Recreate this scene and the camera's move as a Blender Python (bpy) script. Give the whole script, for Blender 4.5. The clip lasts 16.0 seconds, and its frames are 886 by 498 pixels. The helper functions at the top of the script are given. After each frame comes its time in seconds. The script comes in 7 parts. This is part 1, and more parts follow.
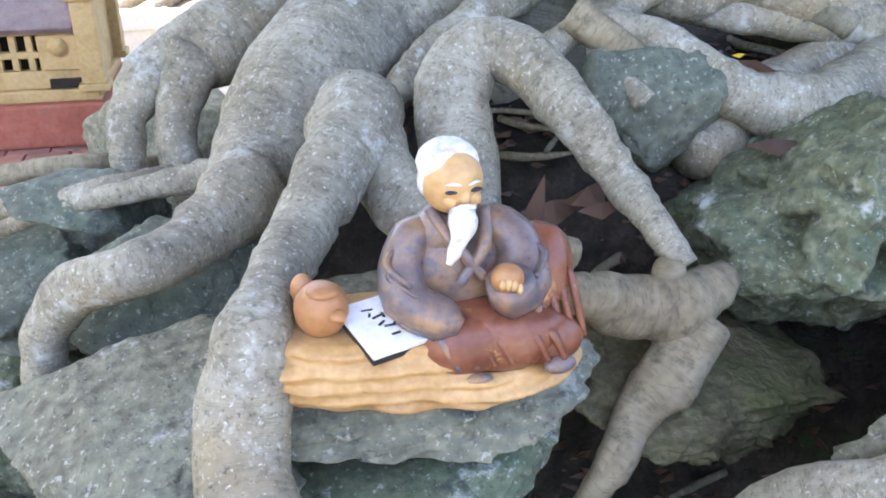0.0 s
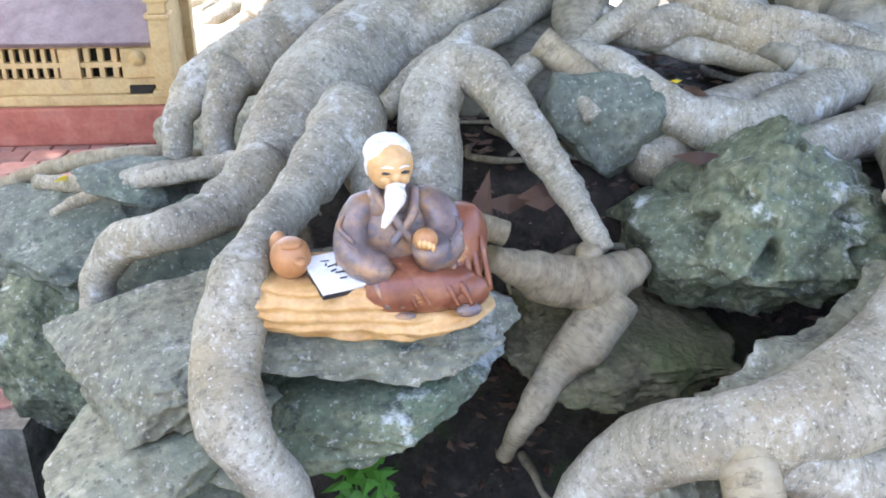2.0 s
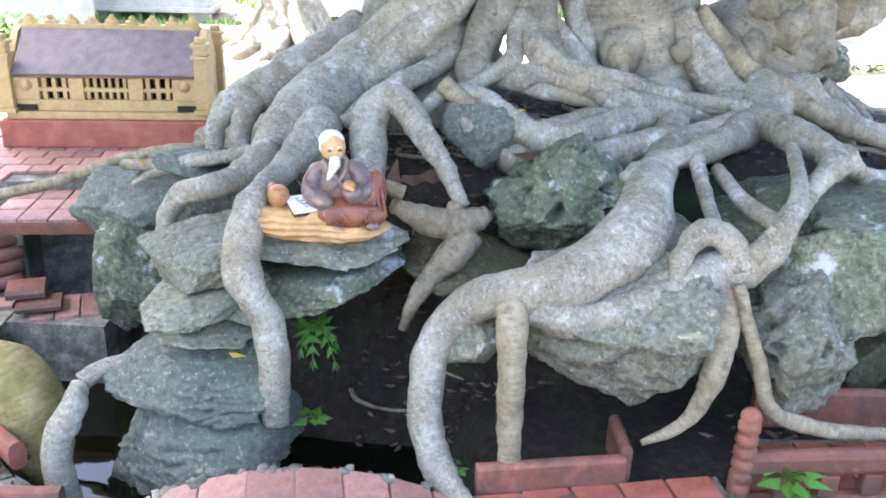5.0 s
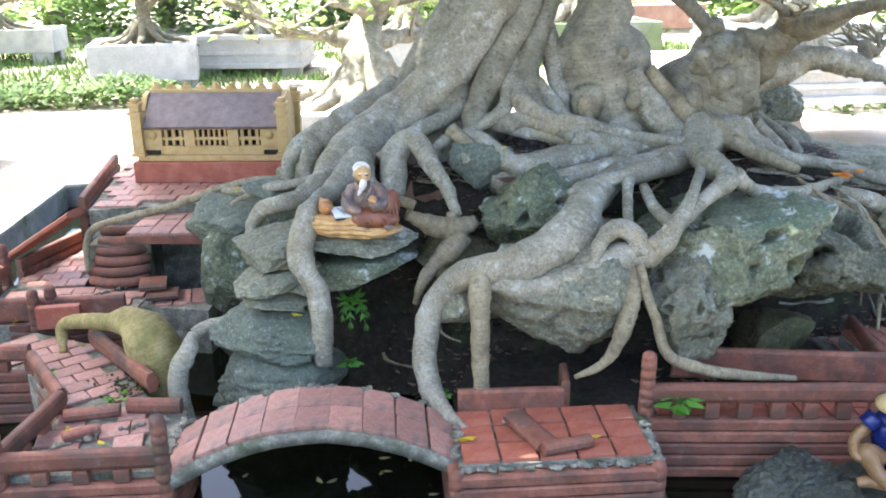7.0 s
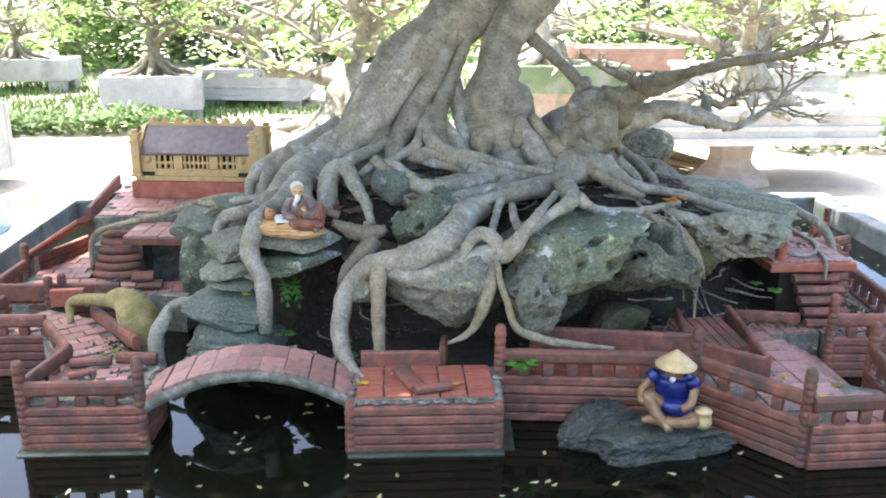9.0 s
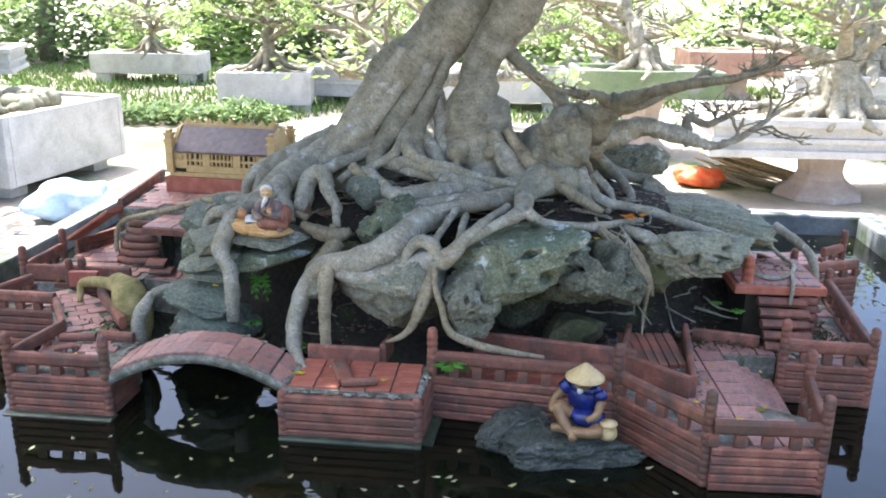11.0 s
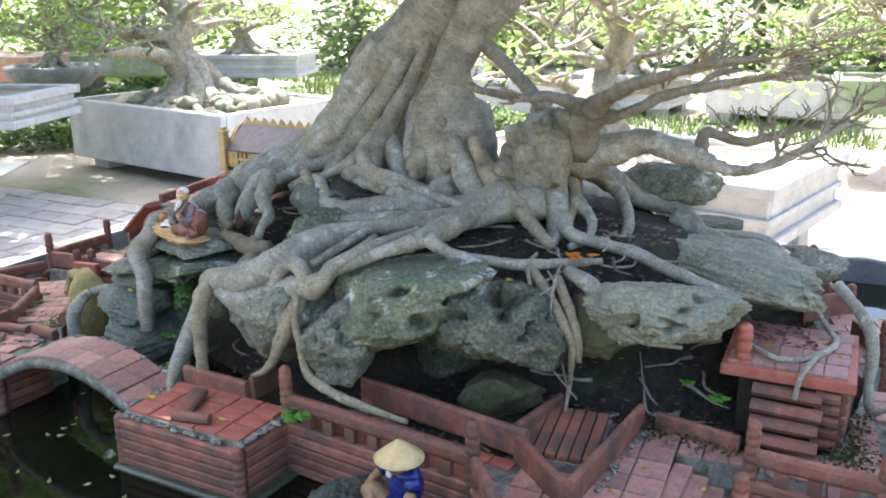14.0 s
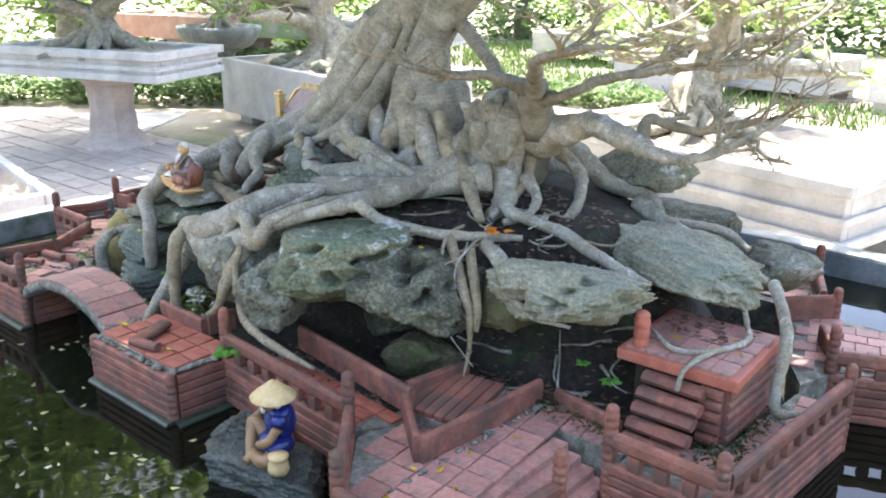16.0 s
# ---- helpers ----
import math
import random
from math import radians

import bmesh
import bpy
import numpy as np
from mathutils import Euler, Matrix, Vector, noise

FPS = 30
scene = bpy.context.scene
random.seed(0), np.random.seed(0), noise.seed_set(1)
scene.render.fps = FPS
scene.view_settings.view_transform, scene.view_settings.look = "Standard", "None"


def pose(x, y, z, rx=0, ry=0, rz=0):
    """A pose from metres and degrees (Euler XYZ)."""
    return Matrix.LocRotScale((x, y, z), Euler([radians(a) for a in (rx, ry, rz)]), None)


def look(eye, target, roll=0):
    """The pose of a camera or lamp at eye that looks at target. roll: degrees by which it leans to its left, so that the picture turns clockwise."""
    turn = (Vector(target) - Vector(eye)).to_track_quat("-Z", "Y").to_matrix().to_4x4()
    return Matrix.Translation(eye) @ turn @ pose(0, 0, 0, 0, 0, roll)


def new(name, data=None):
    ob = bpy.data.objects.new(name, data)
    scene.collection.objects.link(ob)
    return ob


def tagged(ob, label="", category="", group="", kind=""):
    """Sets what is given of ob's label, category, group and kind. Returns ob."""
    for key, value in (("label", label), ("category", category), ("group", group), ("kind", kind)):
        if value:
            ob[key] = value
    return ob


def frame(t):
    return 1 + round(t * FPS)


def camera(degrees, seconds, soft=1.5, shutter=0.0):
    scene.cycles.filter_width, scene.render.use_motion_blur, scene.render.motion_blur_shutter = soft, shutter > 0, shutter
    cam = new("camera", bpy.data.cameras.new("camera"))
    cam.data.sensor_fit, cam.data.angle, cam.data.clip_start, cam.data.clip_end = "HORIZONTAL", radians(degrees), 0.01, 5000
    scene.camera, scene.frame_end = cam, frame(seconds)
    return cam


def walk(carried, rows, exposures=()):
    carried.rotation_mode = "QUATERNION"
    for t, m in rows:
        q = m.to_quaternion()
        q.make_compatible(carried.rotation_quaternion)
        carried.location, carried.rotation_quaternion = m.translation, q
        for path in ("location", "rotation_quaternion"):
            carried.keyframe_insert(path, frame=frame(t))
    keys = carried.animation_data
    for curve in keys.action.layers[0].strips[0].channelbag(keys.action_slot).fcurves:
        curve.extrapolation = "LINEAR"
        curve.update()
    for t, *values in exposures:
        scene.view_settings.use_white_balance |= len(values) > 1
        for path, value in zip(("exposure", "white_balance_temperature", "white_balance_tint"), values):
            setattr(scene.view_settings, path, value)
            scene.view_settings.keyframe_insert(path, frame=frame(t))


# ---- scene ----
cam = camera(54.4, 16.0, 1.9)
METRES, EYE, TILT, LEAN, TURN = 4.0, 1.14, -25.6, 0.0, -17.0
ROWS = [
    (0.0, 0.0, 0.0, 0.0, -0.0, 0.0, -0.0),
    (0.5, 0.0094, -0.0048, -0.0019, 5.37, -0.69, -1.76),
    (1.0, 0.0141, -0.0083, -0.0013, 7.13, -0.07, -2.81),
    (1.5, 0.0193, -0.0181, -0.0013, 6.04, 1.01, -2.77),
    (2.0, 0.0232, -0.0338, -0.0078, 5.12, 1.2, -2.88),
    (2.5, 0.0267, -0.0496, -0.0121, 4.41, 1.84, -3.03),
    (3.0, 0.0357, -0.0712, -0.0194, 4.24, 2.25, -2.99),
    (3.5, 0.0421, -0.094, -0.0249, 3.5, 2.58, -2.74),
    (6.0, 0.0927, -0.2, -0.0459, 9.99, 4.42, -5.24),
    (6.5, 0.1099, -0.2311, -0.0529, 11.88, 5.17, -4.81),
    (7.0, 0.1217, -0.2614, -0.0626, 11.78, 5.97, -5.09),
    (7.5, 0.1341, -0.2902, -0.0732, 10.64, 5.31, -5.38),
    (8.0, 0.149, -0.3218, -0.0835, 9.25, 6.46, -5.54),
    (10.5, 0.305, -0.4026, -0.081, 19.03, 7.84, -9.36),
    (11.0, 0.3236, -0.377, -0.0719, 20.36, 6.62, -10.38),
    (11.5, 0.3465, -0.34, -0.0585, 22.3, 6.76, -11.42),
    (12.0, 0.3687, -0.3085, -0.0467, 24.61, 6.6, -10.92),
    (12.5, 0.3982, -0.279, -0.033, 28.98, 5.75, -12.61),
    (13.0, 0.4412, -0.2492, -0.0178, 34.56, 4.43, -15.4),
    (13.5, 0.4705, -0.2163, -0.0057, 38.71, 2.79, -16.44),
    (14.0, 0.4766, -0.1756, 0.0051, 41.67, 2.17, -17.1),
    (14.5, 0.4907, -0.1519, 0.0175, 43.38, 1.37, -17.97),
    (15.0, 0.5274, -0.1297, 0.0318, 49.64, -1.71, -20.79),
    (15.5, 0.5593, -0.1074, 0.0425, 53.18, -2.94, -21.19),
    (16.0, 0.582, -0.0994, 0.0477, 54.02, -3.81, -21.8),
]
EXPOSURES = ((0.0, 3.42, 6000, 17), (1.0, 3.58, 6000, 17), (3.5, 3.58, 6100, 17), (6.0, 3.35, 5750, 13), (7.0, 3.05, 6050, 9), (8.0, 3.12, 6100, 9), (10.5, 2.68, 5950, 11), (13.5, 2.72, 6050, 11), (16.0, 3.02, 6150, 11))
walk(cam, [(t, pose(0, 0, EYE, TILT, LEAN, TURN) @ pose(METRES * x, METRES * y, METRES * z, 90 + pitch, roll, yaw)) for t, x, y, z, yaw, pitch, roll in ROWS], EXPOSURES)

# ---- world and light ----
SUN_ELEV, SUN_AZ = 70.0, 150.0
world = bpy.data.worlds.new("world")
scene.world = world
world.use_nodes = True
wn = world.node_tree.nodes
sky = wn.new("ShaderNodeTexSky")
sky.sky_type, sky.sun_disc = 'NISHITA', False
sky.sun_elevation, sky.sun_rotation = radians(SUN_ELEV), radians(90 - SUN_AZ)
sky.air_density, sky.dust_density, sky.ozone_density = 0.8, 4.0, 0.4
wn["Background"].inputs[1].default_value = 0.15
world.node_tree.links.new(sky.outputs[0], wn["Background"].inputs[0])
sun = new("sun", bpy.data.lights.new("sun", 'SUN'))
sun.data.energy, sun.data.angle, sun.data.color = 3.6, radians(0.53), (1.0, 0.96, 0.89)
_d = Vector((math.cos(radians(SUN_AZ)) * math.cos(radians(SUN_ELEV)), math.sin(radians(SUN_AZ)) * math.cos(radians(SUN_ELEV)), math.sin(radians(SUN_ELEV))))
sun.matrix_world = look(_d * 20, (0, 0, 0))

# ---- materials ----


def mat(name, stops, scale=12.0, fine=90.0, rough=0.8, bump=0.25, coords="Object", metal=0.0, spec=0.4, mix=0.5, island=False, vary=0.0, depth=0.004):
    """A two-scale noise material: stops are colours from dark to light."""
    m = bpy.data.materials.new(name)
    m.use_nodes = True
    nt = m.node_tree
    n, l = nt.nodes, nt.links
    b = n["Principled BSDF"]
    b.inputs["Metallic"].default_value = metal
    b.inputs["Specular IOR Level"].default_value = spec
    tc = n.new("ShaderNodeTexCoord")
    a = n.new("ShaderNodeTexNoise")
    a.inputs["Scale"].default_value, a.inputs["Detail"].default_value, a.inputs["Roughness"].default_value = scale, 6, 0.6
    f = n.new("ShaderNodeTexNoise")
    f.inputs["Scale"].default_value, f.inputs["Detail"].default_value = fine, 4
    for q in (a, f):
        l.new(tc.outputs[coords], q.inputs["Vector"])
    mx = n.new("ShaderNodeMix")
    mx.inputs[0].default_value = mix * 0.6
    l.new(a.outputs[0], mx.inputs[2])
    l.new(f.outputs[0], mx.inputs[3])
    r = n.new("ShaderNodeValToRGB")
    el = r.color_ramp.elements
    while len(el) < len(stops):
        el.new(0.5)
    for i, c in enumerate(stops):
        el[i].position = 0.32 + 0.36 * i / max(1, len(stops) - 1)
        el[i].color = (*c, 1)
    l.new(mx.outputs[0], r.inputs[0])
    out = r.outputs[0]
    if vary:
        oi = n.new("ShaderNodeObjectInfo") if not island else n.new("ShaderNodeNewGeometry")
        mp = n.new("ShaderNodeMapRange")
        mp.inputs[3].default_value, mp.inputs[4].default_value = 1 - vary, 1 + vary
        l.new(oi.outputs["Random" if not island else "Random Per Island"], mp.inputs[0])
        hs = n.new("ShaderNodeHueSaturation")
        l.new(mp.outputs[0], hs.inputs["Value"])
        l.new(out, hs.inputs["Color"])
        out = hs.outputs[0]
    l.new(out, b.inputs["Base Color"])
    rr = n.new("ShaderNodeMapRange")
    rr.inputs[3].default_value, rr.inputs[4].default_value = rough - 0.1, min(1, rough + 0.12)
    l.new(f.outputs[0], rr.inputs[0])
    l.new(rr.outputs[0], b.inputs["Roughness"])
    bp = n.new("ShaderNodeBump")
    bp.inputs["Strength"].default_value, bp.inputs["Distance"].default_value = bump, depth
    l.new(mx.outputs[0], bp.inputs["Height"])
    l.new(bp.outputs[0], b.inputs["Normal"])
    return m


def overlay(m, colour, scale, low, high, coords="Object", up=False, amount=1.0):
    """Patches of a second colour (moss, lime, mortar smears) over a material; up: on faces that look upwards."""
    nt = m.node_tree
    n, l = nt.nodes, nt.links
    b = n["Principled BSDF"]
    src = b.inputs["Base Color"].links[0].from_socket
    tc = n.new("ShaderNodeTexCoord")
    a = n.new("ShaderNodeTexNoise")
    a.inputs["Scale"].default_value, a.inputs["Detail"].default_value, a.inputs["Roughness"].default_value = scale, 7, 0.68
    l.new(tc.outputs[coords], a.inputs["Vector"])
    mp = n.new("ShaderNodeMapRange")
    mp.inputs[1].default_value, mp.inputs[2].default_value, mp.inputs[4].default_value = low, high, amount
    l.new(a.outputs[0], mp.inputs[0])
    fac = mp.outputs[0]
    if up:
        g = n.new("ShaderNodeNewGeometry")
        s = n.new("ShaderNodeSeparateXYZ")
        l.new(g.outputs["Normal"], s.inputs[0])
        m2 = n.new("ShaderNodeMapRange")
        m2.inputs[1].default_value, m2.inputs[2].default_value = 0.1, 0.75
        l.new(s.outputs[2], m2.inputs[0])
        mu = n.new("ShaderNodeMath")
        mu.operation = 'MULTIPLY'
        l.new(fac, mu.inputs[0])
        l.new(m2.outputs[0], mu.inputs[1])
        fac = mu.outputs[0]
    mx = n.new("ShaderNodeMix")
    mx.data_type = 'RGBA'
    l.new(fac, mx.inputs[0])
    l.new(src, mx.inputs[6])
    mx.inputs[7].default_value = (*colour, 1)
    l.new(mx.outputs[2], b.inputs["Base Color"])
    return m


def bark_material(name, stops, moss=None):
    """Smooth fig bark: fine rings across the limb, blotches along it. UV: x around, y metres along."""
    m = mat(name, stops, 22, 150, 0.82, 0.7, depth=0.0035, spec=0.25, mix=0.5)
    nt = m.node_tree
    n, l = nt.nodes, nt.links
    b = n["Principled BSDF"]
    uv = n.new("ShaderNodeUVMap")
    mp = n.new("ShaderNodeMapping")
    mp.inputs["Scale"].default_value = (7.0, 150, 1)
    l.new(uv.outputs[0], mp.inputs[0])
    t = n.new("ShaderNodeTexNoise")
    t.inputs["Scale"].default_value, t.inputs["Detail"].default_value = 1.0, 5
    l.new(mp.outputs[0], t.inputs["Vector"])
    ramp = n.new("ShaderNodeMapRange")
    ramp.inputs[1].default_value, ramp.inputs[2].default_value = 0.52, 0.68
    ramp.inputs[4].default_value = 0.16
    l.new(t.outputs[0], ramp.inputs[0])
    src = b.inputs["Base Color"].links[0].from_socket
    mx = n.new("ShaderNodeMix")
    mx.data_type = 'RGBA'
    l.new(ramp.outputs[0], mx.inputs[0])
    l.new(src, mx.inputs[6])
    mx.inputs[7].default_value = (0.46, 0.44, 0.37, 1)
    l.new(mx.outputs[2], b.inputs["Base Color"])
    line = n.new("ShaderNodeValToRGB")
    le = line.color_ramp.elements
    le[0].position, le[0].color = 0.455, (0, 0, 0, 1)
    le[1].position, le[1].color = 0.475, (0.55, 0.55, 0.55, 1)
    e3 = le.new(0.495)
    e3.color = (0, 0, 0, 1)
    l.new(t.outputs[0], line.inputs[0])
    mk = n.new("ShaderNodeMix")
    mk.data_type = 'RGBA'
    l.new(line.outputs[0], mk.inputs[0])
    l.new(mx.outputs[2], mk.inputs[6])
    mk.inputs[7].default_value = (0.075, 0.064, 0.048, 1)
    l.new(mk.outputs[2], b.inputs["Base Color"])
    old = [k for k in n if k.type == 'BUMP'][0]
    bp = n.new("ShaderNodeBump")
    bp.inputs["Strength"].default_value, bp.inputs["Distance"].default_value = 0.4, 0.0018
    l.new(t.outputs[0], bp.inputs["Height"])
    l.new(old.outputs[0], bp.inputs["Normal"])
    l.new(bp.outputs[0], b.inputs["Normal"])
    if moss:
        overlay(m, moss, 9, 0.5, 0.72, amount=0.8)
    return m


BARK = bark_material("fig_bark", [(0.13, 0.113, 0.078), (0.238, 0.212, 0.152), (0.355, 0.322, 0.24)])
overlay(BARK, (0.42, 0.40, 0.35), 15, 0.5, 0.66, amount=0.4)
overlay(BARK, (0.27, 0.205, 0.11), 10, 0.52, 0.68, amount=0.5)
overlay(BARK, (0.07, 0.06, 0.045), 130, 0.55, 0.66, amount=0.55)
overlay(BARK, (0.46, 0.435, 0.38), 240, 0.56, 0.70, amount=0.3)
overlay(BARK, (0.58, 0.56, 0.50), 300, 0.60, 0.64, amount=0.6)
overlay(BARK, (0.50, 0.48, 0.42), 30, 0.57, 0.66, amount=0.6)
overlay(BARK, (0.05, 0.042, 0.03), 290, 0.60, 0.64, amount=0.6)
overlay(BARK, (0.08, 0.072, 0.055), 34, 0.62, 0.70, amount=0.4)
BARK_TRUNK = bark_material("fig_trunk_bark", [(0.105, 0.091, 0.062), (0.20, 0.177, 0.125), (0.315, 0.285, 0.205)])
overlay(BARK_TRUNK, (0.10, 0.097, 0.062), 6, 0.5, 0.64, amount=0.6)
overlay(BARK_TRUNK, (0.34, 0.32, 0.27), 13, 0.56, 0.66, amount=0.5)
overlay(BARK_TRUNK, (0.05, 0.043, 0.03), 90, 0.57, 0.66, amount=0.7)
BARK_WARM = overlay(bark_material("fig_bark_warm", [(0.122, 0.095, 0.057), (0.235, 0.190, 0.117), (0.337, 0.285, 0.183)]), (0.07, 0.06, 0.04), 40, 0.55, 0.68, amount=0.75)
BARK_MOSS = bark_material("fig_bark_mossy", [(0.14, 0.112, 0.04), (0.27, 0.21, 0.08), (0.40, 0.32, 0.15)], (0.11, 0.115, 0.028))
BARK_DARK = bark_material("fig_bark_dark", [(0.087, 0.075, 0.050), (0.163, 0.142, 0.097), (0.245, 0.215, 0.152)])
ROCK_GREY = overlay(mat("limestone_grey", [(0.067, 0.065, 0.043), (0.151, 0.144, 0.098), (0.269, 0.251, 0.175)], 22, 130, 0.88, 0.8, depth=0.006, mix=0.9), (0.11, 0.14, 0.115), 7, 0.45, 0.6, up=True, amount=0.3)
overlay(ROCK_GREY, (0.50, 0.49, 0.45), 14, 0.585, 0.65, amount=0.6)
overlay(ROCK_GREY, (0.03, 0.032, 0.03), 33, 0.58, 0.66, amount=0.8)
ROCK_GREEN = overlay(mat("limestone_green", [(0.044, 0.051, 0.029), (0.120, 0.127, 0.073), (0.256, 0.250, 0.156)], 18, 120, 0.85, 0.8, depth=0.006, mix=0.9), (0.072, 0.108, 0.062), 6, 0.44, 0.64, up=True, amount=0.75)
overlay(ROCK_GREEN, (0.52, 0.53, 0.49), 16, 0.57, 0.64, amount=0.7)
overlay(ROCK_GREEN, (0.025, 0.03, 0.026), 36, 0.58, 0.66, amount=0.8)
ROCK_TEAL = overlay(mat("limestone_teal", [(0.059, 0.069, 0.052), (0.119, 0.129, 0.096), (0.210, 0.215, 0.162)], 16, 120, 0.85, 0.7, depth=0.006, mix=0.8), (0.07, 0.095, 0.062), 7, 0.45, 0.62, up=True, amount=0.7)
overlay(ROCK_TEAL, (0.36, 0.35, 0.29), 26, 0.60, 0.67, amount=0.55)
overlay(ROCK_TEAL, (0.035, 0.04, 0.034), 40, 0.60, 0.68, amount=0.7)
ROCK_BROWN = overlay(mat("mossy_brown_limestone", [(0.046, 0.040, 0.019), (0.107, 0.092, 0.048), (0.204, 0.175, 0.100)], 24, 140, 0.9, 1.0, depth=0.008, mix=0.9), (0.06, 0.075, 0.02), 9, 0.48, 0.62, amount=0.75)
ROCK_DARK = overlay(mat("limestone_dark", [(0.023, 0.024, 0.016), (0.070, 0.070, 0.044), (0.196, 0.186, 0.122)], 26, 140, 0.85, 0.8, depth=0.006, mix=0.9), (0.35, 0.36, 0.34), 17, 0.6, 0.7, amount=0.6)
ROCK_PALE = overlay(mat("limestone_pale", [(0.098, 0.094, 0.061), (0.205, 0.195, 0.131), (0.336, 0.316, 0.218)], 20, 120, 0.9, 0.8, depth=0.006, mix=0.9), (0.13, 0.16, 0.115), 8, 0.5, 0.65, amount=0.65)
overlay(ROCK_PALE, (0.05, 0.052, 0.044), 38, 0.60, 0.68, amount=0.7)
ROCK_WET = overlay(mat("wet_dark_limestone", [(0.016, 0.019, 0.014), (0.046, 0.05, 0.038), (0.12, 0.123, 0.095)], 28, 150, 0.5, 1.0, depth=0.01, mix=0.9), (0.22, 0.225, 0.21), 21, 0.6, 0.7, amount=0.5)
for _m in (ROCK_GREY, ROCK_GREEN, ROCK_TEAL, ROCK_PALE):
    overlay(_m, (0.46, 0.45, 0.40), 210, 0.585, 0.64, amount=0.5)
    overlay(_m, (0.035, 0.036, 0.03), 150, 0.575, 0.64, amount=0.6)
SOIL = overlay(mat("dark_soil", [(0.009, 0.007, 0.0045), (0.025, 0.019, 0.013), (0.06, 0.045, 0.032)], 60, 260, 0.95, 1.0, depth=0.01), (0.03, 0.05, 0.012), 9, 0.55, 0.7)
TERRA = overlay(mat("terracotta", [(0.122, 0.046, 0.027), (0.203, 0.076, 0.047), (0.278, 0.119, 0.076)], 24, 170, 0.72, 0.3, vary=0.22), (0.075, 0.05, 0.04), 13, 0.47, 0.66, amount=0.85)
overlay(TERRA, (0.30, 0.22, 0.18), 30, 0.60, 0.70, amount=0.35)
overlay(TERRA, (0.05, 0.055, 0.03), 7, 0.55, 0.7, amount=0.6)
overlay(TERRA, (0.07, 0.045, 0.03), 17, 0.5, 0.64, amount=0.6)
TERRA_RED = overlay(mat("terracotta_bright", [(0.224, 0.066, 0.039), (0.326, 0.098, 0.059), (0.408, 0.155, 0.096)], 24, 170, 0.65, 0.25, vary=0.12), (0.13, 0.06, 0.045), 12, 0.55, 0.75, amount=0.7)
TILE = overlay(mat("pink_clay_tile", [(0.243, 0.115, 0.087), (0.352, 0.178, 0.137), (0.455, 0.262, 0.204)], 20, 160, 0.6, 0.25, vary=0.2), (0.10, 0.07, 0.06), 15, 0.5, 0.68, amount=0.85)
MORTAR = overlay(mat("mortar", [(0.082, 0.075, 0.059), (0.173, 0.160, 0.126), (0.347, 0.330, 0.261)], 40, 200, 0.95, 0.6), (0.07, 0.08, 0.045), 18, 0.5, 0.65)
WET = mat("wet_algae_footing", [(0.01, 0.014, 0.008), (0.03, 0.038, 0.022), (0.06, 0.07, 0.045)], 30, 200, 0.45, 0.5)
OCHRE = overlay(mat("ochre_glaze", [(0.36, 0.23, 0.085), (0.50, 0.335, 0.135), (0.60, 0.44, 0.21)], 30, 190, 0.6, 0.15), (0.22, 0.12, 0.04), 30, 0.55, 0.75, amount=0.7)
ROOFMAT = mat("mauve_roof_glaze", [(0.13, 0.09, 0.09), (0.19, 0.145, 0.145), (0.25, 0.20, 0.20)], 40, 220, 0.5, 0.15)
# near-black colour with the shade of recesses painted in
RECESS_SHADE = mat("recess_shade", [(0.01, 0.007, 0.004), (0.025, 0.018, 0.01), (0.04, 0.03, 0.02)], 30, 200, 0.9, 0.1)
CONCRETE = overlay(mat("pale_concrete", [(0.334, 0.317, 0.290), (0.458, 0.440, 0.414), (0.563, 0.546, 0.519)], 4, 60, 0.9, 0.25), (0.28, 0.27, 0.25), 3, 0.52, 0.7, amount=0.7)
CONCRETE_DK = overlay(mat("wet_dark_concrete", [(0.09, 0.096, 0.096), (0.165, 0.17, 0.168), (0.26, 0.262, 0.25)], 7, 80, 0.75, 0.3), (0.05, 0.07, 0.03), 5, 0.5, 0.65)
PAVER = overlay(mat("pink_grey_paver", [(0.24, 0.20, 0.17), (0.36, 0.31, 0.27), (0.46, 0.41, 0.37)], 5, 50, 0.9, 0.3, vary=0.15), (0.18, 0.17, 0.13), 2, 0.5, 0.7, amount=0.6)
EARTH = overlay(mat("garden_ground", [(0.20, 0.165, 0.12), (0.31, 0.26, 0.20), (0.42, 0.37, 0.30)], 1.2, 30, 0.95, 0.5, depth=0.02), (0.10, 0.14, 0.04), 0.6, 0.52, 0.62)
GRASS = mat("grass_blades", [(0.05, 0.09, 0.02), (0.10, 0.17, 0.035), (0.17, 0.24, 0.06)], 3, 40, 0.7, 0.1, island=True, vary=0.4)


def leaf_material(name, stops):
    m = mat(name, stops, 3, 40, 0.5, 0.1, island=True, vary=0.35)
    nt = m.node_tree
    n, l = nt.nodes, nt.links
    b = n["Principled BSDF"]
    tr = n.new("ShaderNodeBsdfTranslucent")
    l.new(b.inputs["Base Color"].links[0].from_socket, tr.inputs[0])
    ms = n.new("ShaderNodeMixShader")
    ms.inputs[0].default_value = 0.55
    l.new(b.outputs[0], ms.inputs[1])
    l.new(tr.outputs[0], ms.inputs[2])
    l.new(ms.outputs[0], n["Material Output"].inputs[0])
    return m


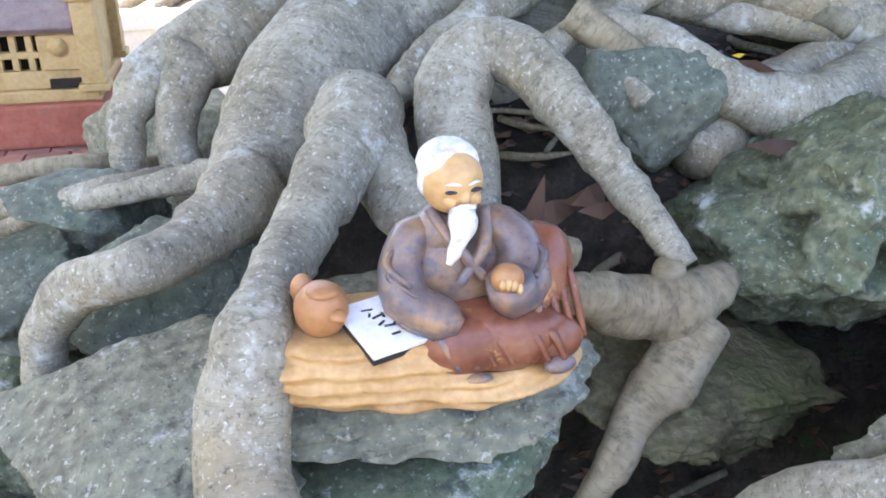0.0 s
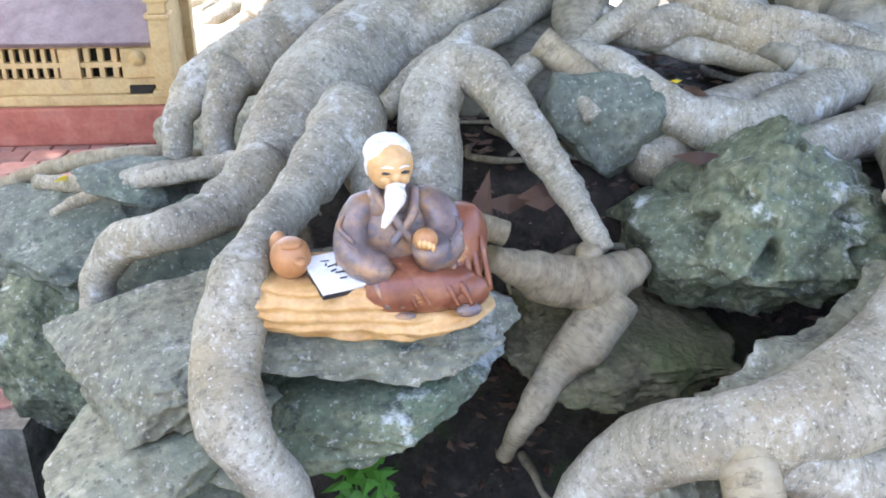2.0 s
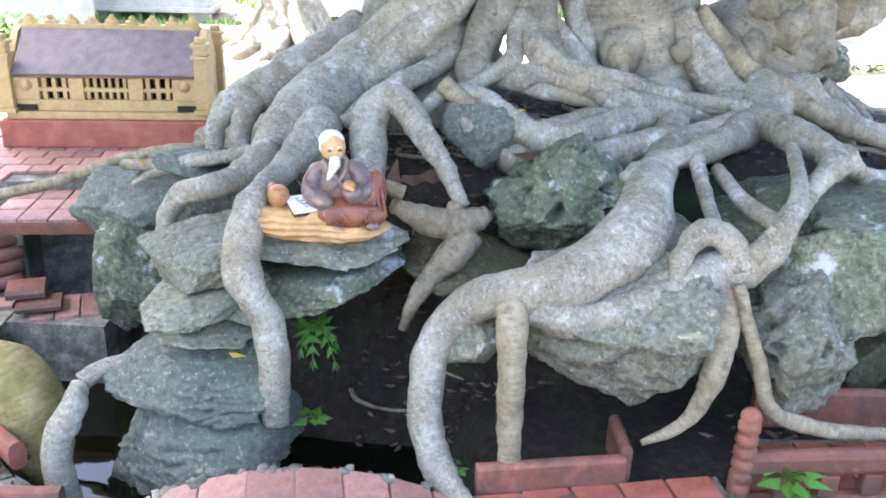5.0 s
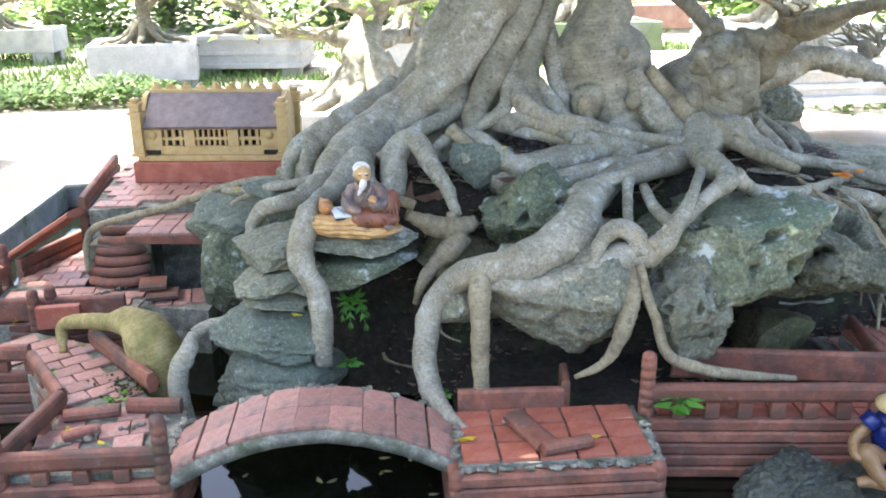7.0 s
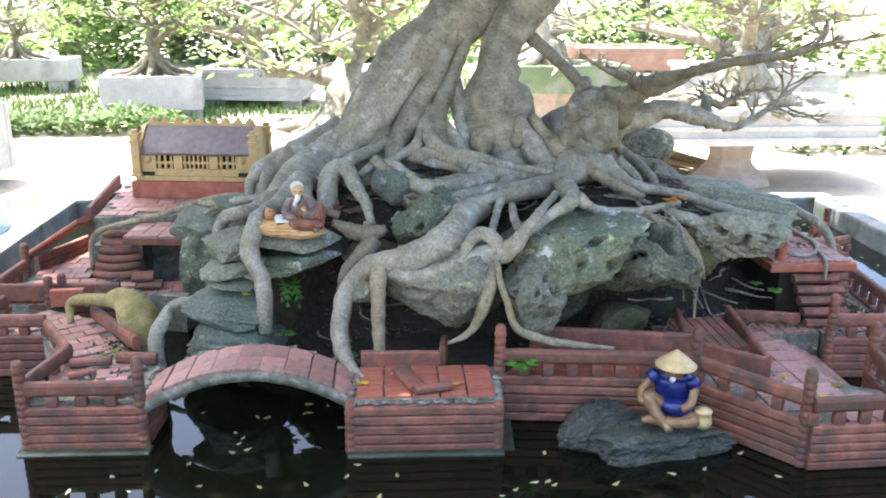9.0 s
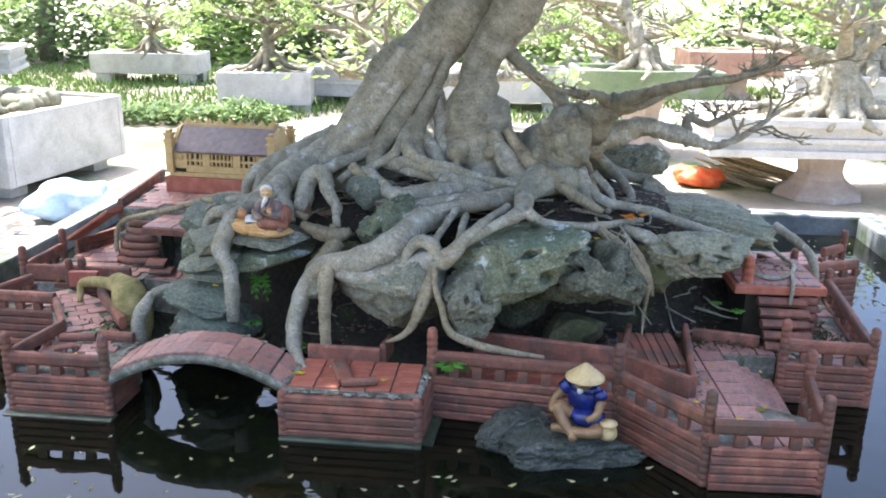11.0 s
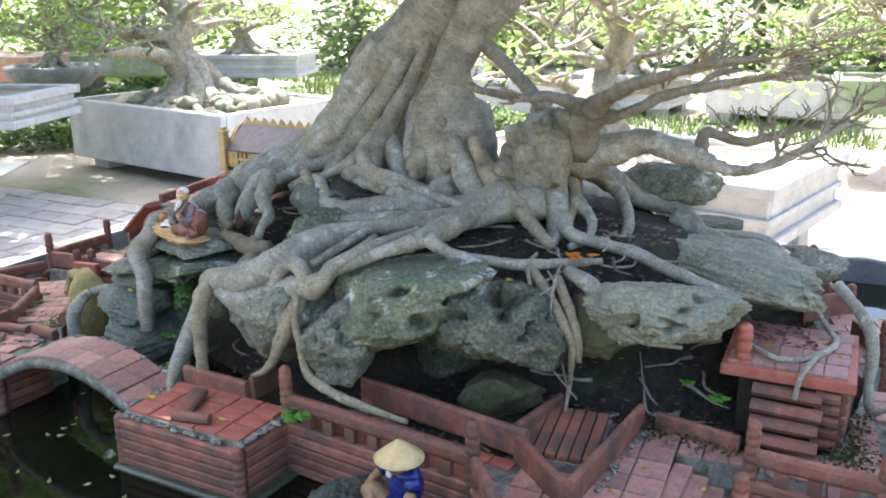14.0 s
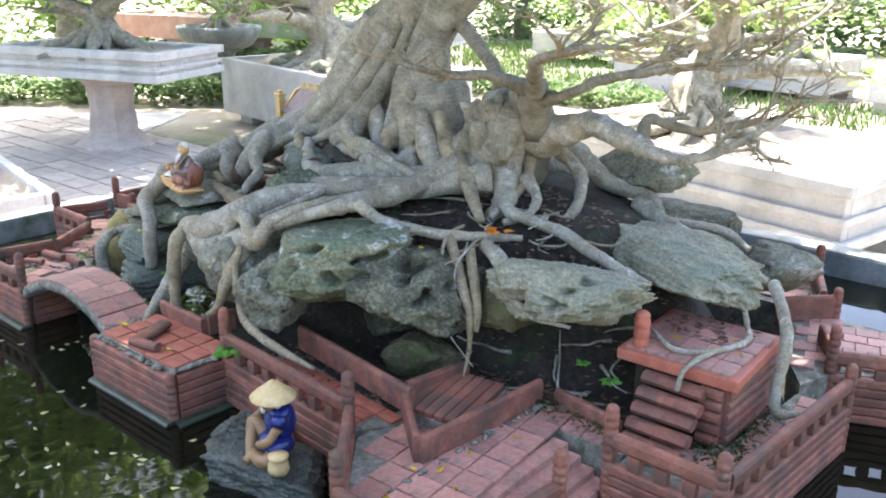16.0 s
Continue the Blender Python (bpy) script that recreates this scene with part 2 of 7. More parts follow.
LEAF = leaf_material("sunny_leaf", [(0.14, 0.22, 0.05), (0.24, 0.34, 0.09), (0.36, 0.45, 0.17)])
MOSS = leaf_material("moss", [(0.025, 0.035, 0.008), (0.05, 0.068, 0.014), (0.09, 0.11, 0.025)])
LEAF_MID = leaf_material("mid_leaf", [(0.08, 0.13, 0.04), (0.14, 0.205, 0.07), (0.22, 0.29, 0.12)])
LEAF_DARK = leaf_material("dark_leaf", [(0.02, 0.05, 0.012), (0.045, 0.09, 0.02), (0.08, 0.14, 0.03)])
FERN = leaf_material("fern_leaf", [(0.05, 0.15, 0.02), (0.09, 0.24, 0.03), (0.15, 0.33, 0.05)])
YELLOW = leaf_material("yellow_leaf", [(0.45, 0.33, 0.02), (0.62, 0.47, 0.04), (0.7, 0.58, 0.15)])
ORANGE = leaf_material("orange_leaf", [(0.45, 0.14, 0.015), (0.62, 0.23, 0.03), (0.7, 0.33, 0.06)])
BROWN = leaf_material("dry_leaf", [(0.10, 0.055, 0.035), (0.19, 0.115, 0.08), (0.33, 0.24, 0.19)])
PETAL = leaf_material("floating_petal", [(0.5, 0.42, 0.12), (0.65, 0.58, 0.35), (0.72, 0.7, 0.6)])
FIG_OCHRE = overlay(mat("figurine_ochre", [(0.307, 0.154, 0.051), (0.446, 0.264, 0.101), (0.558, 0.378, 0.179)], 40, 260, 0.42, 0.3, depth=0.001), (0.30, 0.15, 0.045), 45, 0.52, 0.7, amount=0.7)
FIG_SKIN = mat("figurine_skin", [(0.38, 0.22, 0.085), (0.48, 0.295, 0.125), (0.56, 0.37, 0.18)], 60, 300, 0.4, 0.08, depth=0.001)
FIG_ROBE = overlay(mat("figurine_robe", [(0.075, 0.062, 0.066), (0.145, 0.105, 0.095), (0.24, 0.165, 0.125)], 45, 250, 0.3, 0.1, depth=0.001), (0.30, 0.175, 0.09), 34, 0.48, 0.62, amount=0.9)
overlay(FIG_ROBE, (0.075, 0.085, 0.115), 42, 0.53, 0.62, amount=0.8)
FIG_RED = overlay(mat("figurine_red_brown", [(0.11, 0.035, 0.02), (0.17, 0.06, 0.032), (0.24, 0.10, 0.05)], 45, 250, 0.35, 0.1, depth=0.001), (0.38, 0.21, 0.08), 55, 0.6, 0.68)
FIG_POT = mat("figurine_clay_pot", [(0.26, 0.11, 0.04), (0.35, 0.165, 0.065), (0.42, 0.22, 0.10)], 50, 280, 0.4, 0.1, depth=0.001)
FIG_WHITE = mat("figurine_white", [(0.55, 0.53, 0.50), (0.70, 0.68, 0.64), (0.78, 0.76, 0.72)], 60, 300, 0.45, 0.12, depth=0.001)
FIG_BLUE = mat("figurine_blue", [(0.004, 0.007, 0.04), (0.008, 0.014, 0.095), (0.02, 0.035, 0.19)], 45, 250, 0.18, 0.1, depth=0.001)
FIG_HAIR = overlay(mat("figurine_hair", [(0.42, 0.38, 0.32), (0.60, 0.57, 0.52), (0.72, 0.70, 0.66)], 90, 320, 0.5, 0.3, depth=0.001), (0.36, 0.25, 0.13), 110, 0.55, 0.66, amount=0.6)
FIG_TAN = mat("figurine_tan_skin", [(0.15, 0.08, 0.032), (0.22, 0.125, 0.055), (0.30, 0.18, 0.085)], 60, 300, 0.4, 0.08, depth=0.001)
STRAW = mat("figurine_straw_hat", [(0.36, 0.25, 0.10), (0.47, 0.34, 0.155), (0.56, 0.43, 0.23)], 50, 300, 0.5, 0.15, depth=0.001)
INK = mat("ink_black", [(0.01, 0.01, 0.012), (0.02, 0.02, 0.022), (0.035, 0.035, 0.04)], 40, 200, 0.5, 0.05)
CUTWOOD = mat("cut_wood", [(0.22, 0.15, 0.08), (0.33, 0.25, 0.15), (0.42, 0.34, 0.22)], 50, 200, 0.85, 0.3)
PINKSTONE = overlay(mat("pinkish_concrete", [(0.33, 0.26, 0.22), (0.44, 0.36, 0.31), (0.54, 0.46, 0.41)], 5, 60, 0.9, 0.25), (0.25, 0.21, 0.18), 4, 0.5, 0.7, amount=0.6)
PLASTIC_BLUE = mat("pale_blue_sack", [(0.26, 0.40, 0.56), (0.36, 0.50, 0.66), (0.5, 0.62, 0.75)], 6, 40, 0.6, 0.4, depth=0.03)
PLASTIC_RED = mat("orange_red_bag", [(0.45, 0.06, 0.015), (0.62, 0.10, 0.03), (0.70, 0.18, 0.06)], 10, 60, 0.5, 0.4, depth=0.02)
GLAZE = overlay(mat("green_glazed_pot", [(0.10, 0.14, 0.08), (0.17, 0.22, 0.11), (0.24, 0.29, 0.15)], 5, 70, 0.4, 0.15), (0.30, 0.29, 0.26), 4, 0.5, 0.65)
CLAYPOT = mat("clay_pot", [(0.24, 0.13, 0.09), (0.34, 0.20, 0.145), (0.42, 0.28, 0.21)], 6, 70, 0.8, 0.2)

WATER = bpy.data.materials.new("murky_water")
WATER.use_nodes = True
_b = WATER.node_tree.nodes["Principled BSDF"]
_b.inputs["Base Color"].default_value = (0.005, 0.006, 0.003, 1)
_b.inputs["Roughness"].default_value = 0.03
_b.inputs["IOR"].default_value = 1.33
_n = WATER.node_tree.nodes.new("ShaderNodeTexNoise")
_n.inputs["Scale"].default_value = 9
_t = WATER.node_tree.nodes.new("ShaderNodeTexCoord")
_p = WATER.node_tree.nodes.new("ShaderNodeBump")
_p.inputs["Strength"].default_value, _p.inputs["Distance"].default_value = 0.12, 0.01
WATER.node_tree.links.new(_t.outputs["Object"], _n.inputs["Vector"])
WATER.node_tree.links.new(_n.outputs[0], _p.inputs["Height"])
WATER.node_tree.links.new(_p.outputs[0], _b.inputs["Normal"])

# ---- builders ----


def finish(name, bm, mats, smooth=True):
    me = bpy.data.meshes.new(name)
    bm.normal_update()
    bm.to_mesh(me)
    bm.free()
    for m in (mats if isinstance(mats, (list, tuple)) else [mats]):
        me.materials.append(m)
    if smooth:
        me.shade_smooth()
    return me


def part(name, bm, material, parent=None, label="", smooth=True):
    ob = new(name, finish(name, bm, material, smooth))
    if parent:
        ob.parent = parent
    if label:
        tagged(ob, label)
    return ob


def holder(name, at, label, category, group="", kind="", turn=0.0):
    ob = new(name)
    ob.matrix_basis = pose(*at, 0, 0, turn)
    ob.empty_display_size = 0.02
    return tagged(ob, label, category, group, kind)


def box(bm, c, h, bevel=0.0, turn=0.0, mi=0, tilt=(0, 0)):
    """A box of half sizes h round c."""
    r = bmesh.ops.create_cube(bm, size=2)
    vs = r["verts"]
    m = Matrix.Translation(c) @ Euler((radians(tilt[0]), radians(tilt[1]), radians(turn))).to_matrix().to_4x4() @ Matrix.Diagonal((*h, 1))
    bmesh.ops.transform(bm, matrix=m, verts=vs)
    fs = {f for v in vs for f in v.link_faces}
    for f in fs:
        f.material_index = mi
    if bevel:
        es = list({e for v in vs for e in v.link_edges})
        g = bmesh.ops.bevel(bm, geom=es, offset=bevel, segments=2, affect='EDGES', profile=0.6)
        for f in g["faces"]:
            f.material_index = mi
    return bm


def box_part(name, c, h, material, parent=None, bevel=0.002, turn=0.0, label="", tilt=(0, 0)):
    """A bevelled box whose origin is its centre."""
    bm = bmesh.new()
    box(bm, (0, 0, 0), h, bevel)
    ob = part(name, bm, material, parent, label, False)
    ob.matrix_basis = pose(*c, tilt[0], tilt[1], turn)
    return ob


def spline(pts, step):
    """Catmull-Rom through rows of (x, y, z, r), resampled."""
    p = [np.array(q, float) for q in pts]
    p = [2 * p[0] - p[1]] + p + [2 * p[-1] - p[-2]]
    out = []
    for i in range(1, len(p) - 2):
        a, b, c, d = p[i - 1:i + 3]
        n = max(2, int(np.linalg.norm((c - b)[:3]) / max(step, 0.45 * min(b[3], c[3]))))
        for k in range(n):
            t = k / n
            q = 0.5 * (2 * b + (c - a) * t + (2 * a - 5 * b + 4 * c - d) * t * t + (3 * b - a - 3 * c + d) * t ** 3)
            q[3] = b[3] + (c[3] - b[3]) * (t * t * (3 - 2 * t))
            out.append(q)
    out.append(p[-2])
    return out


def tube_into(bm, pts, seg=12, lump=0.14, step=0.006, mi=0, knots=True):
    """A limb of changing girth through the points, with uneven skin; UV y runs in metres along it."""
    rows = spline(pts, step)
    uvl = bm.loops.layers.uv.verify()
    rings, up, dist = [], None, 0.0
    seed = Vector((rows[0][0] * 7.3, rows[0][1] * 5.1, rows[0][2] * 3.7))
    dists = []
    for i, q in enumerate(rows):
        c = Vector(q[:3])
        t = Vector(rows[min(i + 1, len(rows) - 1)][:3]) - Vector(rows[max(i - 1, 0)][:3])
        t.normalize()
        if up is None:
            up = t.orthogonal().normalized()
        up = (up - t * up.dot(t)).normalized()
        side = t.cross(up)
        if i:
            dist += (c - Vector(rows[i - 1][:3])).length
        dists.append(dist)
        ring = []
        for k in range(seg):
            a = 2 * math.pi * k / seg
            d = up * math.cos(a) + side * math.sin(a)
            r = q[3]
            w = c + d * r
            k0 = 0.5 / max(r, 0.008)
            f = 1 + 1.5 * lump * noise.noise(w * k0 + seed) + 0.7 * lump * noise.noise(w * k0 * 2.4 + seed) + 0.3 * lump * noise.noise(w * k0 * 6 + seed)
            if knots:
                f += 0.8 * lump * noise.noise(Vector((math.cos(a) * 1.3, math.sin(a) * 1.3, dist * 0.25 / max(r, 0.008))) + seed) + 0.1 * lump * noise.noise(Vector((0.0, dist * 60, a * 0.8)) + seed)
            ring.append(bm.verts.new(c + d * r * f))
        rings.append(ring)
    for i in range(len(rings) - 1):
        for k in range(seg):
            k2 = (k + 1) % seg
            f = bm.faces.new((rings[i][k], rings[i][k2], rings[i + 1][k2], rings[i + 1][k]))
            f.material_index = mi
            for lp, (u, v) in zip(f.loops, ((k, i), (k + 1, i), (k + 1, i + 1), (k, i + 1))):
                lp[uvl].uv = (u / seg * min(1.0, rows[i][3] * 30), dists[v])
    for ring, q, sgn in ((rings[0], rows[0], 1), (rings[-1], rows[-1], -1)):
        c = bm.verts.new(Vector(q[:3]))
        for k in range(seg):
            a, b = ring[k], ring[(k + 1) % seg]
            f = bm.faces.new((c, b, a) if sgn == 1 else (c, a, b))
            f.material_index = mi


def tube_part(name, pts, material, parent, seg=12, lump=0.14, label="", step=0.006):
    bm = bmesh.new()
    tube_into(bm, pts, seg, lump, step)
    return part(name, bm, material, parent, label)


def ball_into(bm, c, r, mi=0, sub=3, turn=(0, 0, 0), lump=0.0, freq=40.0):
    """An ellipsoid, a little uneven."""
    g = bmesh.ops.create_icosphere(bm, subdivisions=sub, radius=1)
    m = Matrix.Translation(c) @ Euler([radians(a) for a in turn]).to_matrix().to_4x4() @ Matrix.Diagonal((*r, 1))
    bmesh.ops.transform(bm, matrix=m, verts=g["verts"])
    cc = Vector(c)
    for v in g["verts"]:
        if lump:
            v.co += (v.co - cc) * lump * noise.fractal(v.co * freq, 1.0, 2.0, 3)
    for f in {f for v in g["verts"] for f in v.link_faces}:
        f.material_index = mi


def lathe_into(bm, c, prof, seg=16, mi=0, squash=1.0):
    """A turned shape: prof holds (radius, height) from the bottom."""
    rings = []
    for r, h in prof:
        rings.append([bm.verts.new((c[0] + r * math.cos(2 * math.pi * k / seg), c[1] + squash * r * math.sin(2 * math.pi * k / seg), c[2] + h)) for k in range(seg)])
    for a, b in zip(rings, rings[1:]):
        for k in range(seg):
            bm.faces.new((a[k], a[(k + 1) % seg], b[(k + 1) % seg], b[k])).material_index = mi
    bm.faces.new(rings[0][::-1]).material_index = mi
    bm.faces.new(rings[-1]).material_index = mi


def rock(label, c, h, material, seed, turn=(0, 0, 0), sub=6, rough=1.0, cuts=17, strata=0.0, name="rock", holes=0.0, boxy=2.0):
    """A weathered limestone: a ball cut by planes, then worn by noise at three scales."""
    bm = bmesh.new()
    bmesh.ops.create_icosphere(bm, subdivisions=sub, radius=1)
    rnd = random.Random(seed)
    planes = []
    for _ in range(cuts):
        n = Vector((rnd.gauss(0, 1), rnd.gauss(0, 1), rnd.gauss(0, 1))).normalized()
        planes.append((n, rnd.uniform(0.5, 0.82)))
    off = Vector((seed * 3.1, seed * 1.7, seed * 0.9))
    s = sum(h) / 3
    for v in bm.verts:
        p = v.co.copy()
        if boxy > 2:
            p /= (abs(p.x) ** boxy + abs(p.y) ** boxy + abs(p.z) ** boxy) ** (1 / boxy)
        for n, d in planes:
            d = d if boxy <= 2 else d + 0.2
            k = p.dot(n) - d
            if k > 0:
                p -= n * k * 0.9
        q = p * 1.6 + off
        f = 0.05 * noise.fractal(q, 0.9, 2.1, 3) + 0.09 * (0.45 - abs(noise.noise(q * 1.5))) + 0.03 * noise.fractal(q * 5, 0.7, 2.2, 4) + 0.032 * (0.3 - abs(noise.noise(q * 3.7 + off))) + 0.016 * (0.3 - abs(noise.noise(q * 10 + off))) + 0.012 * (0.3 - abs(noise.noise(q * 23 + off))) - 0.05 * max(0.0, noise.noise(q * 6.3 - off) - 0.32)
        if strata:
            f += strata * noise.noise(Vector((p.x * 0.6, p.y * 0.6, p.z * h[2] / s * 7)) + off)
            lay = p.z * h[2] / 0.027 + 1.3 * noise.noise(p * 1.1 + off) + seed * 0.37
            f += 0.11 * ((lay - math.floor(lay)) - 0.5) * (0.35 + abs(noise.noise(p * 2.3 - off)))
        if holes:
            w = noise.noise(q * 2.6 + off)
            if w > 0.22:
                f -= holes * min(1.0, (w - 0.22) * 4)
        p *= 1 + f * rough * 1.4
        v.co = Vector((p.x * h[0], p.y * h[1], p.z * h[2])) * (1.3 if boxy <= 2 else 1.05)
    ob = part(name, bm, material)
    ob.matrix_basis = pose(*c, *turn)
    return tagged(ob, label, "rock")


def bar_into(bm, p0, p1, z, hgt, dep, mi=0, r=0.32, sag=0.0):
    """A long course with rounded long edges and crisp ends."""
    a, b = Vector((*p0, z)), Vector((*p1, z))
    d = (b - a)
    n = Vector((-d.y, d.x, 0)).normalized() * dep / 2
    k = hgt * r
    prof = [(-1, k), (-1, hgt - k), (-0.72, hgt - k * 0.25), (-0.35, hgt), (0.35, hgt), (0.72, hgt - k * 0.25), (1, hgt - k), (1, k), (0.72, k * 0.25), (0.35, 0), (-0.35, 0), (-0.72, k * 0.25)]
    rings = []
    m = max(1, int(d.length / 0.05))
    for i in range(m + 1):
        q = a + d * (i / m)
        j = 0.0012 * noise.noise(q * 31)
        rings.append([bm.verts.new(q + n * o + Vector((0, 0, w + j))) for o, w in prof])
    for u, v in zip(rings, rings[1:]):
        for k2 in range(len(prof)):
            k3 = (k2 + 1) % len(prof)
            bm.faces.new((u[k2], v[k2], v[k3], u[k3])).material_index = mi
    bm.faces.new(rings[0]).material_index = mi
    bm.faces.new(rings[-1][::-1]).material_index = mi


def bar_part(name, p0, p1, z, hgt, dep, material, parent, r=0.32, label=""):
    bm = bmesh.new()
    bar_into(bm, p0, p1, z, hgt, dep, 0, r)
    return part(name, bm, material, parent, label, False)


def post_part(p, z0, z1, parent, r=0.0135, material=None):
    """A ringed clay post with a domed head."""
    bm = bmesh.new()
    hgt = z1 - z0
    prof, y = [], 0.0
    n = max(2, int((hgt - 0.02) / 0.016))
    st = (hgt - 0.016) / n
    for i in range(n):
        prof += [(r * 0.84, i * st + 0.001), (r, i * st + st * 0.25), (r, i * st + st * 0.75), (r * 0.84, (i + 1) * st - 0.001)]
    prof += [(r * 0.95, hgt - 0.012), (r * 0.85, hgt - 0.006), (r * 0.5, hgt - 0.001), (r * 0.1, hgt)]
    lathe_into(bm, (*p, z0), prof, 10)
    return part("post", bm, material or TERRA, parent)


RAIL = 0.034


def fence(p0, p1, z0=0.487, deck=0.605, top=0.668, posts=((0, 0.06), (1, 0.06)), label="", rail=True, holes=True, group="miniature fences", course=0.0225, dep=0.022):
    """A clay retaining wall of log-like courses with a pierced balustrade and a rail on it, and posts (share along, rise)."""
    a, b = Vector(p0), Vector(p1)
    d = b - a
    ob = holder("miniature_fence", (0, 0, 0), label or "weathered terracotta miniature fence with log-like courses and pierced rail", "fence", group)
    if deck > z0 + 0.02:
        n = max(1, round((deck - z0) / course))
        c = (deck - z0) / n
        for i in range(n):
            bar_part("course", a, b, z0 + i * c, c * 0.985, dep, TERRA, ob, 0.2)
    if rail:
        hole = top - RAIL - deck
        if holes and hole > 0.01:
            m = max(2, int(d.length / 0.052))
            for i in range(m + 1):
                t = (i + 0.0) / m
                q = a + d * t
                w = 0.0125
                bm = bmesh.new()
                box(bm, (0, 0, 0), (w, dep * 0.36, hole / 2), 0.003)
                o = part("baluster", bm, TERRA, ob, "", False)
                o.matrix_basis = pose(q.x, q.y, deck + hole / 2, 0, 0, math.degrees(math.atan2(d.y, d.x)))
        if holes:
            bar_part("rail", a, b, top - RAIL, RAIL, dep * 0.9, TERRA, ob, 0.25)
        else:
            bar_part("board", a, b, deck + 0.001, top - deck, dep * 0.72, TERRA, ob, 0.1)
    for t, rise in posts:
        q = a + d * t
        post_part((q.x, q.y), z0, top + rise, ob)
    return ob


def loose_bar(p0, p1, z, hgt, dep, label, material=None, dz=0.0):
    """A single clay rail that lies or stands on a deck; dz: how much higher its far end is."""
    a, b = Vector((*p0, z)), Vector((*p1, z + dz))
    bm = bmesh.new()
    bar_into(bm, (0, 0), ((b - a).length, 0), 0, hgt, dep, 0, 0.3)
    ob = part("clay_rail", bm, material or TERRA, None, "", False)
    d = b - a
    ob.matrix_basis = Matrix.Translation(a) @ d.to_track_quat('X', 'Z').to_matrix().to_4x4()
    return tagged(ob, label, "rail", "loose miniature rails")


def slab_poly(bm, poly, z0, z1, mi=0):
    lo = [bm.verts.new((x, y, z0)) for x, y in poly]
    hi = [bm.verts.new((x, y, z1)) for x, y in poly]
    bm.faces.new(lo[::-1]).material_index = mi
    bm.faces.new(hi).material_index = mi
    for i in range(len(poly)):
        j = (i + 1) % len(poly)
        bm.faces.new((lo[i], lo[j], hi[j], hi[i])).material_index = mi


def inside(x, y, poly):
    r = False
    for (x1, y1), (x2, y2) in zip(poly, poly[1:] + poly[:1]):
        if (y1 > y) != (y2 > y) and x < (x2 - x1) * (y - y1) / (y2 - y1) + x1:
            r = not r
    return r


TILE_MESHES = {}


def tile_mesh(w, d, material):
    key = (round(w, 4), round(d, 4), material.name)
    if key not in TILE_MESHES:
        bm = bmesh.new()
        box(bm, (0, 0, 0), (w / 2, d / 2, 0.004), 0.0018)
        TILE_MESHES[key] = finish("tile", bm, material, False)
    return TILE_MESHES[key]


def deck(poly, z, label, size=(0.05, 0.05), turn=0.0, z0=0.47, material=None, bond=True, gap=0.0025, margin=0.006, base=None, seed=1, missing=0.0):
    """A mortar bed of the plan's outline with single clay tiles laid on it."""
    rnd = random.Random(seed)
    bm = bmesh.new()
    slab_poly(bm, poly, z0, z - 0.004)
    ob = tagged(part("tiled_deck", bm, base or MORTAR, None, "", False), label, "deck", "", "structure")
    cx, cy = sum(p[0] for p in poly) / len(poly), sum(p[1] for p in poly) / len(poly)
    c, s = math.cos(radians(turn)), math.sin(radians(turn))
    for i in range(-25, 26):
        for j in range(-25, 26):
            u = (i + (0.5 if bond and j % 2 else 0)) * size[0]
            v = j * size[1]
            x, y = cx + u * c - v * s, cy + u * s + v * c
            ok = all(inside(x + a * size[0] * 0.34 * c - b * size[1] * 0.34 * s, y + a * size[0] * 0.34 * s + b * size[1] * 0.34 * c, poly) for a in (-1, 1) for b in (-1, 1))
            if ok and rnd.random() >= missing:
                o = new("tile", tile_mesh(size[0] - gap, size[1] - gap, material or TILE))
                o.parent = ob
                o.matrix_basis = pose(x, y, z - 0.002 + rnd.uniform(-0.001, 0.001), rnd.gauss(0, 0.7), rnd.gauss(0, 0.7), turn + rnd.gauss(0, 0.8))
    return ob


def leaf_into(bm, p, size, rnd, flat=0.4, ratio=0.5, mi=0, direction=None):
    """One bent leaf of four triangles."""
    a = rnd.uniform(0, 2 * math.pi)
    d = direction or Vector((math.cos(a), math.sin(a), rnd.uniform(-flat, flat))).normalized()
    s = d.cross(Vector((rnd.uniform(-flat, flat), rnd.uniform(-flat, flat), 1))).normalized()
    n = s.cross(d) * size * 0.12
    v = [bm.verts.new(Vector(p) + d * size * t + s * size * ratio * w + n * k) for t, w, k in ((0, 0, 0), (0.35, 0.5, -1), (1, 0, 0), (0.35, -0.5, -1), (0.45, 0, 0.6))]
    for i in range(4):
        bm.faces.new((v[i], v[(i + 1) % 4], v[4])).material_index = mi

# ---- ground, tray and water ----
bm = bmesh.new()
slab_poly(bm, [(-400, -400), (400, -400), (400, 400), (-400, 400)], -0.3, 0.0)
tagged(part("ground", bm, EARTH, None, "", False), "dry sunlit garden ground with patches of grass", "ground", "", "structure")

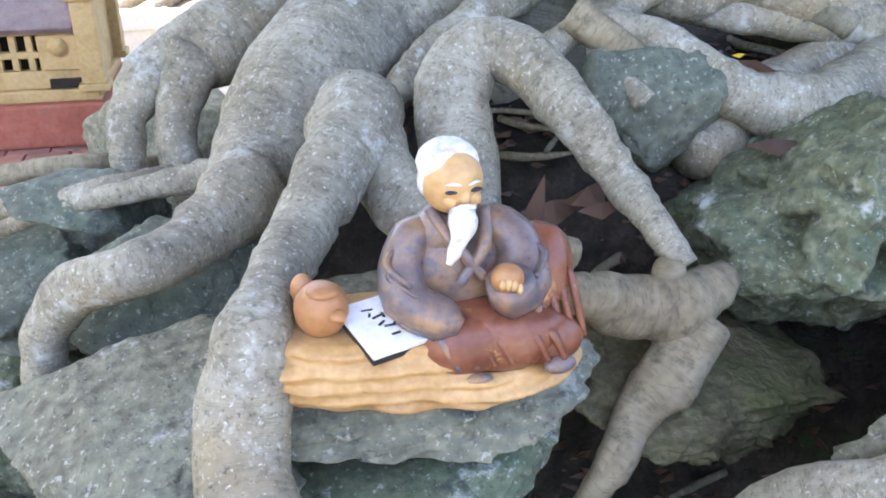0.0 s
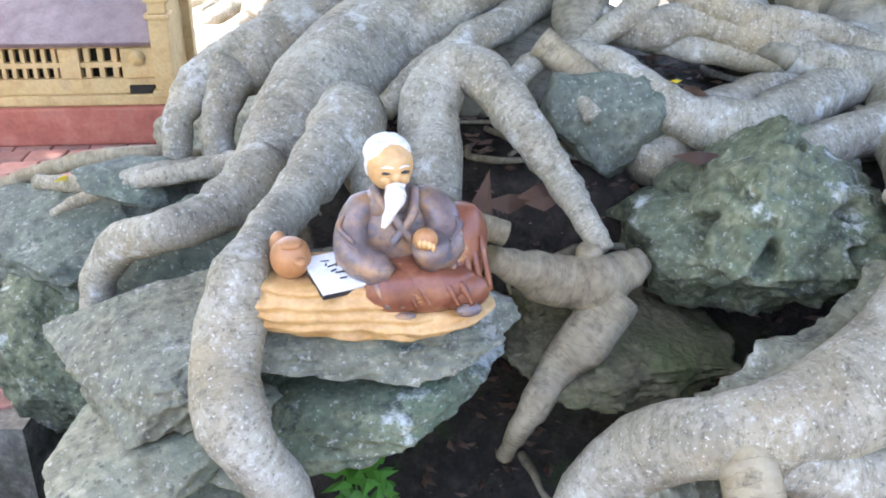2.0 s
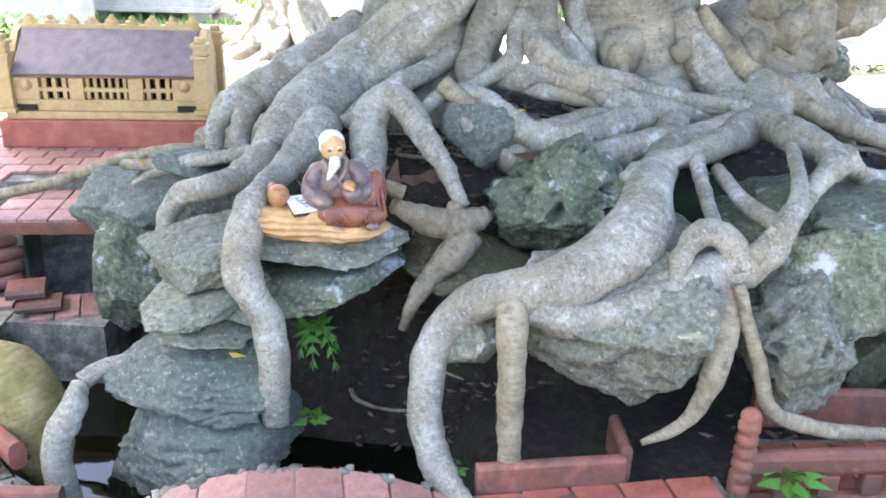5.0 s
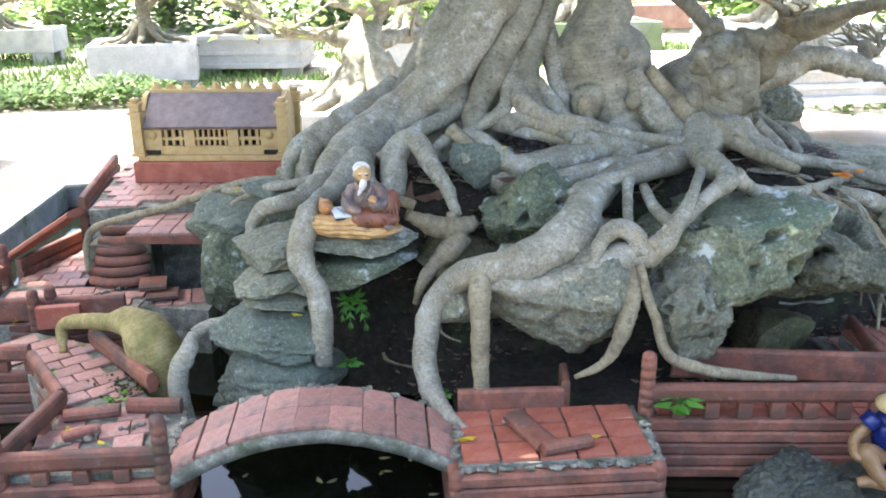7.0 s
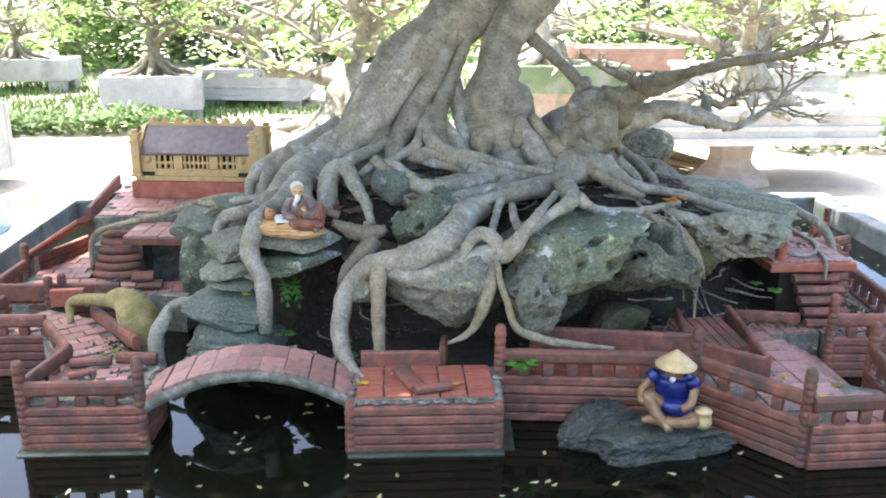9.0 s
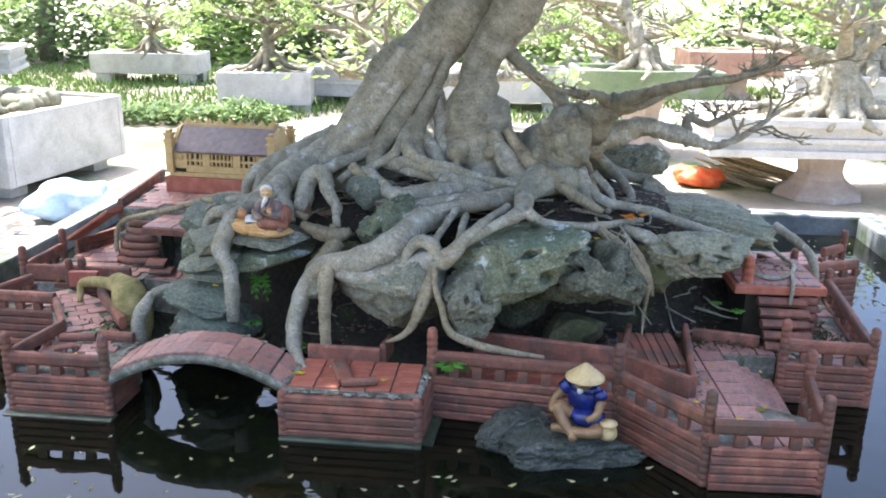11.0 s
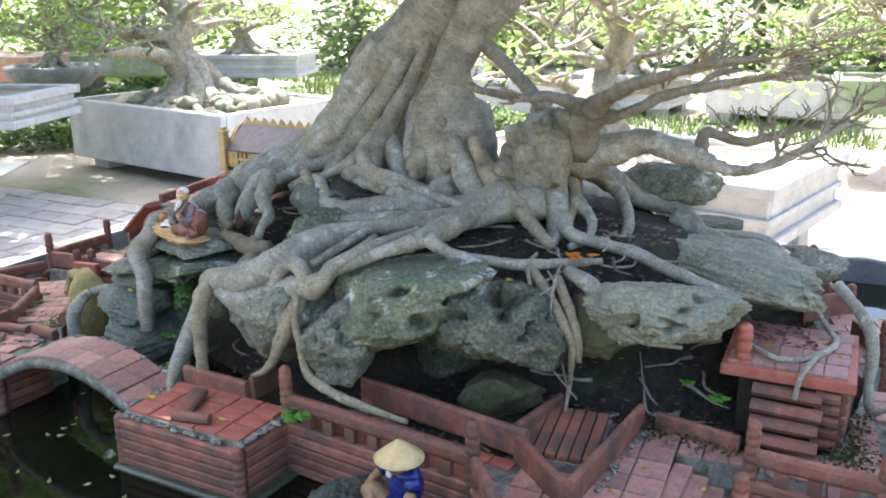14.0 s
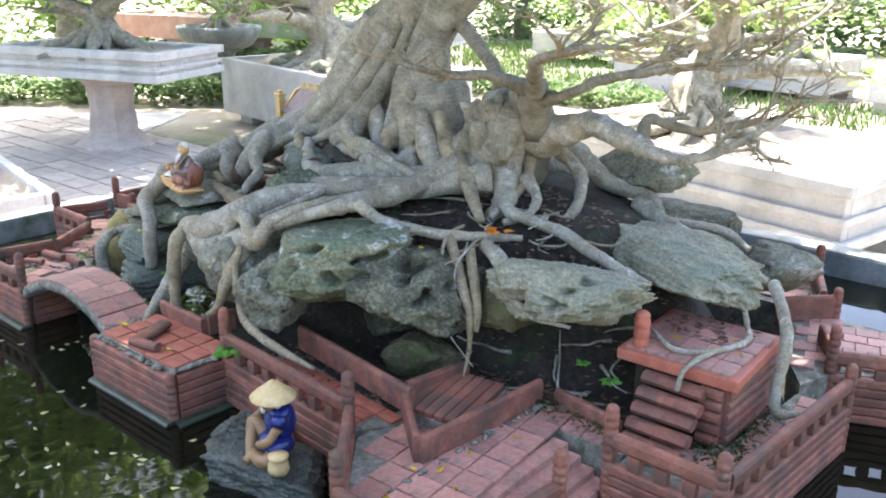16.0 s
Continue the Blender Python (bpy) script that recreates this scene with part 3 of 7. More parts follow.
TX0, TX1, TY0, TY1, RIM, WATER_Z = -1.04, 2.3, -0.72, 2.04, 0.575, 0.487
tray = holder("bonsai_tray", (0, 0, 0), "long dark wet concrete tray filled with water", "tray")
for nm, c, h in (("wall", ((TX0 + TX1) / 2, TY1, 0.4), ((TX1 - TX0) / 2 + 0.05, 0.045, 0.175)),
                 ("wall", ((TX0 + TX1) / 2, TY0, 0.4), ((TX1 - TX0) / 2 + 0.05, 0.045, 0.175)),
                 ("wall", (TX0, (TY0 + TY1) / 2, 0.4), (0.045, (TY1 - TY0) / 2 - 0.047, 0.174)),
                 ("wall", (TX1, (TY0 + TY1) / 2, 0.4), (0.045, (TY1 - TY0) / 2 - 0.047, 0.174)),
                 ("floor_slab", ((TX0 + TX1) / 2, (TY0 + TY1) / 2, 0.255), ((TX1 - TX0) / 2 - 0.05, (TY1 - TY0) / 2 - 0.05, 0.03))):
    box_part(nm, c, h, CONCRETE_DK, tray, 0.012)
for x in (-0.6, 1.8):
    for y in (-0.3, 1.6):
        box_part("foot", (x, y, 0.111), (0.16, 0.12, 0.114), CONCRETE, tray, 0.01)
bm = bmesh.new()
slab_poly(bm, [(TX0 + 0.045, TY0 + 0.045), (TX1 - 0.045, TY0 + 0.045), (TX1 - 0.045, TY1 - 0.045), (TX0 + 0.045, TY1 - 0.045)], 0.286, WATER_Z)
tagged(part("water", bm, WATER, None, "", False), "still dark murky water reflecting sky and walls", "water", "", "structure")


def mound_z(x, y):
    """The height of the soil heap under the roots."""
    u, v = (x - 0.66) / 0.80, (y - 0.82) / (0.52 if y > 0.82 else 0.36)
    r = math.sqrt(u * u + v * v)
    z = 0.955 - 0.10 * r * r - 0.30 * max(0.0, r - 0.72) ** 1.0 * 2.6
    k = min(1.0, max(0.0, (x - 0.27) / 0.06)) * min(1.0, max(0.0, (1.67 - x) / 0.04)) * min(1.0, max(0.0, (y - 0.16) / 0.05)) * min(1.0, max(0.0, (0.92 - y) / 0.05))
    if x > 1.32:
        k *= min(1.0, max(0.0, (y - 0.385) / 0.03))
    floor_z = 0.45 + 0.131 * k + 0.006 * noise.noise(Vector((x * 22, y * 22, 4)))
    return max(floor_z, z + 0.012 * noise.fractal(Vector((x * 14, y * 14, 0)), 1, 2, 4))


bm = bmesh.new()
G = 130
grid = [[bm.verts.new((-0.35 + 2.1 * i / G, 0.16 + 1.45 * j / G, mound_z(-0.35 + 2.1 * i / G, 0.16 + 1.45 * j / G))) for j in range(G + 1)] for i in range(G + 1)]
for i in range(G):
    for j in range(G):
        bm.faces.new((grid[i][j], grid[i + 1][j], grid[i + 1][j + 1], grid[i][j + 1]))
tagged(part("soil_mound", bm, SOIL), "dark damp soil heaped under the roots", "soil", "", "structure")

# ---- rocks ----
rock("grey limestone slab bearing the scholar figurine", (0.098, 0.445, 0.853), (0.118, 0.098, 0.021), ROCK_GREY, 3, (0, 0, -3), strata=0.03, rough=0.55, boxy=7.0)
# darker green limestone here paints in the shade below the upper slab
rock("lower grey limestone slab under the figurine ledge", (0.118, 0.45, 0.803), (0.098, 0.108, 0.023), ROCK_GREEN, 5, (2, -3, -4), strata=0.04, rough=0.6, boxy=7.0)
rock("dark sloping limestone wedge beside the hanging root", (-0.045, 0.43, 0.838), (0.075, 0.085, 0.03), ROCK_GREY, 8, (6, -16, 12), strata=0.03, rough=0.6, boxy=6.0)
rock("pale cracked limestone slab over a hollow", (-0.045, 0.40, 0.797), (0.078, 0.085, 0.016), ROCK_PALE, 9, (0, -6, 8), strata=0.03, rough=0.6, boxy=6.0, sub=5)
rock("pale cracked limestone slab under a hollow", (-0.052, 0.392, 0.756), (0.072, 0.082, 0.017), ROCK_PALE, 12, (0, 5, 14), strata=0.03, rough=0.6, boxy=6.0, sub=5)
rock("small chip of pale limestone propping two slabs", (-0.005, 0.38, 0.776), (0.03, 0.05, 0.018), ROCK_PALE, 14, (0, 0, 20), rough=0.6, sub=4, boxy=5.0)
rock("smooth grey green limestone shelf with a step", (-0.06, 0.37, 0.695), (0.108, 0.10, 0.042), ROCK_TEAL, 11, (0, 3, 8), strata=0.03, rough=0.6, boxy=6.0)
rock("layered limestone foot stone near the bridge", (-0.055, 0.37, 0.59), (0.118, 0.105, 0.075), ROCK_TEAL, 13, (0, 0, -12), strata=0.04, rough=0.7, boxy=6.0)
rock("dark teal limestone beside the red steps", (-0.185, 0.77, 0.785), (0.088, 0.10, 0.06), ROCK_TEAL, 17, (0, 0, 30))
rock("pale grey green stone below the teal rock", (-0.18, 0.70, 0.70), (0.08, 0.085, 0.085), ROCK_GREEN, 19)
rock("smooth teal stone cradled by curling roots", (-0.035, 0.60, 0.825), (0.085, 0.07, 0.055), ROCK_TEAL, 23, rough=0.7)
rock("small slate blue stone under a thin root", (-0.085, 0.70, 0.875), (0.055, 0.045, 0.03), ROCK_TEAL, 25, (0, 15, 20), sub=5)
rock("round mossy green limestone boulder", (0.465, 0.49, 0.88), (0.10, 0.11, 0.078), ROCK_GREEN, 29, (0, 0, 10), rough=1.5, holes=0.18)
rock("angular bluish stone wedged between roots", (0.365, 0.60, 0.94), (0.056, 0.05, 0.058), ROCK_TEAL, 31, (0, 0, 30), sub=5)
rock("grey boulder gripped by the forked root", (0.50, 0.285, 0.772), (0.145, 0.122, 0.10), ROCK_GREY, 37, (0, 0, 15), rough=1.3)
rock("small round grey stone under the arching root", (0.286, 0.275, 0.765), (0.036, 0.036, 0.036), ROCK_GREY, 41, sub=5)
rock("big lime spotted green grey boulder", (0.79, 0.335, 0.835), (0.185, 0.155, 0.10), ROCK_GREEN, 43, (0, -20, 8), holes=0.22)
rock("lime patched lower lobe of boulder", (0.68, 0.22, 0.77), (0.078, 0.075, 0.075), ROCK_GREY, 47, holes=0.25)
rock("dark pitted porous limestone", (0.98, 0.365, 0.815), (0.155, 0.145, 0.095), ROCK_DARK, 53, (0, 6, 0), holes=0.4, rough=1.2)
rock("pale green ridged limestone", (1.31, 0.49, 0.843), (0.128, 0.10, 0.066), ROCK_PALE, 97, (-6, 4, 30), rough=1.5, holes=0.16)
rock("root bound clump of brown earth and stone", (1.16, 0.47, 0.80), (0.075, 0.07, 0.075), ROCK_BROWN, 151, sub=5, rough=1.3)
rock("mossy brown slab in the hollow under the root", (0.325, 0.465, 0.785), (0.095, 0.075, 0.030), ROCK_BROWN, 157, (4, 4, 8), strata=0.05, boxy=4.0)
rock("long flat pale green limestone slab", (1.34, 0.84, 0.842), (0.245, 0.15, 0.058), ROCK_PALE, 101, (-5, 3, -8), rough=1.4)
rock("grey stone behind the trunk", (1.13, 1.09, 0.96), (0.115, 0.085, 0.06), ROCK_GREY, 67, (0, -4, 10))
rock("small mossy stone on the dark floor", (0.955, 0.42, 0.625), (0.085, 0.06, 0.05), ROCK_BROWN, 71, sub=5)
# filler stone, dark limestone colour stands for the shade of the hollow
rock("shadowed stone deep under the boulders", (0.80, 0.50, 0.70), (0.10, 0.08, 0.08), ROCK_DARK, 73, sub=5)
rock("mossy stone on the back slope of the heap", (0.30, 1.25, 0.78), (0.16, 0.12, 0.09), ROCK_GREEN, 113, sub=5)
rock("grey stone on the back slope of the heap", (0.72, 1.30, 0.80), (0.17, 0.13, 0.10), ROCK_GREY, 127, sub=5)
rock("dark stone on the back slope of the heap", (1.15, 1.32, 0.75), (0.16, 0.12, 0.09), ROCK_DARK, 131, sub=5)
rock("pale stone on the back slope of the heap", (0.02, 1.08, 0.76), (0.13, 0.12, 0.08), ROCK_PALE, 137, sub=5)
rock("green grey stone at the back slope", (1.46, 1.20, 0.75), (0.11, 0.10, 0.055), ROCK_GREY, 83, sub=5)
rock("flat dark stone carrying the fisherman in the water", (0.92, -0.005, 0.507), (0.135, 0.085, 0.050), ROCK_WET, 89, (0, -4, 0), rough=1.5)
rock("jagged dark stone rising from the water by the fisherman", (0.80, 0.03, 0.515), (0.085, 0.055, 0.055), ROCK_WET, 107, (0, -12, 15), rough=2.0)

# ---- the bonsai: trunks, roots, branches ----
tree = holder("bonsai_fig_tree", (0.66, 0.8, 0.9), "old grey fig bonsai with twin trunks and gnarled roots gripping rocks", "bonsai tree")


def limb(name, pts, material=None, seg=18, lump=0.12, label="", step=0.006):
    pts = [(x - 0.66, y - 0.8, z - 0.9, r) for x, y, z, r in pts]
    return tube_part(name, pts, material or BARK, tree, seg, lump, label, step)


limb("trunk", [(0.27, 0.88, 0.86, 0.20), (0.30, 0.88, 1.0, 0.16), (0.345, 0.885, 1.12, 0.128), (0.41, 0.89, 1.22, 0.104), (0.498, 0.89, 1.32, 0.094), (0.580, 0.89, 1.43, 0.089), (0.65, 0.90, 1.54, 0.089), (0.715, 0.95, 1.75, 0.083), (0.74, 1.0, 2.1, 0.07)], BARK_TRUNK, 36, 0.26, "leaning main trunk", 0.010)
limb("trunk", [(0.72, 0.80, 0.88, 0.155), (0.695, 0.79, 0.98, 0.136), (0.672, 0.785, 1.07, 0.126), (0.654, 0.785, 1.15, 0.098), (0.648, 0.785, 1.21, 0.070), (0.655, 0.79, 1.28, 0.054), (0.69, 0.80, 1.355, 0.055), (0.745, 0.82, 1.44, 0.062), (0.80, 0.84, 1.53, 0.062), (0.88, 0.92, 1.75, 0.055), (0.88, 0.96, 2.1, 0.045)], BARK_TRUNK, 34, 0.22, "second trunk with round pruning scars", 0.010)
limb("burl", [(0.80, 0.80, 0.92, 0.13), (0.87, 0.78, 1.02, 0.115), (0.92, 0.77, 1.11, 0.09), (0.935, 0.77, 1.17, 0.06), (0.94, 0.77, 1.195, 0.02)], BARK_TRUNK, 30, 0.34, "knobbly cut stump on the trunk")
# knobs on the stump and trunks
for c, r in (((0.925, 0.70, 1.15), 0.034), ((0.975, 0.72, 1.17), 0.03), ((0.90, 0.69, 1.09), 0.036), ((0.865, 0.70, 1.13), 0.03), ((0.95, 0.69, 1.06), 0.034), ((0.90, 0.76, 1.195), 0.028), ((0.84, 0.69, 1.05), 0.03), ((0.555, 0.812, 1.37), 0.03), ((0.475, 0.81, 1.24), 0.034), ((0.70, 0.74, 1.16), 0.034), ((0.62, 0.69, 1.06), 0.036), ((0.745, 0.69, 1.0), 0.036), ((0.69, 0.75, 1.33), 0.022), ((0.77, 0.775, 1.44), 0.026)):
    bm = bmesh.new()
    ball_into(bm, (c[0] - 0.66, c[1] - 0.782, c[2] - 0.9), (r * 1.25, r * 0.85, r * 1.1), 0, 3, (15, 20, c[0] * 900), 0.45, 45)
    part("knob", bm, BARK_TRUNK, tree)
# scars
for c, r in (((0.700, 0.668, 1.062), 0.020), ((0.675, 0.69, 1.16), 0.014), ((0.62, 0.70, 1.14), 0.013), ((0.675, 0.728, 1.30), 0.010)):
    bm = bmesh.new()
    ball_into(bm, (c[0] - 0.66, c[1] - 0.8, c[2] - 0.9), (r, r * 0.45, r), 0, 3, (0, 0, 10), 0.25, 60)
    part("pruning_scar", bm, BARK_DARK, tree)

ROOTS = [
    # thick roots over the ledge, the forked root and the fan over the boulders
    ([(0.309, 0.836, 1.074, 0.0632), (0.219, 0.791, 1.024, 0.0611), (0.149, 0.746, 0.984, 0.0589), (0.089, 0.681, 0.952, 0.0524), (0.054, 0.638, 0.925, 0.0411), (0.028, 0.577, 0.906, 0.027)], BARK),
    ([(0.198, 0.909, 1.059, 0.0388), (0.099, 0.83, 1.005, 0.0402), (0.033, 0.779, 0.98, 0.035), (-0.022, 0.766, 0.957, 0.0262), (-0.047, 0.738, 0.93, 0.0163), (-0.052, 0.718, 0.887, 0.0135), (-0.051, 0.713, 0.853, 0.0123)], BARK),
    ([(0.012, 0.764, 0.97, 0.0262), (-0.009, 0.732, 0.93, 0.0183), (-0.01, 0.713, 0.89, 0.017), (-0.003, 0.698, 0.862, 0.0149)], BARK),
    ([(0.041, 0.592, 0.914, 0.0304), (-0.011, 0.531, 0.9, 0.0193), (-0.043, 0.511, 0.898, 0.0177), (-0.077, 0.521, 0.886, 0.0173), (-0.101, 0.528, 0.858, 0.0153), (-0.109, 0.528, 0.83, 0.0143), (-0.107, 0.523, 0.798, 0.0133), (-0.103, 0.523, 0.751, 0.0118), (-0.103, 0.532, 0.698, 0.0104)], BARK),
    ([(0.029, 0.624, 0.916, 0.0137), (-0.053, 0.651, 0.897, 0.0089), (-0.1, 0.676, 0.881, 0.0084), (-0.146, 0.698, 0.861, 0.0066), (-0.18, 0.717, 0.841, 0.0047)], BARK),
    ([(0.113, 0.568, 0.967, 0.0324), (0.089, 0.518, 0.954, 0.0269), (0.054, 0.465, 0.931, 0.0201), (0.03, 0.412, 0.923, 0.0154), (0.016, 0.38, 0.91, 0.0202), (0.009, 0.373, 0.882, 0.0236), (0.005, 0.344, 0.854, 0.0236), (0.008, 0.318, 0.841, 0.023), (0.021, 0.31, 0.818, 0.0199), (0.035, 0.31, 0.789, 0.0199), (0.038, 0.301, 0.755, 0.02), (0.038, 0.3, 0.715, 0.0195), (0.039, 0.297, 0.649, 0.0176)], BARK),
    ([(0.107, 0.562, 0.959, 0.0281), (0.125, 0.519, 0.929, 0.024), (0.145, 0.499, 0.902, 0.0199), (0.153, 0.482, 0.877, 0.0159)], BARK),
    ([(0.176, 0.517, 0.9, 0.0234), (0.18, 0.556, 0.946, 0.0268), (0.186, 0.579, 0.975, 0.0277), (0.208, 0.589, 1, 0.0242), (0.231, 0.575, 0.998, 0.0222), (0.245, 0.54, 0.981, 0.0211), (0.258, 0.513, 0.96, 0.0185), (0.283, 0.501, 0.925, 0.0145), (0.29, 0.461, 0.906, 0.0118), (0.299, 0.437, 0.885, 0.01)], BARK),
    ([(0.431, 0.83, 1.081, 0.0226), (0.308, 0.729, 1.028, 0.0187), (0.244, 0.688, 1.006, 0.018), (0.201, 0.674, 0.983, 0.0158), (0.151, 0.646, 0.952, 0.0129)], BARK),
    ([(0.201, 0.419, 0.895, 0.0106), (0.252, 0.432, 0.868, 0.0199), (0.288, 0.425, 0.862, 0.0233), (0.315, 0.433, 0.865, 0.0191), (0.335, 0.437, 0.875, 0.0113)], BARK_WARM),
    ([(0.289, 0.435, 0.868, 0.0134), (0.286, 0.435, 0.885, 0.0111), (0.285, 0.435, 0.892, 0.0077)], BARK_WARM),
    ([(0.305, 0.422, 0.852, 0.0223), (0.279, 0.408, 0.823, 0.021), (0.258, 0.406, 0.801, 0.0166), (0.237, 0.388, 0.785, 0.0136), (0.223, 0.388, 0.761, 0.0099), (0.214, 0.402, 0.721, 0.0068)], BARK_WARM),
    ([(0.263, 0.617, 0.971, 0.0102), (0.301, 0.643, 0.995, 0.0123), (0.345, 0.633, 1.001, 0.0142), (0.382, 0.596, 0.982, 0.0172), (0.415, 0.572, 0.957, 0.0221), (0.45, 0.557, 0.947, 0.0252), (0.482, 0.547, 0.948, 0.0251), (0.552, 0.585, 0.953, 0.0276), (0.628, 0.633, 0.966, 0.0312), (0.704, 0.689, 0.988, 0.0379)], BARK),
    ([(0.371, 0.722, 1.021, 0.0175), (0.418, 0.667, 1.014, 0.0202), (0.471, 0.66, 1.027, 0.0188), (0.531, 0.645, 1.011, 0.0237), (0.612, 0.652, 0.994, 0.0229), (0.701, 0.666, 0.971, 0.0216), (0.788, 0.66, 0.961, 0.0161)], BARK),
    ([(0.691, 0.691, 0.981, 0.0293), (0.666, 0.597, 0.952, 0.0259), (0.606, 0.486, 0.931, 0.027), (0.535, 0.363, 0.927, 0.0319), (0.505, 0.306, 0.906, 0.039), (0.468, 0.273, 0.88, 0.0425), (0.413, 0.256, 0.856, 0.0378), (0.367, 0.253, 0.843, 0.0309), (0.312, 0.251, 0.834, 0.0286), (0.277, 0.283, 0.804, 0.0271), (0.239, 0.291, 0.753, 0.0244), (0.223, 0.247, 0.677, 0.0223), (0.231, 0.202, 0.634, 0.0209), (0.254, 0.155, 0.617, 0.0124), (0.277, 0.124, 0.608, 0.0078), (0.304, 0.093, 0.597, 0.0034)], BARK),
    ([(0.32, 0.253, 0.838, 0.0185), (0.317, 0.219, 0.824, 0.0188), (0.316, 0.207, 0.806, 0.0186), (0.316, 0.195, 0.759, 0.0168), (0.316, 0.193, 0.711, 0.016), (0.317, 0.19, 0.662, 0.0144), (0.318, 0.189, 0.621, 0.0127)], BARK_WARM),
    ([(0.337, 0.249, 0.83, 0.0223), (0.376, 0.232, 0.812, 0.0214), (0.416, 0.222, 0.812, 0.0199), (0.478, 0.215, 0.836, 0.0177), (0.496, 0.214, 0.842, 0.0176), (0.562, 0.231, 0.864, 0.0267), (0.602, 0.23, 0.869, 0.0267), (0.637, 0.225, 0.886, 0.0177), (0.657, 0.235, 0.919, 0.0159), (0.686, 0.263, 0.942, 0.0117), (0.717, 0.318, 0.958, 0.0093), (0.762, 0.414, 0.966, 0.0099)], BARK),
    ([(0.508, 0.21, 0.848, 0.007), (0.524, 0.224, 0.889, 0.0132), (0.551, 0.234, 0.914, 0.0159), (0.584, 0.23, 0.905, 0.0176), (0.595, 0.217, 0.87, 0.0176)], BARK),
    ([(0.652, 0.411, 0.939, 0.0089), (0.648, 0.321, 0.921, 0.0103), (0.65, 0.237, 0.921, 0.0115)], BARK),
    ([(0.627, 0.43, 0.952, 0.011), (0.607, 0.358, 0.931, 0.0096), (0.584, 0.266, 0.907, 0.009)], BARK),
    ([(0.585, 0.219, 0.847, 0.0169), (0.573, 0.19, 0.807, 0.0185), (0.561, 0.173, 0.763, 0.0158), (0.544, 0.166, 0.721, 0.0115), (0.518, 0.164, 0.689, 0.008), (0.478, 0.171, 0.667, 0.0045)], BARK_WARM),
    ([(0.588, 0.199, 0.86, 0.0079), (0.598, 0.176, 0.812, 0.0078), (0.613, 0.168, 0.773, 0.0087), (0.633, 0.161, 0.712, 0.0097), (0.678, 0.155, 0.688, 0.0107), (0.755, 0.157, 0.667, 0.0099), (0.87, 0.161, 0.652, 0.0054)], BARK_WARM),
    ([(0.928, 0.699, 0.984, 0.0467), (0.847, 0.627, 0.972, 0.0314), (0.783, 0.576, 0.956, 0.0284), (0.683, 0.477, 0.954, 0.0226), (0.595, 0.424, 0.95, 0.0149), (0.532, 0.393, 0.948, 0.0116), (0.502, 0.377, 0.939, 0.0077)], BARK),
    ([(0.85, 0.676, 0.995, 0.04174), (0.806, 0.577, 0.973, 0.02813), (0.803, 0.463, 0.966, 0.02468), (0.794, 0.359, 0.964, 0.02058), (0.735, 0.308, 0.943, 0.01427), (0.673, 0.252, 0.918, 0.01312), (0.608, 0.216, 0.886, 0.01214)], BARK),
    ([(0.806, 0.363, 0.969, 0.01747), (0.859, 0.382, 0.934, 0.01238), (0.928, 0.413, 0.92, 0.01132), (0.994, 0.452, 0.91, 0.01246), (1.059, 0.497, 0.909, 0.01041), (1.13, 0.549, 0.909, 0.00738)], BARK),
    ([(1, 0.454, 0.906, 0.01246), (1.059, 0.407, 0.878, 0.01107), (1.1, 0.377, 0.836, 0.01091), (1.132, 0.362, 0.789, 0.008856), (1.131, 0.365, 0.709, 0.005002), (1.128, 0.351, 0.647, 0.003034)], BARK_WARM),
    ([(1.07, 0.44, 0.896, 0.01017), (1.117, 0.397, 0.838, 0.01099), (1.14, 0.377, 0.784, 0.009922), (1.149, 0.364, 0.752, 0.00492)], BARK_WARM),
    ([(1.076, 0.484, 0.899, 0.01451), (1.136, 0.456, 0.884, 0.01722), (1.176, 0.425, 0.861, 0.01492), (1.212, 0.398, 0.84, 0.01173), (1.262, 0.405, 0.807, 0.008774), (1.334, 0.428, 0.795, 0.003854)], BARK),
    ([(0.929, 0.392, 0.915, 0.009184), (0.923, 0.332, 0.883, 0.00902), (0.915, 0.297, 0.835, 0.005986)], BARK_WARM),
    ([(0.907, 0.788, 1.058, 0.04756), (0.948, 0.736, 0.992, 0.03846), (0.985, 0.68, 0.946, 0.02731), (0.991, 0.61, 0.912, 0.01443)], BARK),
    ([(0.985, 0.692, 0.955, 0.02517), (1.033, 0.628, 0.936, 0.0155), (1.102, 0.629, 0.924, 0.01312), (1.167, 0.642, 0.909, 0.01419), (1.275, 0.633, 0.876, 0.01386), (1.347, 0.624, 0.86, 0.0105), (1.403, 0.628, 0.846, 0.006232)], BARK),
    ([(0.962, 0.816, 1.043, 0.01673), (0.998, 0.751, 0.986, 0.01279), (1.005, 0.667, 0.941, 0.01017)], BARK_WARM),
    ([(1, 0.889, 1.032, 0.01829), (1.062, 0.889, 0.985, 0.01697), (1.106, 0.825, 0.95, 0.01419), (1.124, 0.768, 0.922, 0.01271), (1.113, 0.711, 0.895, 0.009102)], BARK),
    ([(0.965, 0.958, 1.032, 0.04034), (1.087, 0.989, 0.95, 0.02394), (1.192, 1.001, 0.925, 0.02001), (1.247, 0.967, 0.901, 0.01591)], BARK),
    ([(1.182, 0.976, 0.915, 0.02476), (1.277, 0.957, 0.876, 0.02189), (1.364, 0.959, 0.855, 0.01804), (1.433, 0.983, 0.838, 0.01443), (1.485, 0.967, 0.807, 0.009512)], BARK),
    ([(1.266, 0.975, 0.882, 0.01107), (1.383, 1.033, 0.868, 0.00984), (1.457, 1.03, 0.834, 0.007298)], BARK),
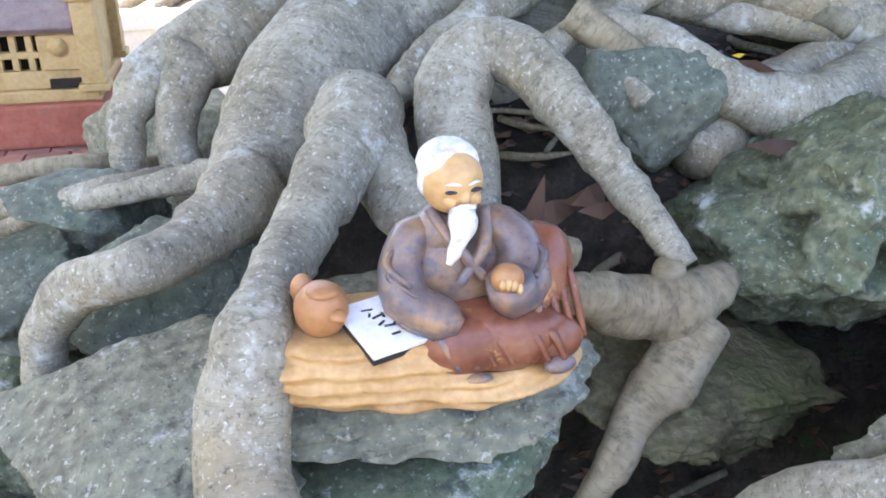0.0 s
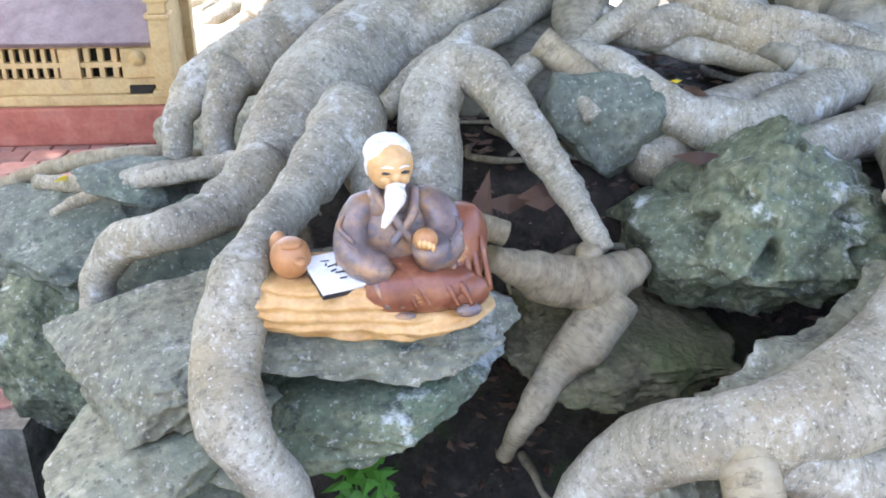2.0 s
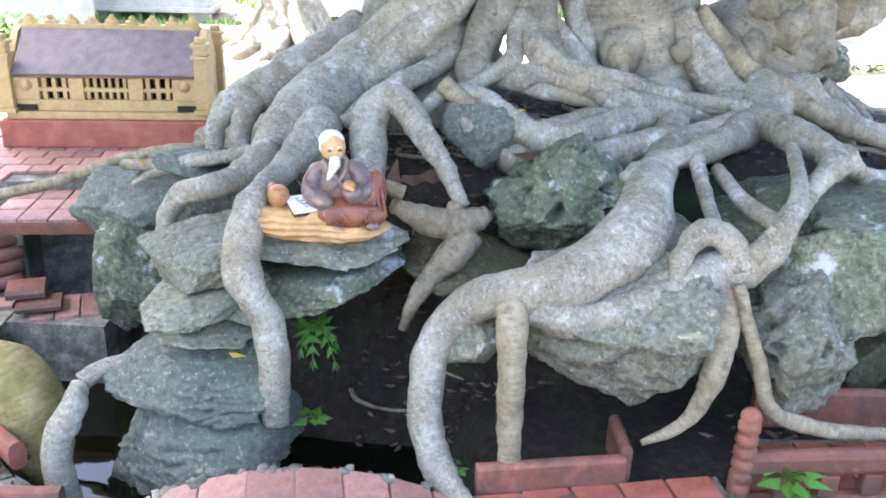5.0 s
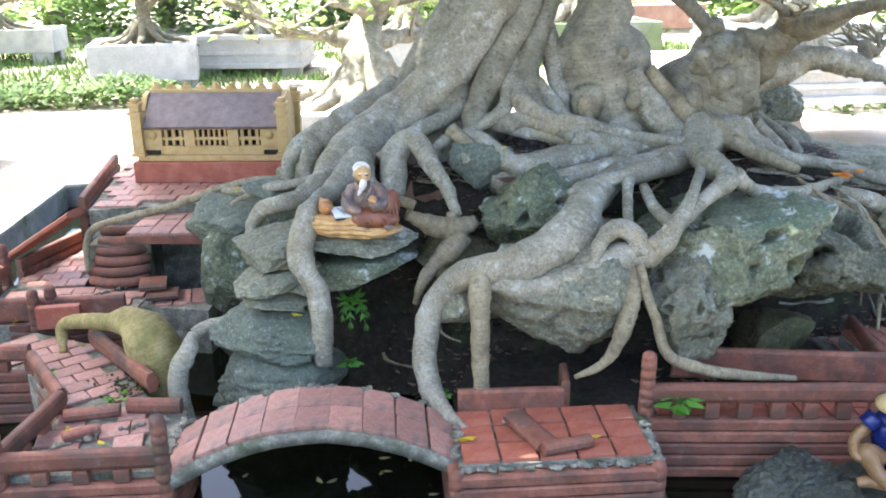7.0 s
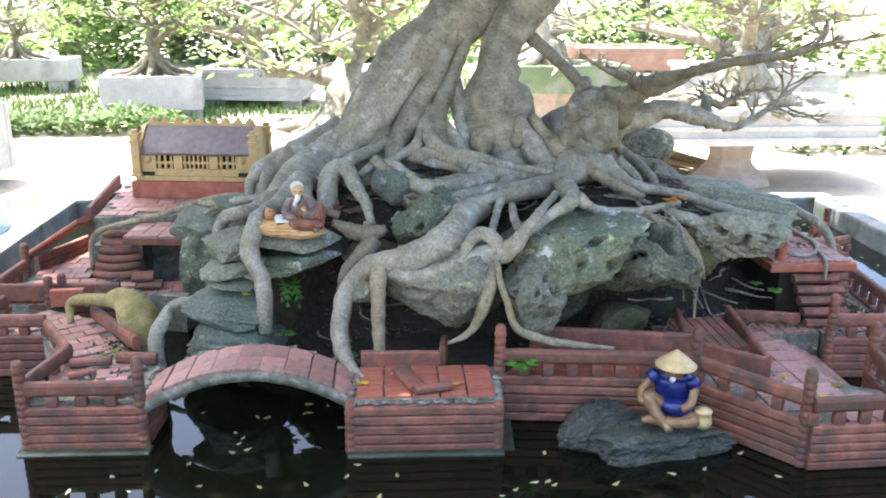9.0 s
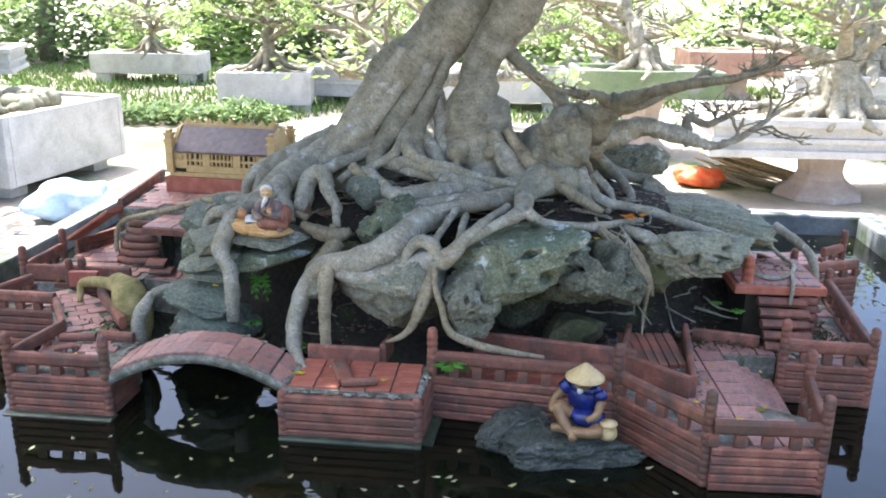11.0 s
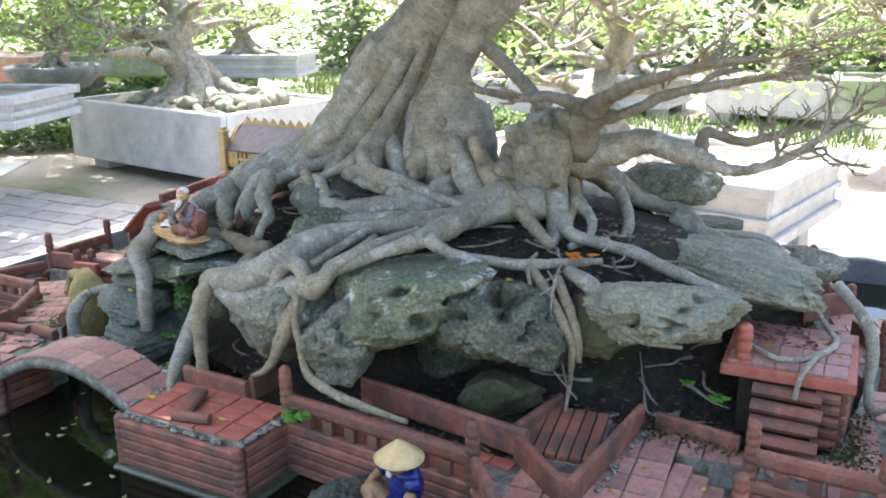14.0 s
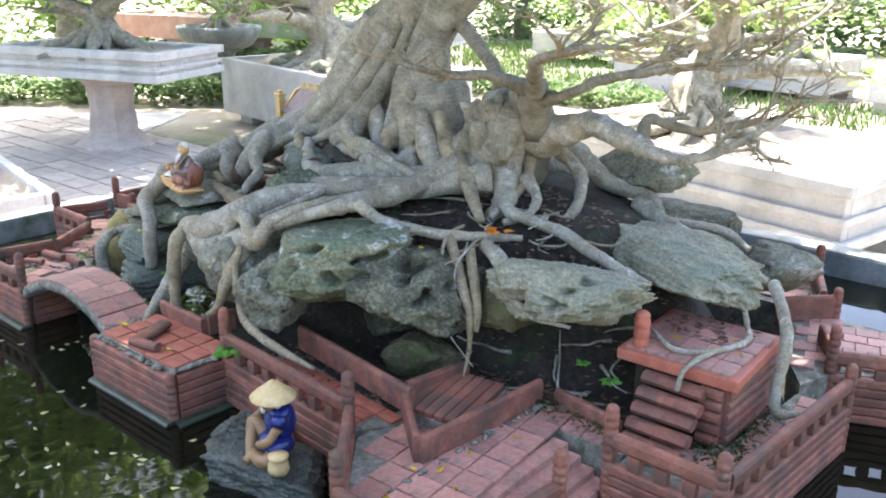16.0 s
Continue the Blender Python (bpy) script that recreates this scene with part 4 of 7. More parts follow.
    ([(0.869, 0.728, 0.993, 0.04953), (0.795, 0.642, 0.973, 0.03124), (0.709, 0.627, 0.971, 0.02337), (0.617, 0.62, 0.984, 0.02009), (0.523, 0.645, 0.994, 0.01697), (0.424, 0.67, 1.008, 0.01492), (0.36, 0.706, 1.038, 0.01271)], BARK),
    ([(0.801, 0.59, 0.963, 0.02722), (0.683, 0.548, 0.945, 0.02288), (0.58, 0.535, 0.938, 0.02435), (0.513, 0.509, 0.928, 0.02214), (0.463, 0.495, 0.915, 0.01402)], BARK),
    ([(0.672, 0.674, 0.971, 0.02878), (0.544, 0.634, 0.95, 0.03149), (0.442, 0.603, 0.925, 0.03182), (0.384, 0.57, 0.908, 0.02198)], BARK),
    ([(0.301, 0.639, 1.014, 0.01509), (0.357, 0.604, 0.972, 0.01484), (0.402, 0.599, 0.943, 0.01107)], BARK_WARM),
    # ridges that flow down the trunks into the roots
    ([(0.43, 0.80, 1.34, 0.02), (0.36, 0.785, 1.22, 0.035), (0.29, 0.78, 1.12, 0.042), (0.20, 0.79, 1.03, 0.044)], BARK),
    ([(0.42, 0.79, 1.16, 0.025), (0.48, 0.75, 1.09, 0.03), (0.54, 0.72, 1.03, 0.03), (0.58, 0.68, 0.98, 0.024)], BARK),
    ([(0.70, 0.70, 1.12, 0.02), (0.74, 0.68, 1.04, 0.032), (0.79, 0.66, 0.99, 0.03), (0.84, 0.60, 0.985, 0.022)], BARK),
    ([(0.555, 0.82, 1.41, 0.012), (0.505, 0.80, 1.29, 0.024), (0.455, 0.775, 1.19, 0.03), (0.40, 0.75, 1.105, 0.032), (0.36, 0.70, 1.03, 0.026), (0.35, 0.66, 0.99, 0.018)], BARK_TRUNK),
    ([(0.60, 0.825, 1.40, 0.010), (0.54, 0.805, 1.26, 0.020), (0.50, 0.775, 1.17, 0.027), (0.475, 0.725, 1.09, 0.026), (0.50, 0.66, 1.03, 0.018), (0.56, 0.62, 0.99, 0.013)], BARK_TRUNK),
    ([(0.48, 0.805, 1.34, 0.014), (0.415, 0.785, 1.235, 0.026), (0.34, 0.765, 1.135, 0.034), (0.26, 0.75, 1.055, 0.036), (0.18, 0.735, 0.985, 0.032)], BARK),
    ([(0.52, 0.83, 1.26, 0.018), (0.54, 0.80, 1.16, 0.024), (0.555, 0.755, 1.075, 0.025), (0.56, 0.69, 1.0, 0.018), (0.60, 0.62, 0.97, 0.012)], BARK),
    ([(0.74, 0.72, 1.12, 0.016), (0.80, 0.695, 1.04, 0.028), (0.88, 0.655, 0.995, 0.024), (0.95, 0.60, 0.955, 0.016), (1.02, 0.54, 0.93, 0.010)], BARK_WARM),
    # web of roots at the foot of the trunks
    ([(0.47, 0.74, 1.09, 0.0312), (0.46, 0.68, 1.06, 0.0234), (0.50, 0.645, 1.035, 0.0156), (0.58, 0.64, 1.02, 0.0140), (0.68, 0.62, 0.995, 0.0125), (0.80, 0.58, 0.985, 0.0109)], BARK),
    ([(0.64, 0.72, 1.08, 0.02), (0.60, 0.69, 1.05, 0.022), (0.60, 0.68, 1.02, 0.0156), (0.57, 0.64, 0.98, 0.0117)], BARK_WARM),
    ([(0.45, 0.75, 1.10, 0.025), (0.42, 0.68, 1.045, 0.015), (0.36, 0.655, 1.01, 0.012), (0.32, 0.62, 0.985, 0.010), (0.33, 0.56, 0.96, 0.009)], BARK),
    ([(0.66, 0.69, 1.0, 0.02), (0.70, 0.62, 0.985, 0.013), (0.78, 0.60, 0.98, 0.011), (0.84, 0.59, 0.995, 0.012)], BARK),
    ([(1.0, 0.74, 0.99, 0.02), (1.05, 0.72, 0.95, 0.012), (1.06, 0.66, 0.92, 0.009), (1.04, 0.60, 0.915, 0.008)], BARK),
    ([(1.58, 0.86, 0.825, 0.0125), (1.645, 0.76, 0.785, 0.0125), (1.665, 0.715, 0.74, 0.0125), (1.665, 0.69, 0.68, 0.0109), (1.675, 0.68, 0.625, 0.0109), (1.71, 0.72, 0.615, 0.0070)], BARK),
    ([(0.40, 0.84, 1.0, 0.0720), (0.28, 1.0, 0.93, 0.0450), (0.18, 1.12, 0.88, 0.0234), (0.1, 1.2, 0.82, 0.0156)], BARK),
    ([(0.75, 0.95, 1.0, 0.0810), (0.85, 1.1, 0.93, 0.0450), (0.95, 1.25, 0.86, 0.0234)], BARK),
    # thin roots that cross the red decks
    ([(0.0, 0.82, 0.85, 0.012), (-0.10, 0.79, 0.875, 0.010), (-0.20, 0.82, 0.855, 0.009), (-0.34, 0.84, 0.805, 0.009), (-0.44, 0.87, 0.775, 0.009), (-0.535, 0.885, 0.745, 0.009), (-0.562, 0.88, 0.70, 0.008), (-0.562, 0.87, 0.64, 0.007)], BARK_WARM),
    ([(0.0, 0.72, 0.88, 0.014), (-0.06, 0.67, 0.892, 0.012), (-0.13, 0.70, 0.875, 0.010), (-0.20, 0.76, 0.86, 0.008)], BARK),
    ([(1.43, 0.60, 0.76, 0.004), (1.50, 0.56, 0.752, 0.006), (1.56, 0.60, 0.752, 0.007), (1.595, 0.69, 0.754, 0.007), (1.57, 0.75, 0.765, 0.006), (1.52, 0.83, 0.81, 0.005)], BARK),
    ([(1.57, 0.62, 0.752, 0.006), (1.555, 0.55, 0.752, 0.006), (1.545, 0.505, 0.74, 0.005), (1.54, 0.495, 0.70, 0.005)], BARK),
    # mossy root bulb and the leg that stands beside it
    ([(-0.20, 0.33, 0.70, 0.012), (-0.205, 0.30, 0.685, 0.016), (-0.222, 0.29, 0.65, 0.019), (-0.228, 0.29, 0.61, 0.018), (-0.222, 0.29, 0.56, 0.016), (-0.22, 0.29, 0.50, 0.014)], BARK),
    ([(-0.20, 0.34, 0.70, 0.012), (-0.17, 0.36, 0.71, 0.011), (-0.12, 0.38, 0.70, 0.01)], BARK),
]
for pts, m in ROOTS:
    limb("root", pts, m)
limb("root", [(-0.50, 0.49, 0.60, 0.008), (-0.505, 0.52, 0.645, 0.013), (-0.465, 0.50, 0.665, 0.015), (-0.40, 0.475, 0.672, 0.018), (-0.345, 0.44, 0.685, 0.03), (-0.305, 0.41, 0.665, 0.05), (-0.285, 0.395, 0.62, 0.056), (-0.275, 0.385, 0.57, 0.042), (-0.27, 0.38, 0.52, 0.02)], BARK_MOSS, 18, 0.06, "swollen yellow green mossy root bulb")
# cut stub end
limb("root", [(0.182, 0.432, 0.92, 0.009), (0.196, 0.434, 0.916, 0.0096), (0.216, 0.432, 0.908, 0.0097)], BARK_WARM, 12, 0.06, "sawn off root stub")

rnd = random.Random(19)
for k in range(4):
    x = rnd.uniform(0.93, 1.12)
    y = rnd.uniform(0.46, 0.52)
    z = rnd.uniform(0.895, 0.925)
    pts, r = [], rnd.uniform(0.002, 0.005)
    for dy, dz in ((0, 0), (-0.06, -0.005), (-0.12, -0.03), (-0.145, -0.09), (-0.14, -0.15), (-0.12, -0.22))[:rnd.randint(4, 6)]:
        pts.append((x, y + dy + rnd.uniform(-0.012, 0.012), z + dz, r))
        x += rnd.uniform(-0.035, 0.05)
        r *= 0.9
    limb("rootlet", pts, rnd.choice((BARK, BARK_WARM)), 8, 0.15)
rnd = random.Random(7)
for k in range(80):
    x, y = rnd.uniform(0.05, 1.35), rnd.uniform(0.48, 0.78)
    if k < 16:
        x, y = rnd.uniform(0.3, 0.75), rnd.uniform(0.56, 0.70)
    z = mound_z(x, y) + 0.006
    a = rnd.uniform(-2.6, -0.4)
    pts = []
    for i in range(5):
        r = rnd.uniform(0.003, 0.0055) * (1 - i * 0.15)
        pts.append((x, y, max(z, mound_z(x, y) + 0.004), r))
        a += rnd.gauss(0, 0.5)
        x += math.cos(a) * 0.035
        y += math.sin(a) * 0.03
    limb("rootlet", pts, rnd.choice((BARK, BARK_WARM, BARK_DARK)), 7, 0.15)

# branches
limb("branch", [(0.974, 0.82, 1.069, 0.0603), (1.059, 0.796, 1.101, 0.0388), (1.138, 0.793, 1.128, 0.0303), (1.207, 0.779, 1.119, 0.0284), (1.27, 0.78, 1.104, 0.0232), (1.319, 0.781, 1.086, 0.0157), (1.358, 0.796, 1.078, 0.0121), (1.416, 0.82, 1.092, 0.0108), (1.468, 0.834, 1.119, 0.0095), (1.508, 0.842, 1.151, 0.0082), (1.561, 0.858, 1.187, 0.0058)], None, 18, 0.2, "low branch sawn and regrown")
limb("branch", [(1.273, 0.789, 1.109, 0.0171), (1.273, 0.811, 1.154, 0.0123), (1.302, 0.835, 1.146, 0.0111), (1.351, 0.892, 1.126, 0.0113), (1.399, 0.957, 1.133, 0.0102), (1.466, 1.02, 1.149, 0.0064)], BARK_DARK, 12, 0.18)
limb("branch", [(0.988, 0.783, 1.11, 0.0497), (1.033, 0.722, 1.186, 0.0336), (1.056, 0.699, 1.221, 0.0219)], BARK_DARK, 12, 0.18, "upright sawn branch stub")
limb("branch", [(1.044, 0.701, 1.205, 0.0245), (1.126, 0.576, 1.254, 0.0157), (1.208, 0.452, 1.293, 0.0123), (1.276, 0.351, 1.316, 0.0094), (1.334, 0.328, 1.335, 0.0073), (1.385, 0.335, 1.348, 0.0054), (1.44, 0.365, 1.35, 0.0036)], BARK_DARK, 12, 0.18)
limb("branch", [(1.046, 0.714, 1.183, 0.0198), (1.127, 0.699, 1.204, 0.012), (1.192, 0.723, 1.239, 0.0119), (1.257, 0.74, 1.256, 0.0106), (1.331, 0.762, 1.271, 0.0093), (1.403, 0.792, 1.283, 0.0069), (1.477, 0.835, 1.294, 0.0046)], BARK_DARK, 12, 0.18)
limb("branch", [(1.031, 0.7, 1.208, 0.0185), (0.984, 0.608, 1.243, 0.0119), (0.951, 0.54, 1.245, 0.0104), (0.908, 0.471, 1.261, 0.0079), (0.859, 0.422, 1.28, 0.0045)], BARK_DARK, 12, 0.18)
limb("branch", [(0.70, 0.81, 1.37, 0.02), (0.77, 0.80, 1.31, 0.018), (0.85, 0.79, 1.245, 0.017), (0.90, 0.78, 1.19, 0.018), (0.93, 0.77, 1.15, 0.02)], BARK_DARK, 10, 0.1)


def twigs(name, starts, seed, depth=4):
    """A spray of bare forking twigs."""
    rd = random.Random(seed)
    b = None

    def grow(p, d, ln, r, k):
        nonlocal b
        q, pts = Vector(p), [(*p, r)]
        for i in range(3):
            d = (d + Vector((rd.gauss(0, 0.28), rd.gauss(0, 0.28), rd.gauss(0.02, 0.16)))).normalized()
            q = q + d * ln / 3
            pts.append((*q, r * (1 - 0.12 * (i + 1))))
        tube_into(b, pts, 6, 0.12, 0.012, 0, False)
        if k:
            for _ in range(rd.choice((2, 3, 3))):
                a = rd.uniform(-0.9, 0.9)
                e = Matrix.Rotation(a, 3, 'Z') @ d
                e.z = e.z * 0.5 + rd.uniform(-0.05, 0.3)
                t = rd.randint(1, 3)
                grow(pts[t][:3], e.normalized(), ln * rd.uniform(0.6, 0.85), r * 0.66, k - 1)

    for p, d, ln, r in starts:
        b = bmesh.new()
        grow((p[0] - 0.66, p[1] - 0.8, p[2] - 0.9), Vector(d).normalized(), ln, r, depth)
        part(name, b, BARK_WARM, tree, "dense spray of bare forking twigs")


twigs("twig_spray", [((1.416, 0.82, 1.092), (0.74, 0.75, 0.45), 0.085, 0.0065), ((1.468, 0.834, 1.119), (0.92, -0.22, 0.65), 0.085, 0.0057), ((1.508, 0.842, 1.151), (0.69, 0.6, 0.7), 0.085, 0.0049), ((1.561, 0.858, 1.187), (0.92, -0.16, 0.67), 0.085, 0.0035), ((1.508, 0.842, 1.151), (0.69, 0.6, 0.7), 0.085, 0.0049)], 5, 3)
twigs("twig_spray", [((1.302, 0.835, 1.146), (0.32, 1.04, -0.12), 0.085, 0.0067), ((1.351, 0.892, 1.126), (1.01, 0.47, 0.04), 0.085, 0.0068), ((1.399, 0.957, 1.133), (0.29, 1.07, 0.25), 0.085, 0.0061), ((1.466, 1.02, 1.149), (1.06, 0.32, 0.29), 0.085, 0.0038)], 9, 3)
twigs("twig_spray", [((1.276, 0.351, 1.316), (1.03, -0.34, 0.35), 0.085, 0.0056), ((1.334, 0.328, 1.335), (0.88, -0.61, 0.4), 0.085, 0.0044), ((1.385, 0.335, 1.348), (0.77, 0.79, 0.25), 0.085, 0.0032), ((1.44, 0.365, 1.35), (1.12, 0.04, 0.15), 0.085, 0.0032), ((1.334, 0.328, 1.335), (1.02, 0.34, 0.4), 0.085, 0.0044)], 21, 3)
twigs("twig_spray", [((1.257, 0.74, 1.256), (0.81, 0.73, 0.34), 0.085, 0.0064), ((1.331, 0.762, 1.271), (1.09, -0.13, 0.29), 0.085, 0.0056), ((1.403, 0.792, 1.283), (0.66, 0.89, 0.26), 0.085, 0.0041), ((1.477, 0.835, 1.294), (1.11, 0.07, 0.25), 0.085, 0.0032), ((1.403, 0.792, 1.283), (0.66, 0.89, 0.26), 0.085, 0.0041)], 33, 3)
twigs("twig_spray", [((0.951, 0.54, 1.245), (-0.05, -1.11, 0.23), 0.06, 0.0062), ((0.908, 0.471, 1.261), (-0.98, -0.47, 0.35), 0.06, 0.0047), ((0.859, 0.422, 1.28), (-0.34, -1.02, 0.38), 0.06, 0.0032)], 14, 3)

# crown over the tray, above the lens's reach
bm = bmesh.new()
rd = random.Random(4)
for _ in range(355):
    a, q = rd.uniform(0, 2 * math.pi), math.sqrt(rd.random())
    c = Vector((0.38 + 1.75 * q * math.cos(a) - 0.66, 0.95 + 1.45 * q * math.sin(a) - 0.8, rd.uniform(2.35, 2.95) - 0.9))
    for _ in range(44):
        leaf_into(bm, c + Vector((rd.gauss(0, 0.13), rd.gauss(0, 0.13), rd.gauss(0, 0.07))), rd.uniform(0.09, 0.14), rd, 0.35, 0.6)
# extra unseen clump, added to keep direct sun off the root arch
for _ in range(120):
    leaf_into(bm, Vector((-0.26 - 0.66 + rd.gauss(0, 0.12), 0.85 - 0.8 + rd.gauss(0, 0.12), 1.6 + rd.gauss(0, 0.06))), rd.uniform(0.09, 0.14), rd, 0.35, 0.6)
part("crown", bm, LEAF_DARK, tree, "spreading leafy crown", False)
for a in range(7):
    an = a * 0.9
    limb("branch", [(0.72, 0.97, 1.95, 0.04), (0.72 + 0.5 * math.cos(an), 0.9 + 0.4 * math.sin(an), 2.4, 0.028), (0.75 + 1.1 * math.cos(an), 0.8 + 0.95 * math.sin(an), 2.65, 0.012)], BARK_DARK, 8, 0.1)

# ---- red miniature walks, right side ----
deck([(0.262, 0.006), (0.572, 0.006), (0.585, 0.17), (0.262, 0.17)], 0.612, "pink clay tiled landing with chipped mortar edges", (0.0612, 0.053), seed=2, material=TERRA_RED, bond=False, gap=0.004)
fence((0.257, -0.004), (0.577, -0.004), 0.487, 0.600, rail=False, posts=((0, -0.06), (1, -0.06)), top=0.668, label="terracotta retaining wall of stacked log courses under the landing")
fence((0.580, 0.008), (0.590, 0.128), 0.487, 0.600, rail=False, posts=(), label="grey stained retaining wall at the landing's side")
fence((0.256, 0.008), (0.256, 0.17), 0.487, 0.600, rail=False, posts=(), label="retaining wall under the bridge end")
fence((0.275, 0.178), (0.46, 0.172), 0.60, 0.60, 0.648, posts=(), holes=False, label="low terracotta kerb behind the landing")
fence((0.465, 0.18), (0.475, 0.25), 0.60, 0.60, 0.655, posts=(), holes=False, label="short low terracotta kerb running back")
loose_bar((0.405, 0.025), (0.365, 0.125), 0.616, 0.018, 0.04, "broken brown clay baluster strip lying on the landing")
loose_bar((0.395, 0.015), (0.475, 0.035), 0.616, 0.02, 0.022, "snapped terracotta rail lying on the landing's edge")
for nm, p0, p1 in (("a", (0.25, -0.012), (0.59, -0.014)), ("b", (0.595, -0.01), (0.605, 0.13))):
    loose_bar(p0, p1, 0.478, 0.018, 0.04, "algae covered mortar footing at the waterline", WET)
fence((0.596, 0.136), (1.043, 0.096), 0.487, 0.603, 0.668)
fence((1.052, 0.088), (1.218, -0.10), 0.487, 0.600, 0.662, posts=((1, 0.055),))
fence((1.226, -0.112), (1.458, -0.102), 0.487, 0.592, 0.655, posts=((1, 0.065),))
fence((1.462, -0.088), (1.497, 0.15), 0.487, 0.592, 0.655, posts=((1, 0.06),))
fence((1.49, 0.335), (1.708, 0.328), 0.487, 0.600, 0.664, posts=((0, 0.055), (1, 0.045)))
fence((1.712, 0.345), (1.762, 0.86), 0.487, 0.600, 0.664, posts=((1, 0.03),))
fence((0.69, 0.282), (1.10, 0.218), 0.60, 0.600, 0.662, posts=(), holes=False, label="upper terracotta rail along the boulders")
deck([(0.60, 0.15), (1.04, 0.108), (1.10, 0.205), (0.68, 0.27)], 0.592, "narrow red tiled walk behind the fence", (0.05, 0.035), -6, seed=3, material=TERRA_RED, bond=False)
deck([(1.06, 0.10), (1.225, -0.095), (1.455, -0.092), (1.47, 0.05), (1.355, 0.11), (1.342, 0.383), (1.342, 0.46), (1.05, 0.46), (1.05, 0.2)], 0.590, "pink clay tiled terrace with dirty joints", (0.066, 0.062), 4, seed=4, bond=False, gap=0.0035)
fence((1.075, 0.225), (1.215, 0.105), 0.59, 0.59, 0.648, posts=(), holes=False, label="slanting brown terracotta rail of the ramp")
fence((1.222, 0.108), (1.258, 0.45), 0.59, 0.59, 0.648, posts=(), holes=False, label="long brown terracotta rail of the ramp")
ramp = holder("plank_ramp", (1.15, 0.30, 0.615), "sloping ramp of red clay planks", "ramp", turn=7)
for i in range(6):
    box_part("plank", (-0.062 + i * 0.024, 0.0, 0.012), (0.0108, 0.085, 0.007), TERRA, ramp, 0.003, tilt=(5, 0))
box_part("bed", (0, 0, -0.006), (0.075, 0.085, 0.012), MORTAR, ramp, 0.002, tilt=(5, 0))
fence((1.07, 0.235), (1.10, 0.40), 0.59, 0.59, 0.66, posts=(), holes=False, label="short pierced terracotta panel at the ramp's head")
fence((1.285, 0.475), (1.455, 0.44), 0.585, 0.585, 0.625, posts=(), holes=False, label="mossy low kerb before the stone heap")
deck([(1.50, 0.345), (1.70, 0.34), (1.75, 0.86), (1.66, 0.86), (1.63, 0.52), (1.50, 0.47)], 0.592, "pink tiled walk round the stair", (0.052, 0.05), 6, seed=5, bond=False, gap=0.0035)
deck([(1.345, 0.386), (1.49, 0.388), (1.49, 0.456), (1.345, 0.456)], 0.590, "short strip of pink clay tiles below the log stair", (0.048, 0.062), 2, seed=14, bond=False, gap=0.0035)
# lower steps beside the terrace
steps = holder("water_steps", (1.41, 0.235, 0.0), "low red clay steps sunk into the terrace, littered with leaves", "steps", turn=0)
for i in range(4):
    box_part("step", (-0.044 + i * 0.031, 0.0, 0.572 - i * 0.016), (0.0175, 0.132, 0.010), TILE, steps, 0.003)
box_part("bed", (0.008, 0, 0.495), (0.07, 0.134, 0.018), MORTAR, steps, 0.003)
# raised pavilion platform with stair
terrace = holder("stair_platform", (0, 0, 0), "raised red clay platform with a flight of log steps", "platform")
# body painted near-black as the shade below the overhanging slab
box_part("body", (1.525, 0.66, 0.65), (0.095, 0.125, 0.062), RECESS_SHADE, terrace, 0.003)
for i in range(5):
    bar_part("course", (1.622, 0.535), (1.632, 0.785), 0.59 + i * 0.0245, 0.0236, 0.022, TERRA, terrace)
    bar_part("course", (1.575, 0.53), (1.62, 0.53), 0.59 + i * 0.0245, 0.0236, 0.022, TERRA, terrace)
for i in range(5):
    y = 0.43 + i * 0.022
    bar_part("step", (1.468 - 0.002 * i, y), (1.588 + 0.004 * (i % 2), y + 0.004 * (i % 3 - 1)), 0.588 + i * 0.0245, 0.0235, 0.036, TERRA, terrace, 0.48)
box_part("slab", (1.515, 0.655, 0.728), (0.125, 0.135, 0.012), TERRA_RED, terrace, 0.004, 2)
for i in range(5):
    for j in range(4):
        o = new("tile", tile_mesh(0.043, 0.058, TILE))
        o.parent = terrace
        o.matrix_basis = pose(1.427 + i * 0.0445, 0.560 + j * 0.061, 0.742 + 0.0006 * ((i * 3 + j) % 3), 0, 0, 2)
post_part((1.432, 0.545), 0.742, 0.822, terrace, 0.0165, TERRA_RED)
# far right landings
fence((1.69, 0.985), (1.93, 1.09), 0.487, 0.60, 0.658, posts=((0, 0.06),))
fence((1.70, 1.0), (1.62, 1.14), 0.60, 0.60, 0.65, posts=(), holes=False, label="dark low terracotta kerb at the far landing")
deck([(1.66, 0.88), (1.70, 1.0), (1.93, 1.10), (1.90, 1.32), (1.50, 1.32), (1.56, 1.05)], 0.606, "far pink tiled landing over the water", (0.055, 0.05), 15, seed=6)
fence((1.49, 1.20), (1.60, 1.32), 0.60, 0.60, 0.67, posts=((1, 0.02),), holes=False, label="far brown terracotta rail")
fence((1.36, 1.57), (1.48, 1.55), 0.487, 0.60, 0.665, posts=((1, 0.06),))
fence((1.48, 1.545), (1.56, 1.34), 0.487, 0.60, 0.665, posts=())
deck([(1.2, 1.35), (1.55, 1.33), (1.47, 1.54), (1.2, 1.56)], 0.602, "back pink tiled walk", (0.055, 0.05), 5, seed=7)
fence((1.86, 1.22), (1.95, 1.29), 0.487, 0.60, 0.655, posts=((1, 0.05),), label="far corner terracotta fence over the water")

# ---- bridge and left walks ----
bridge = holder("arched_bridge", (0, 0, 0), "small arched bridge paved with pink clay tiles and a mortar rim", "bridge")


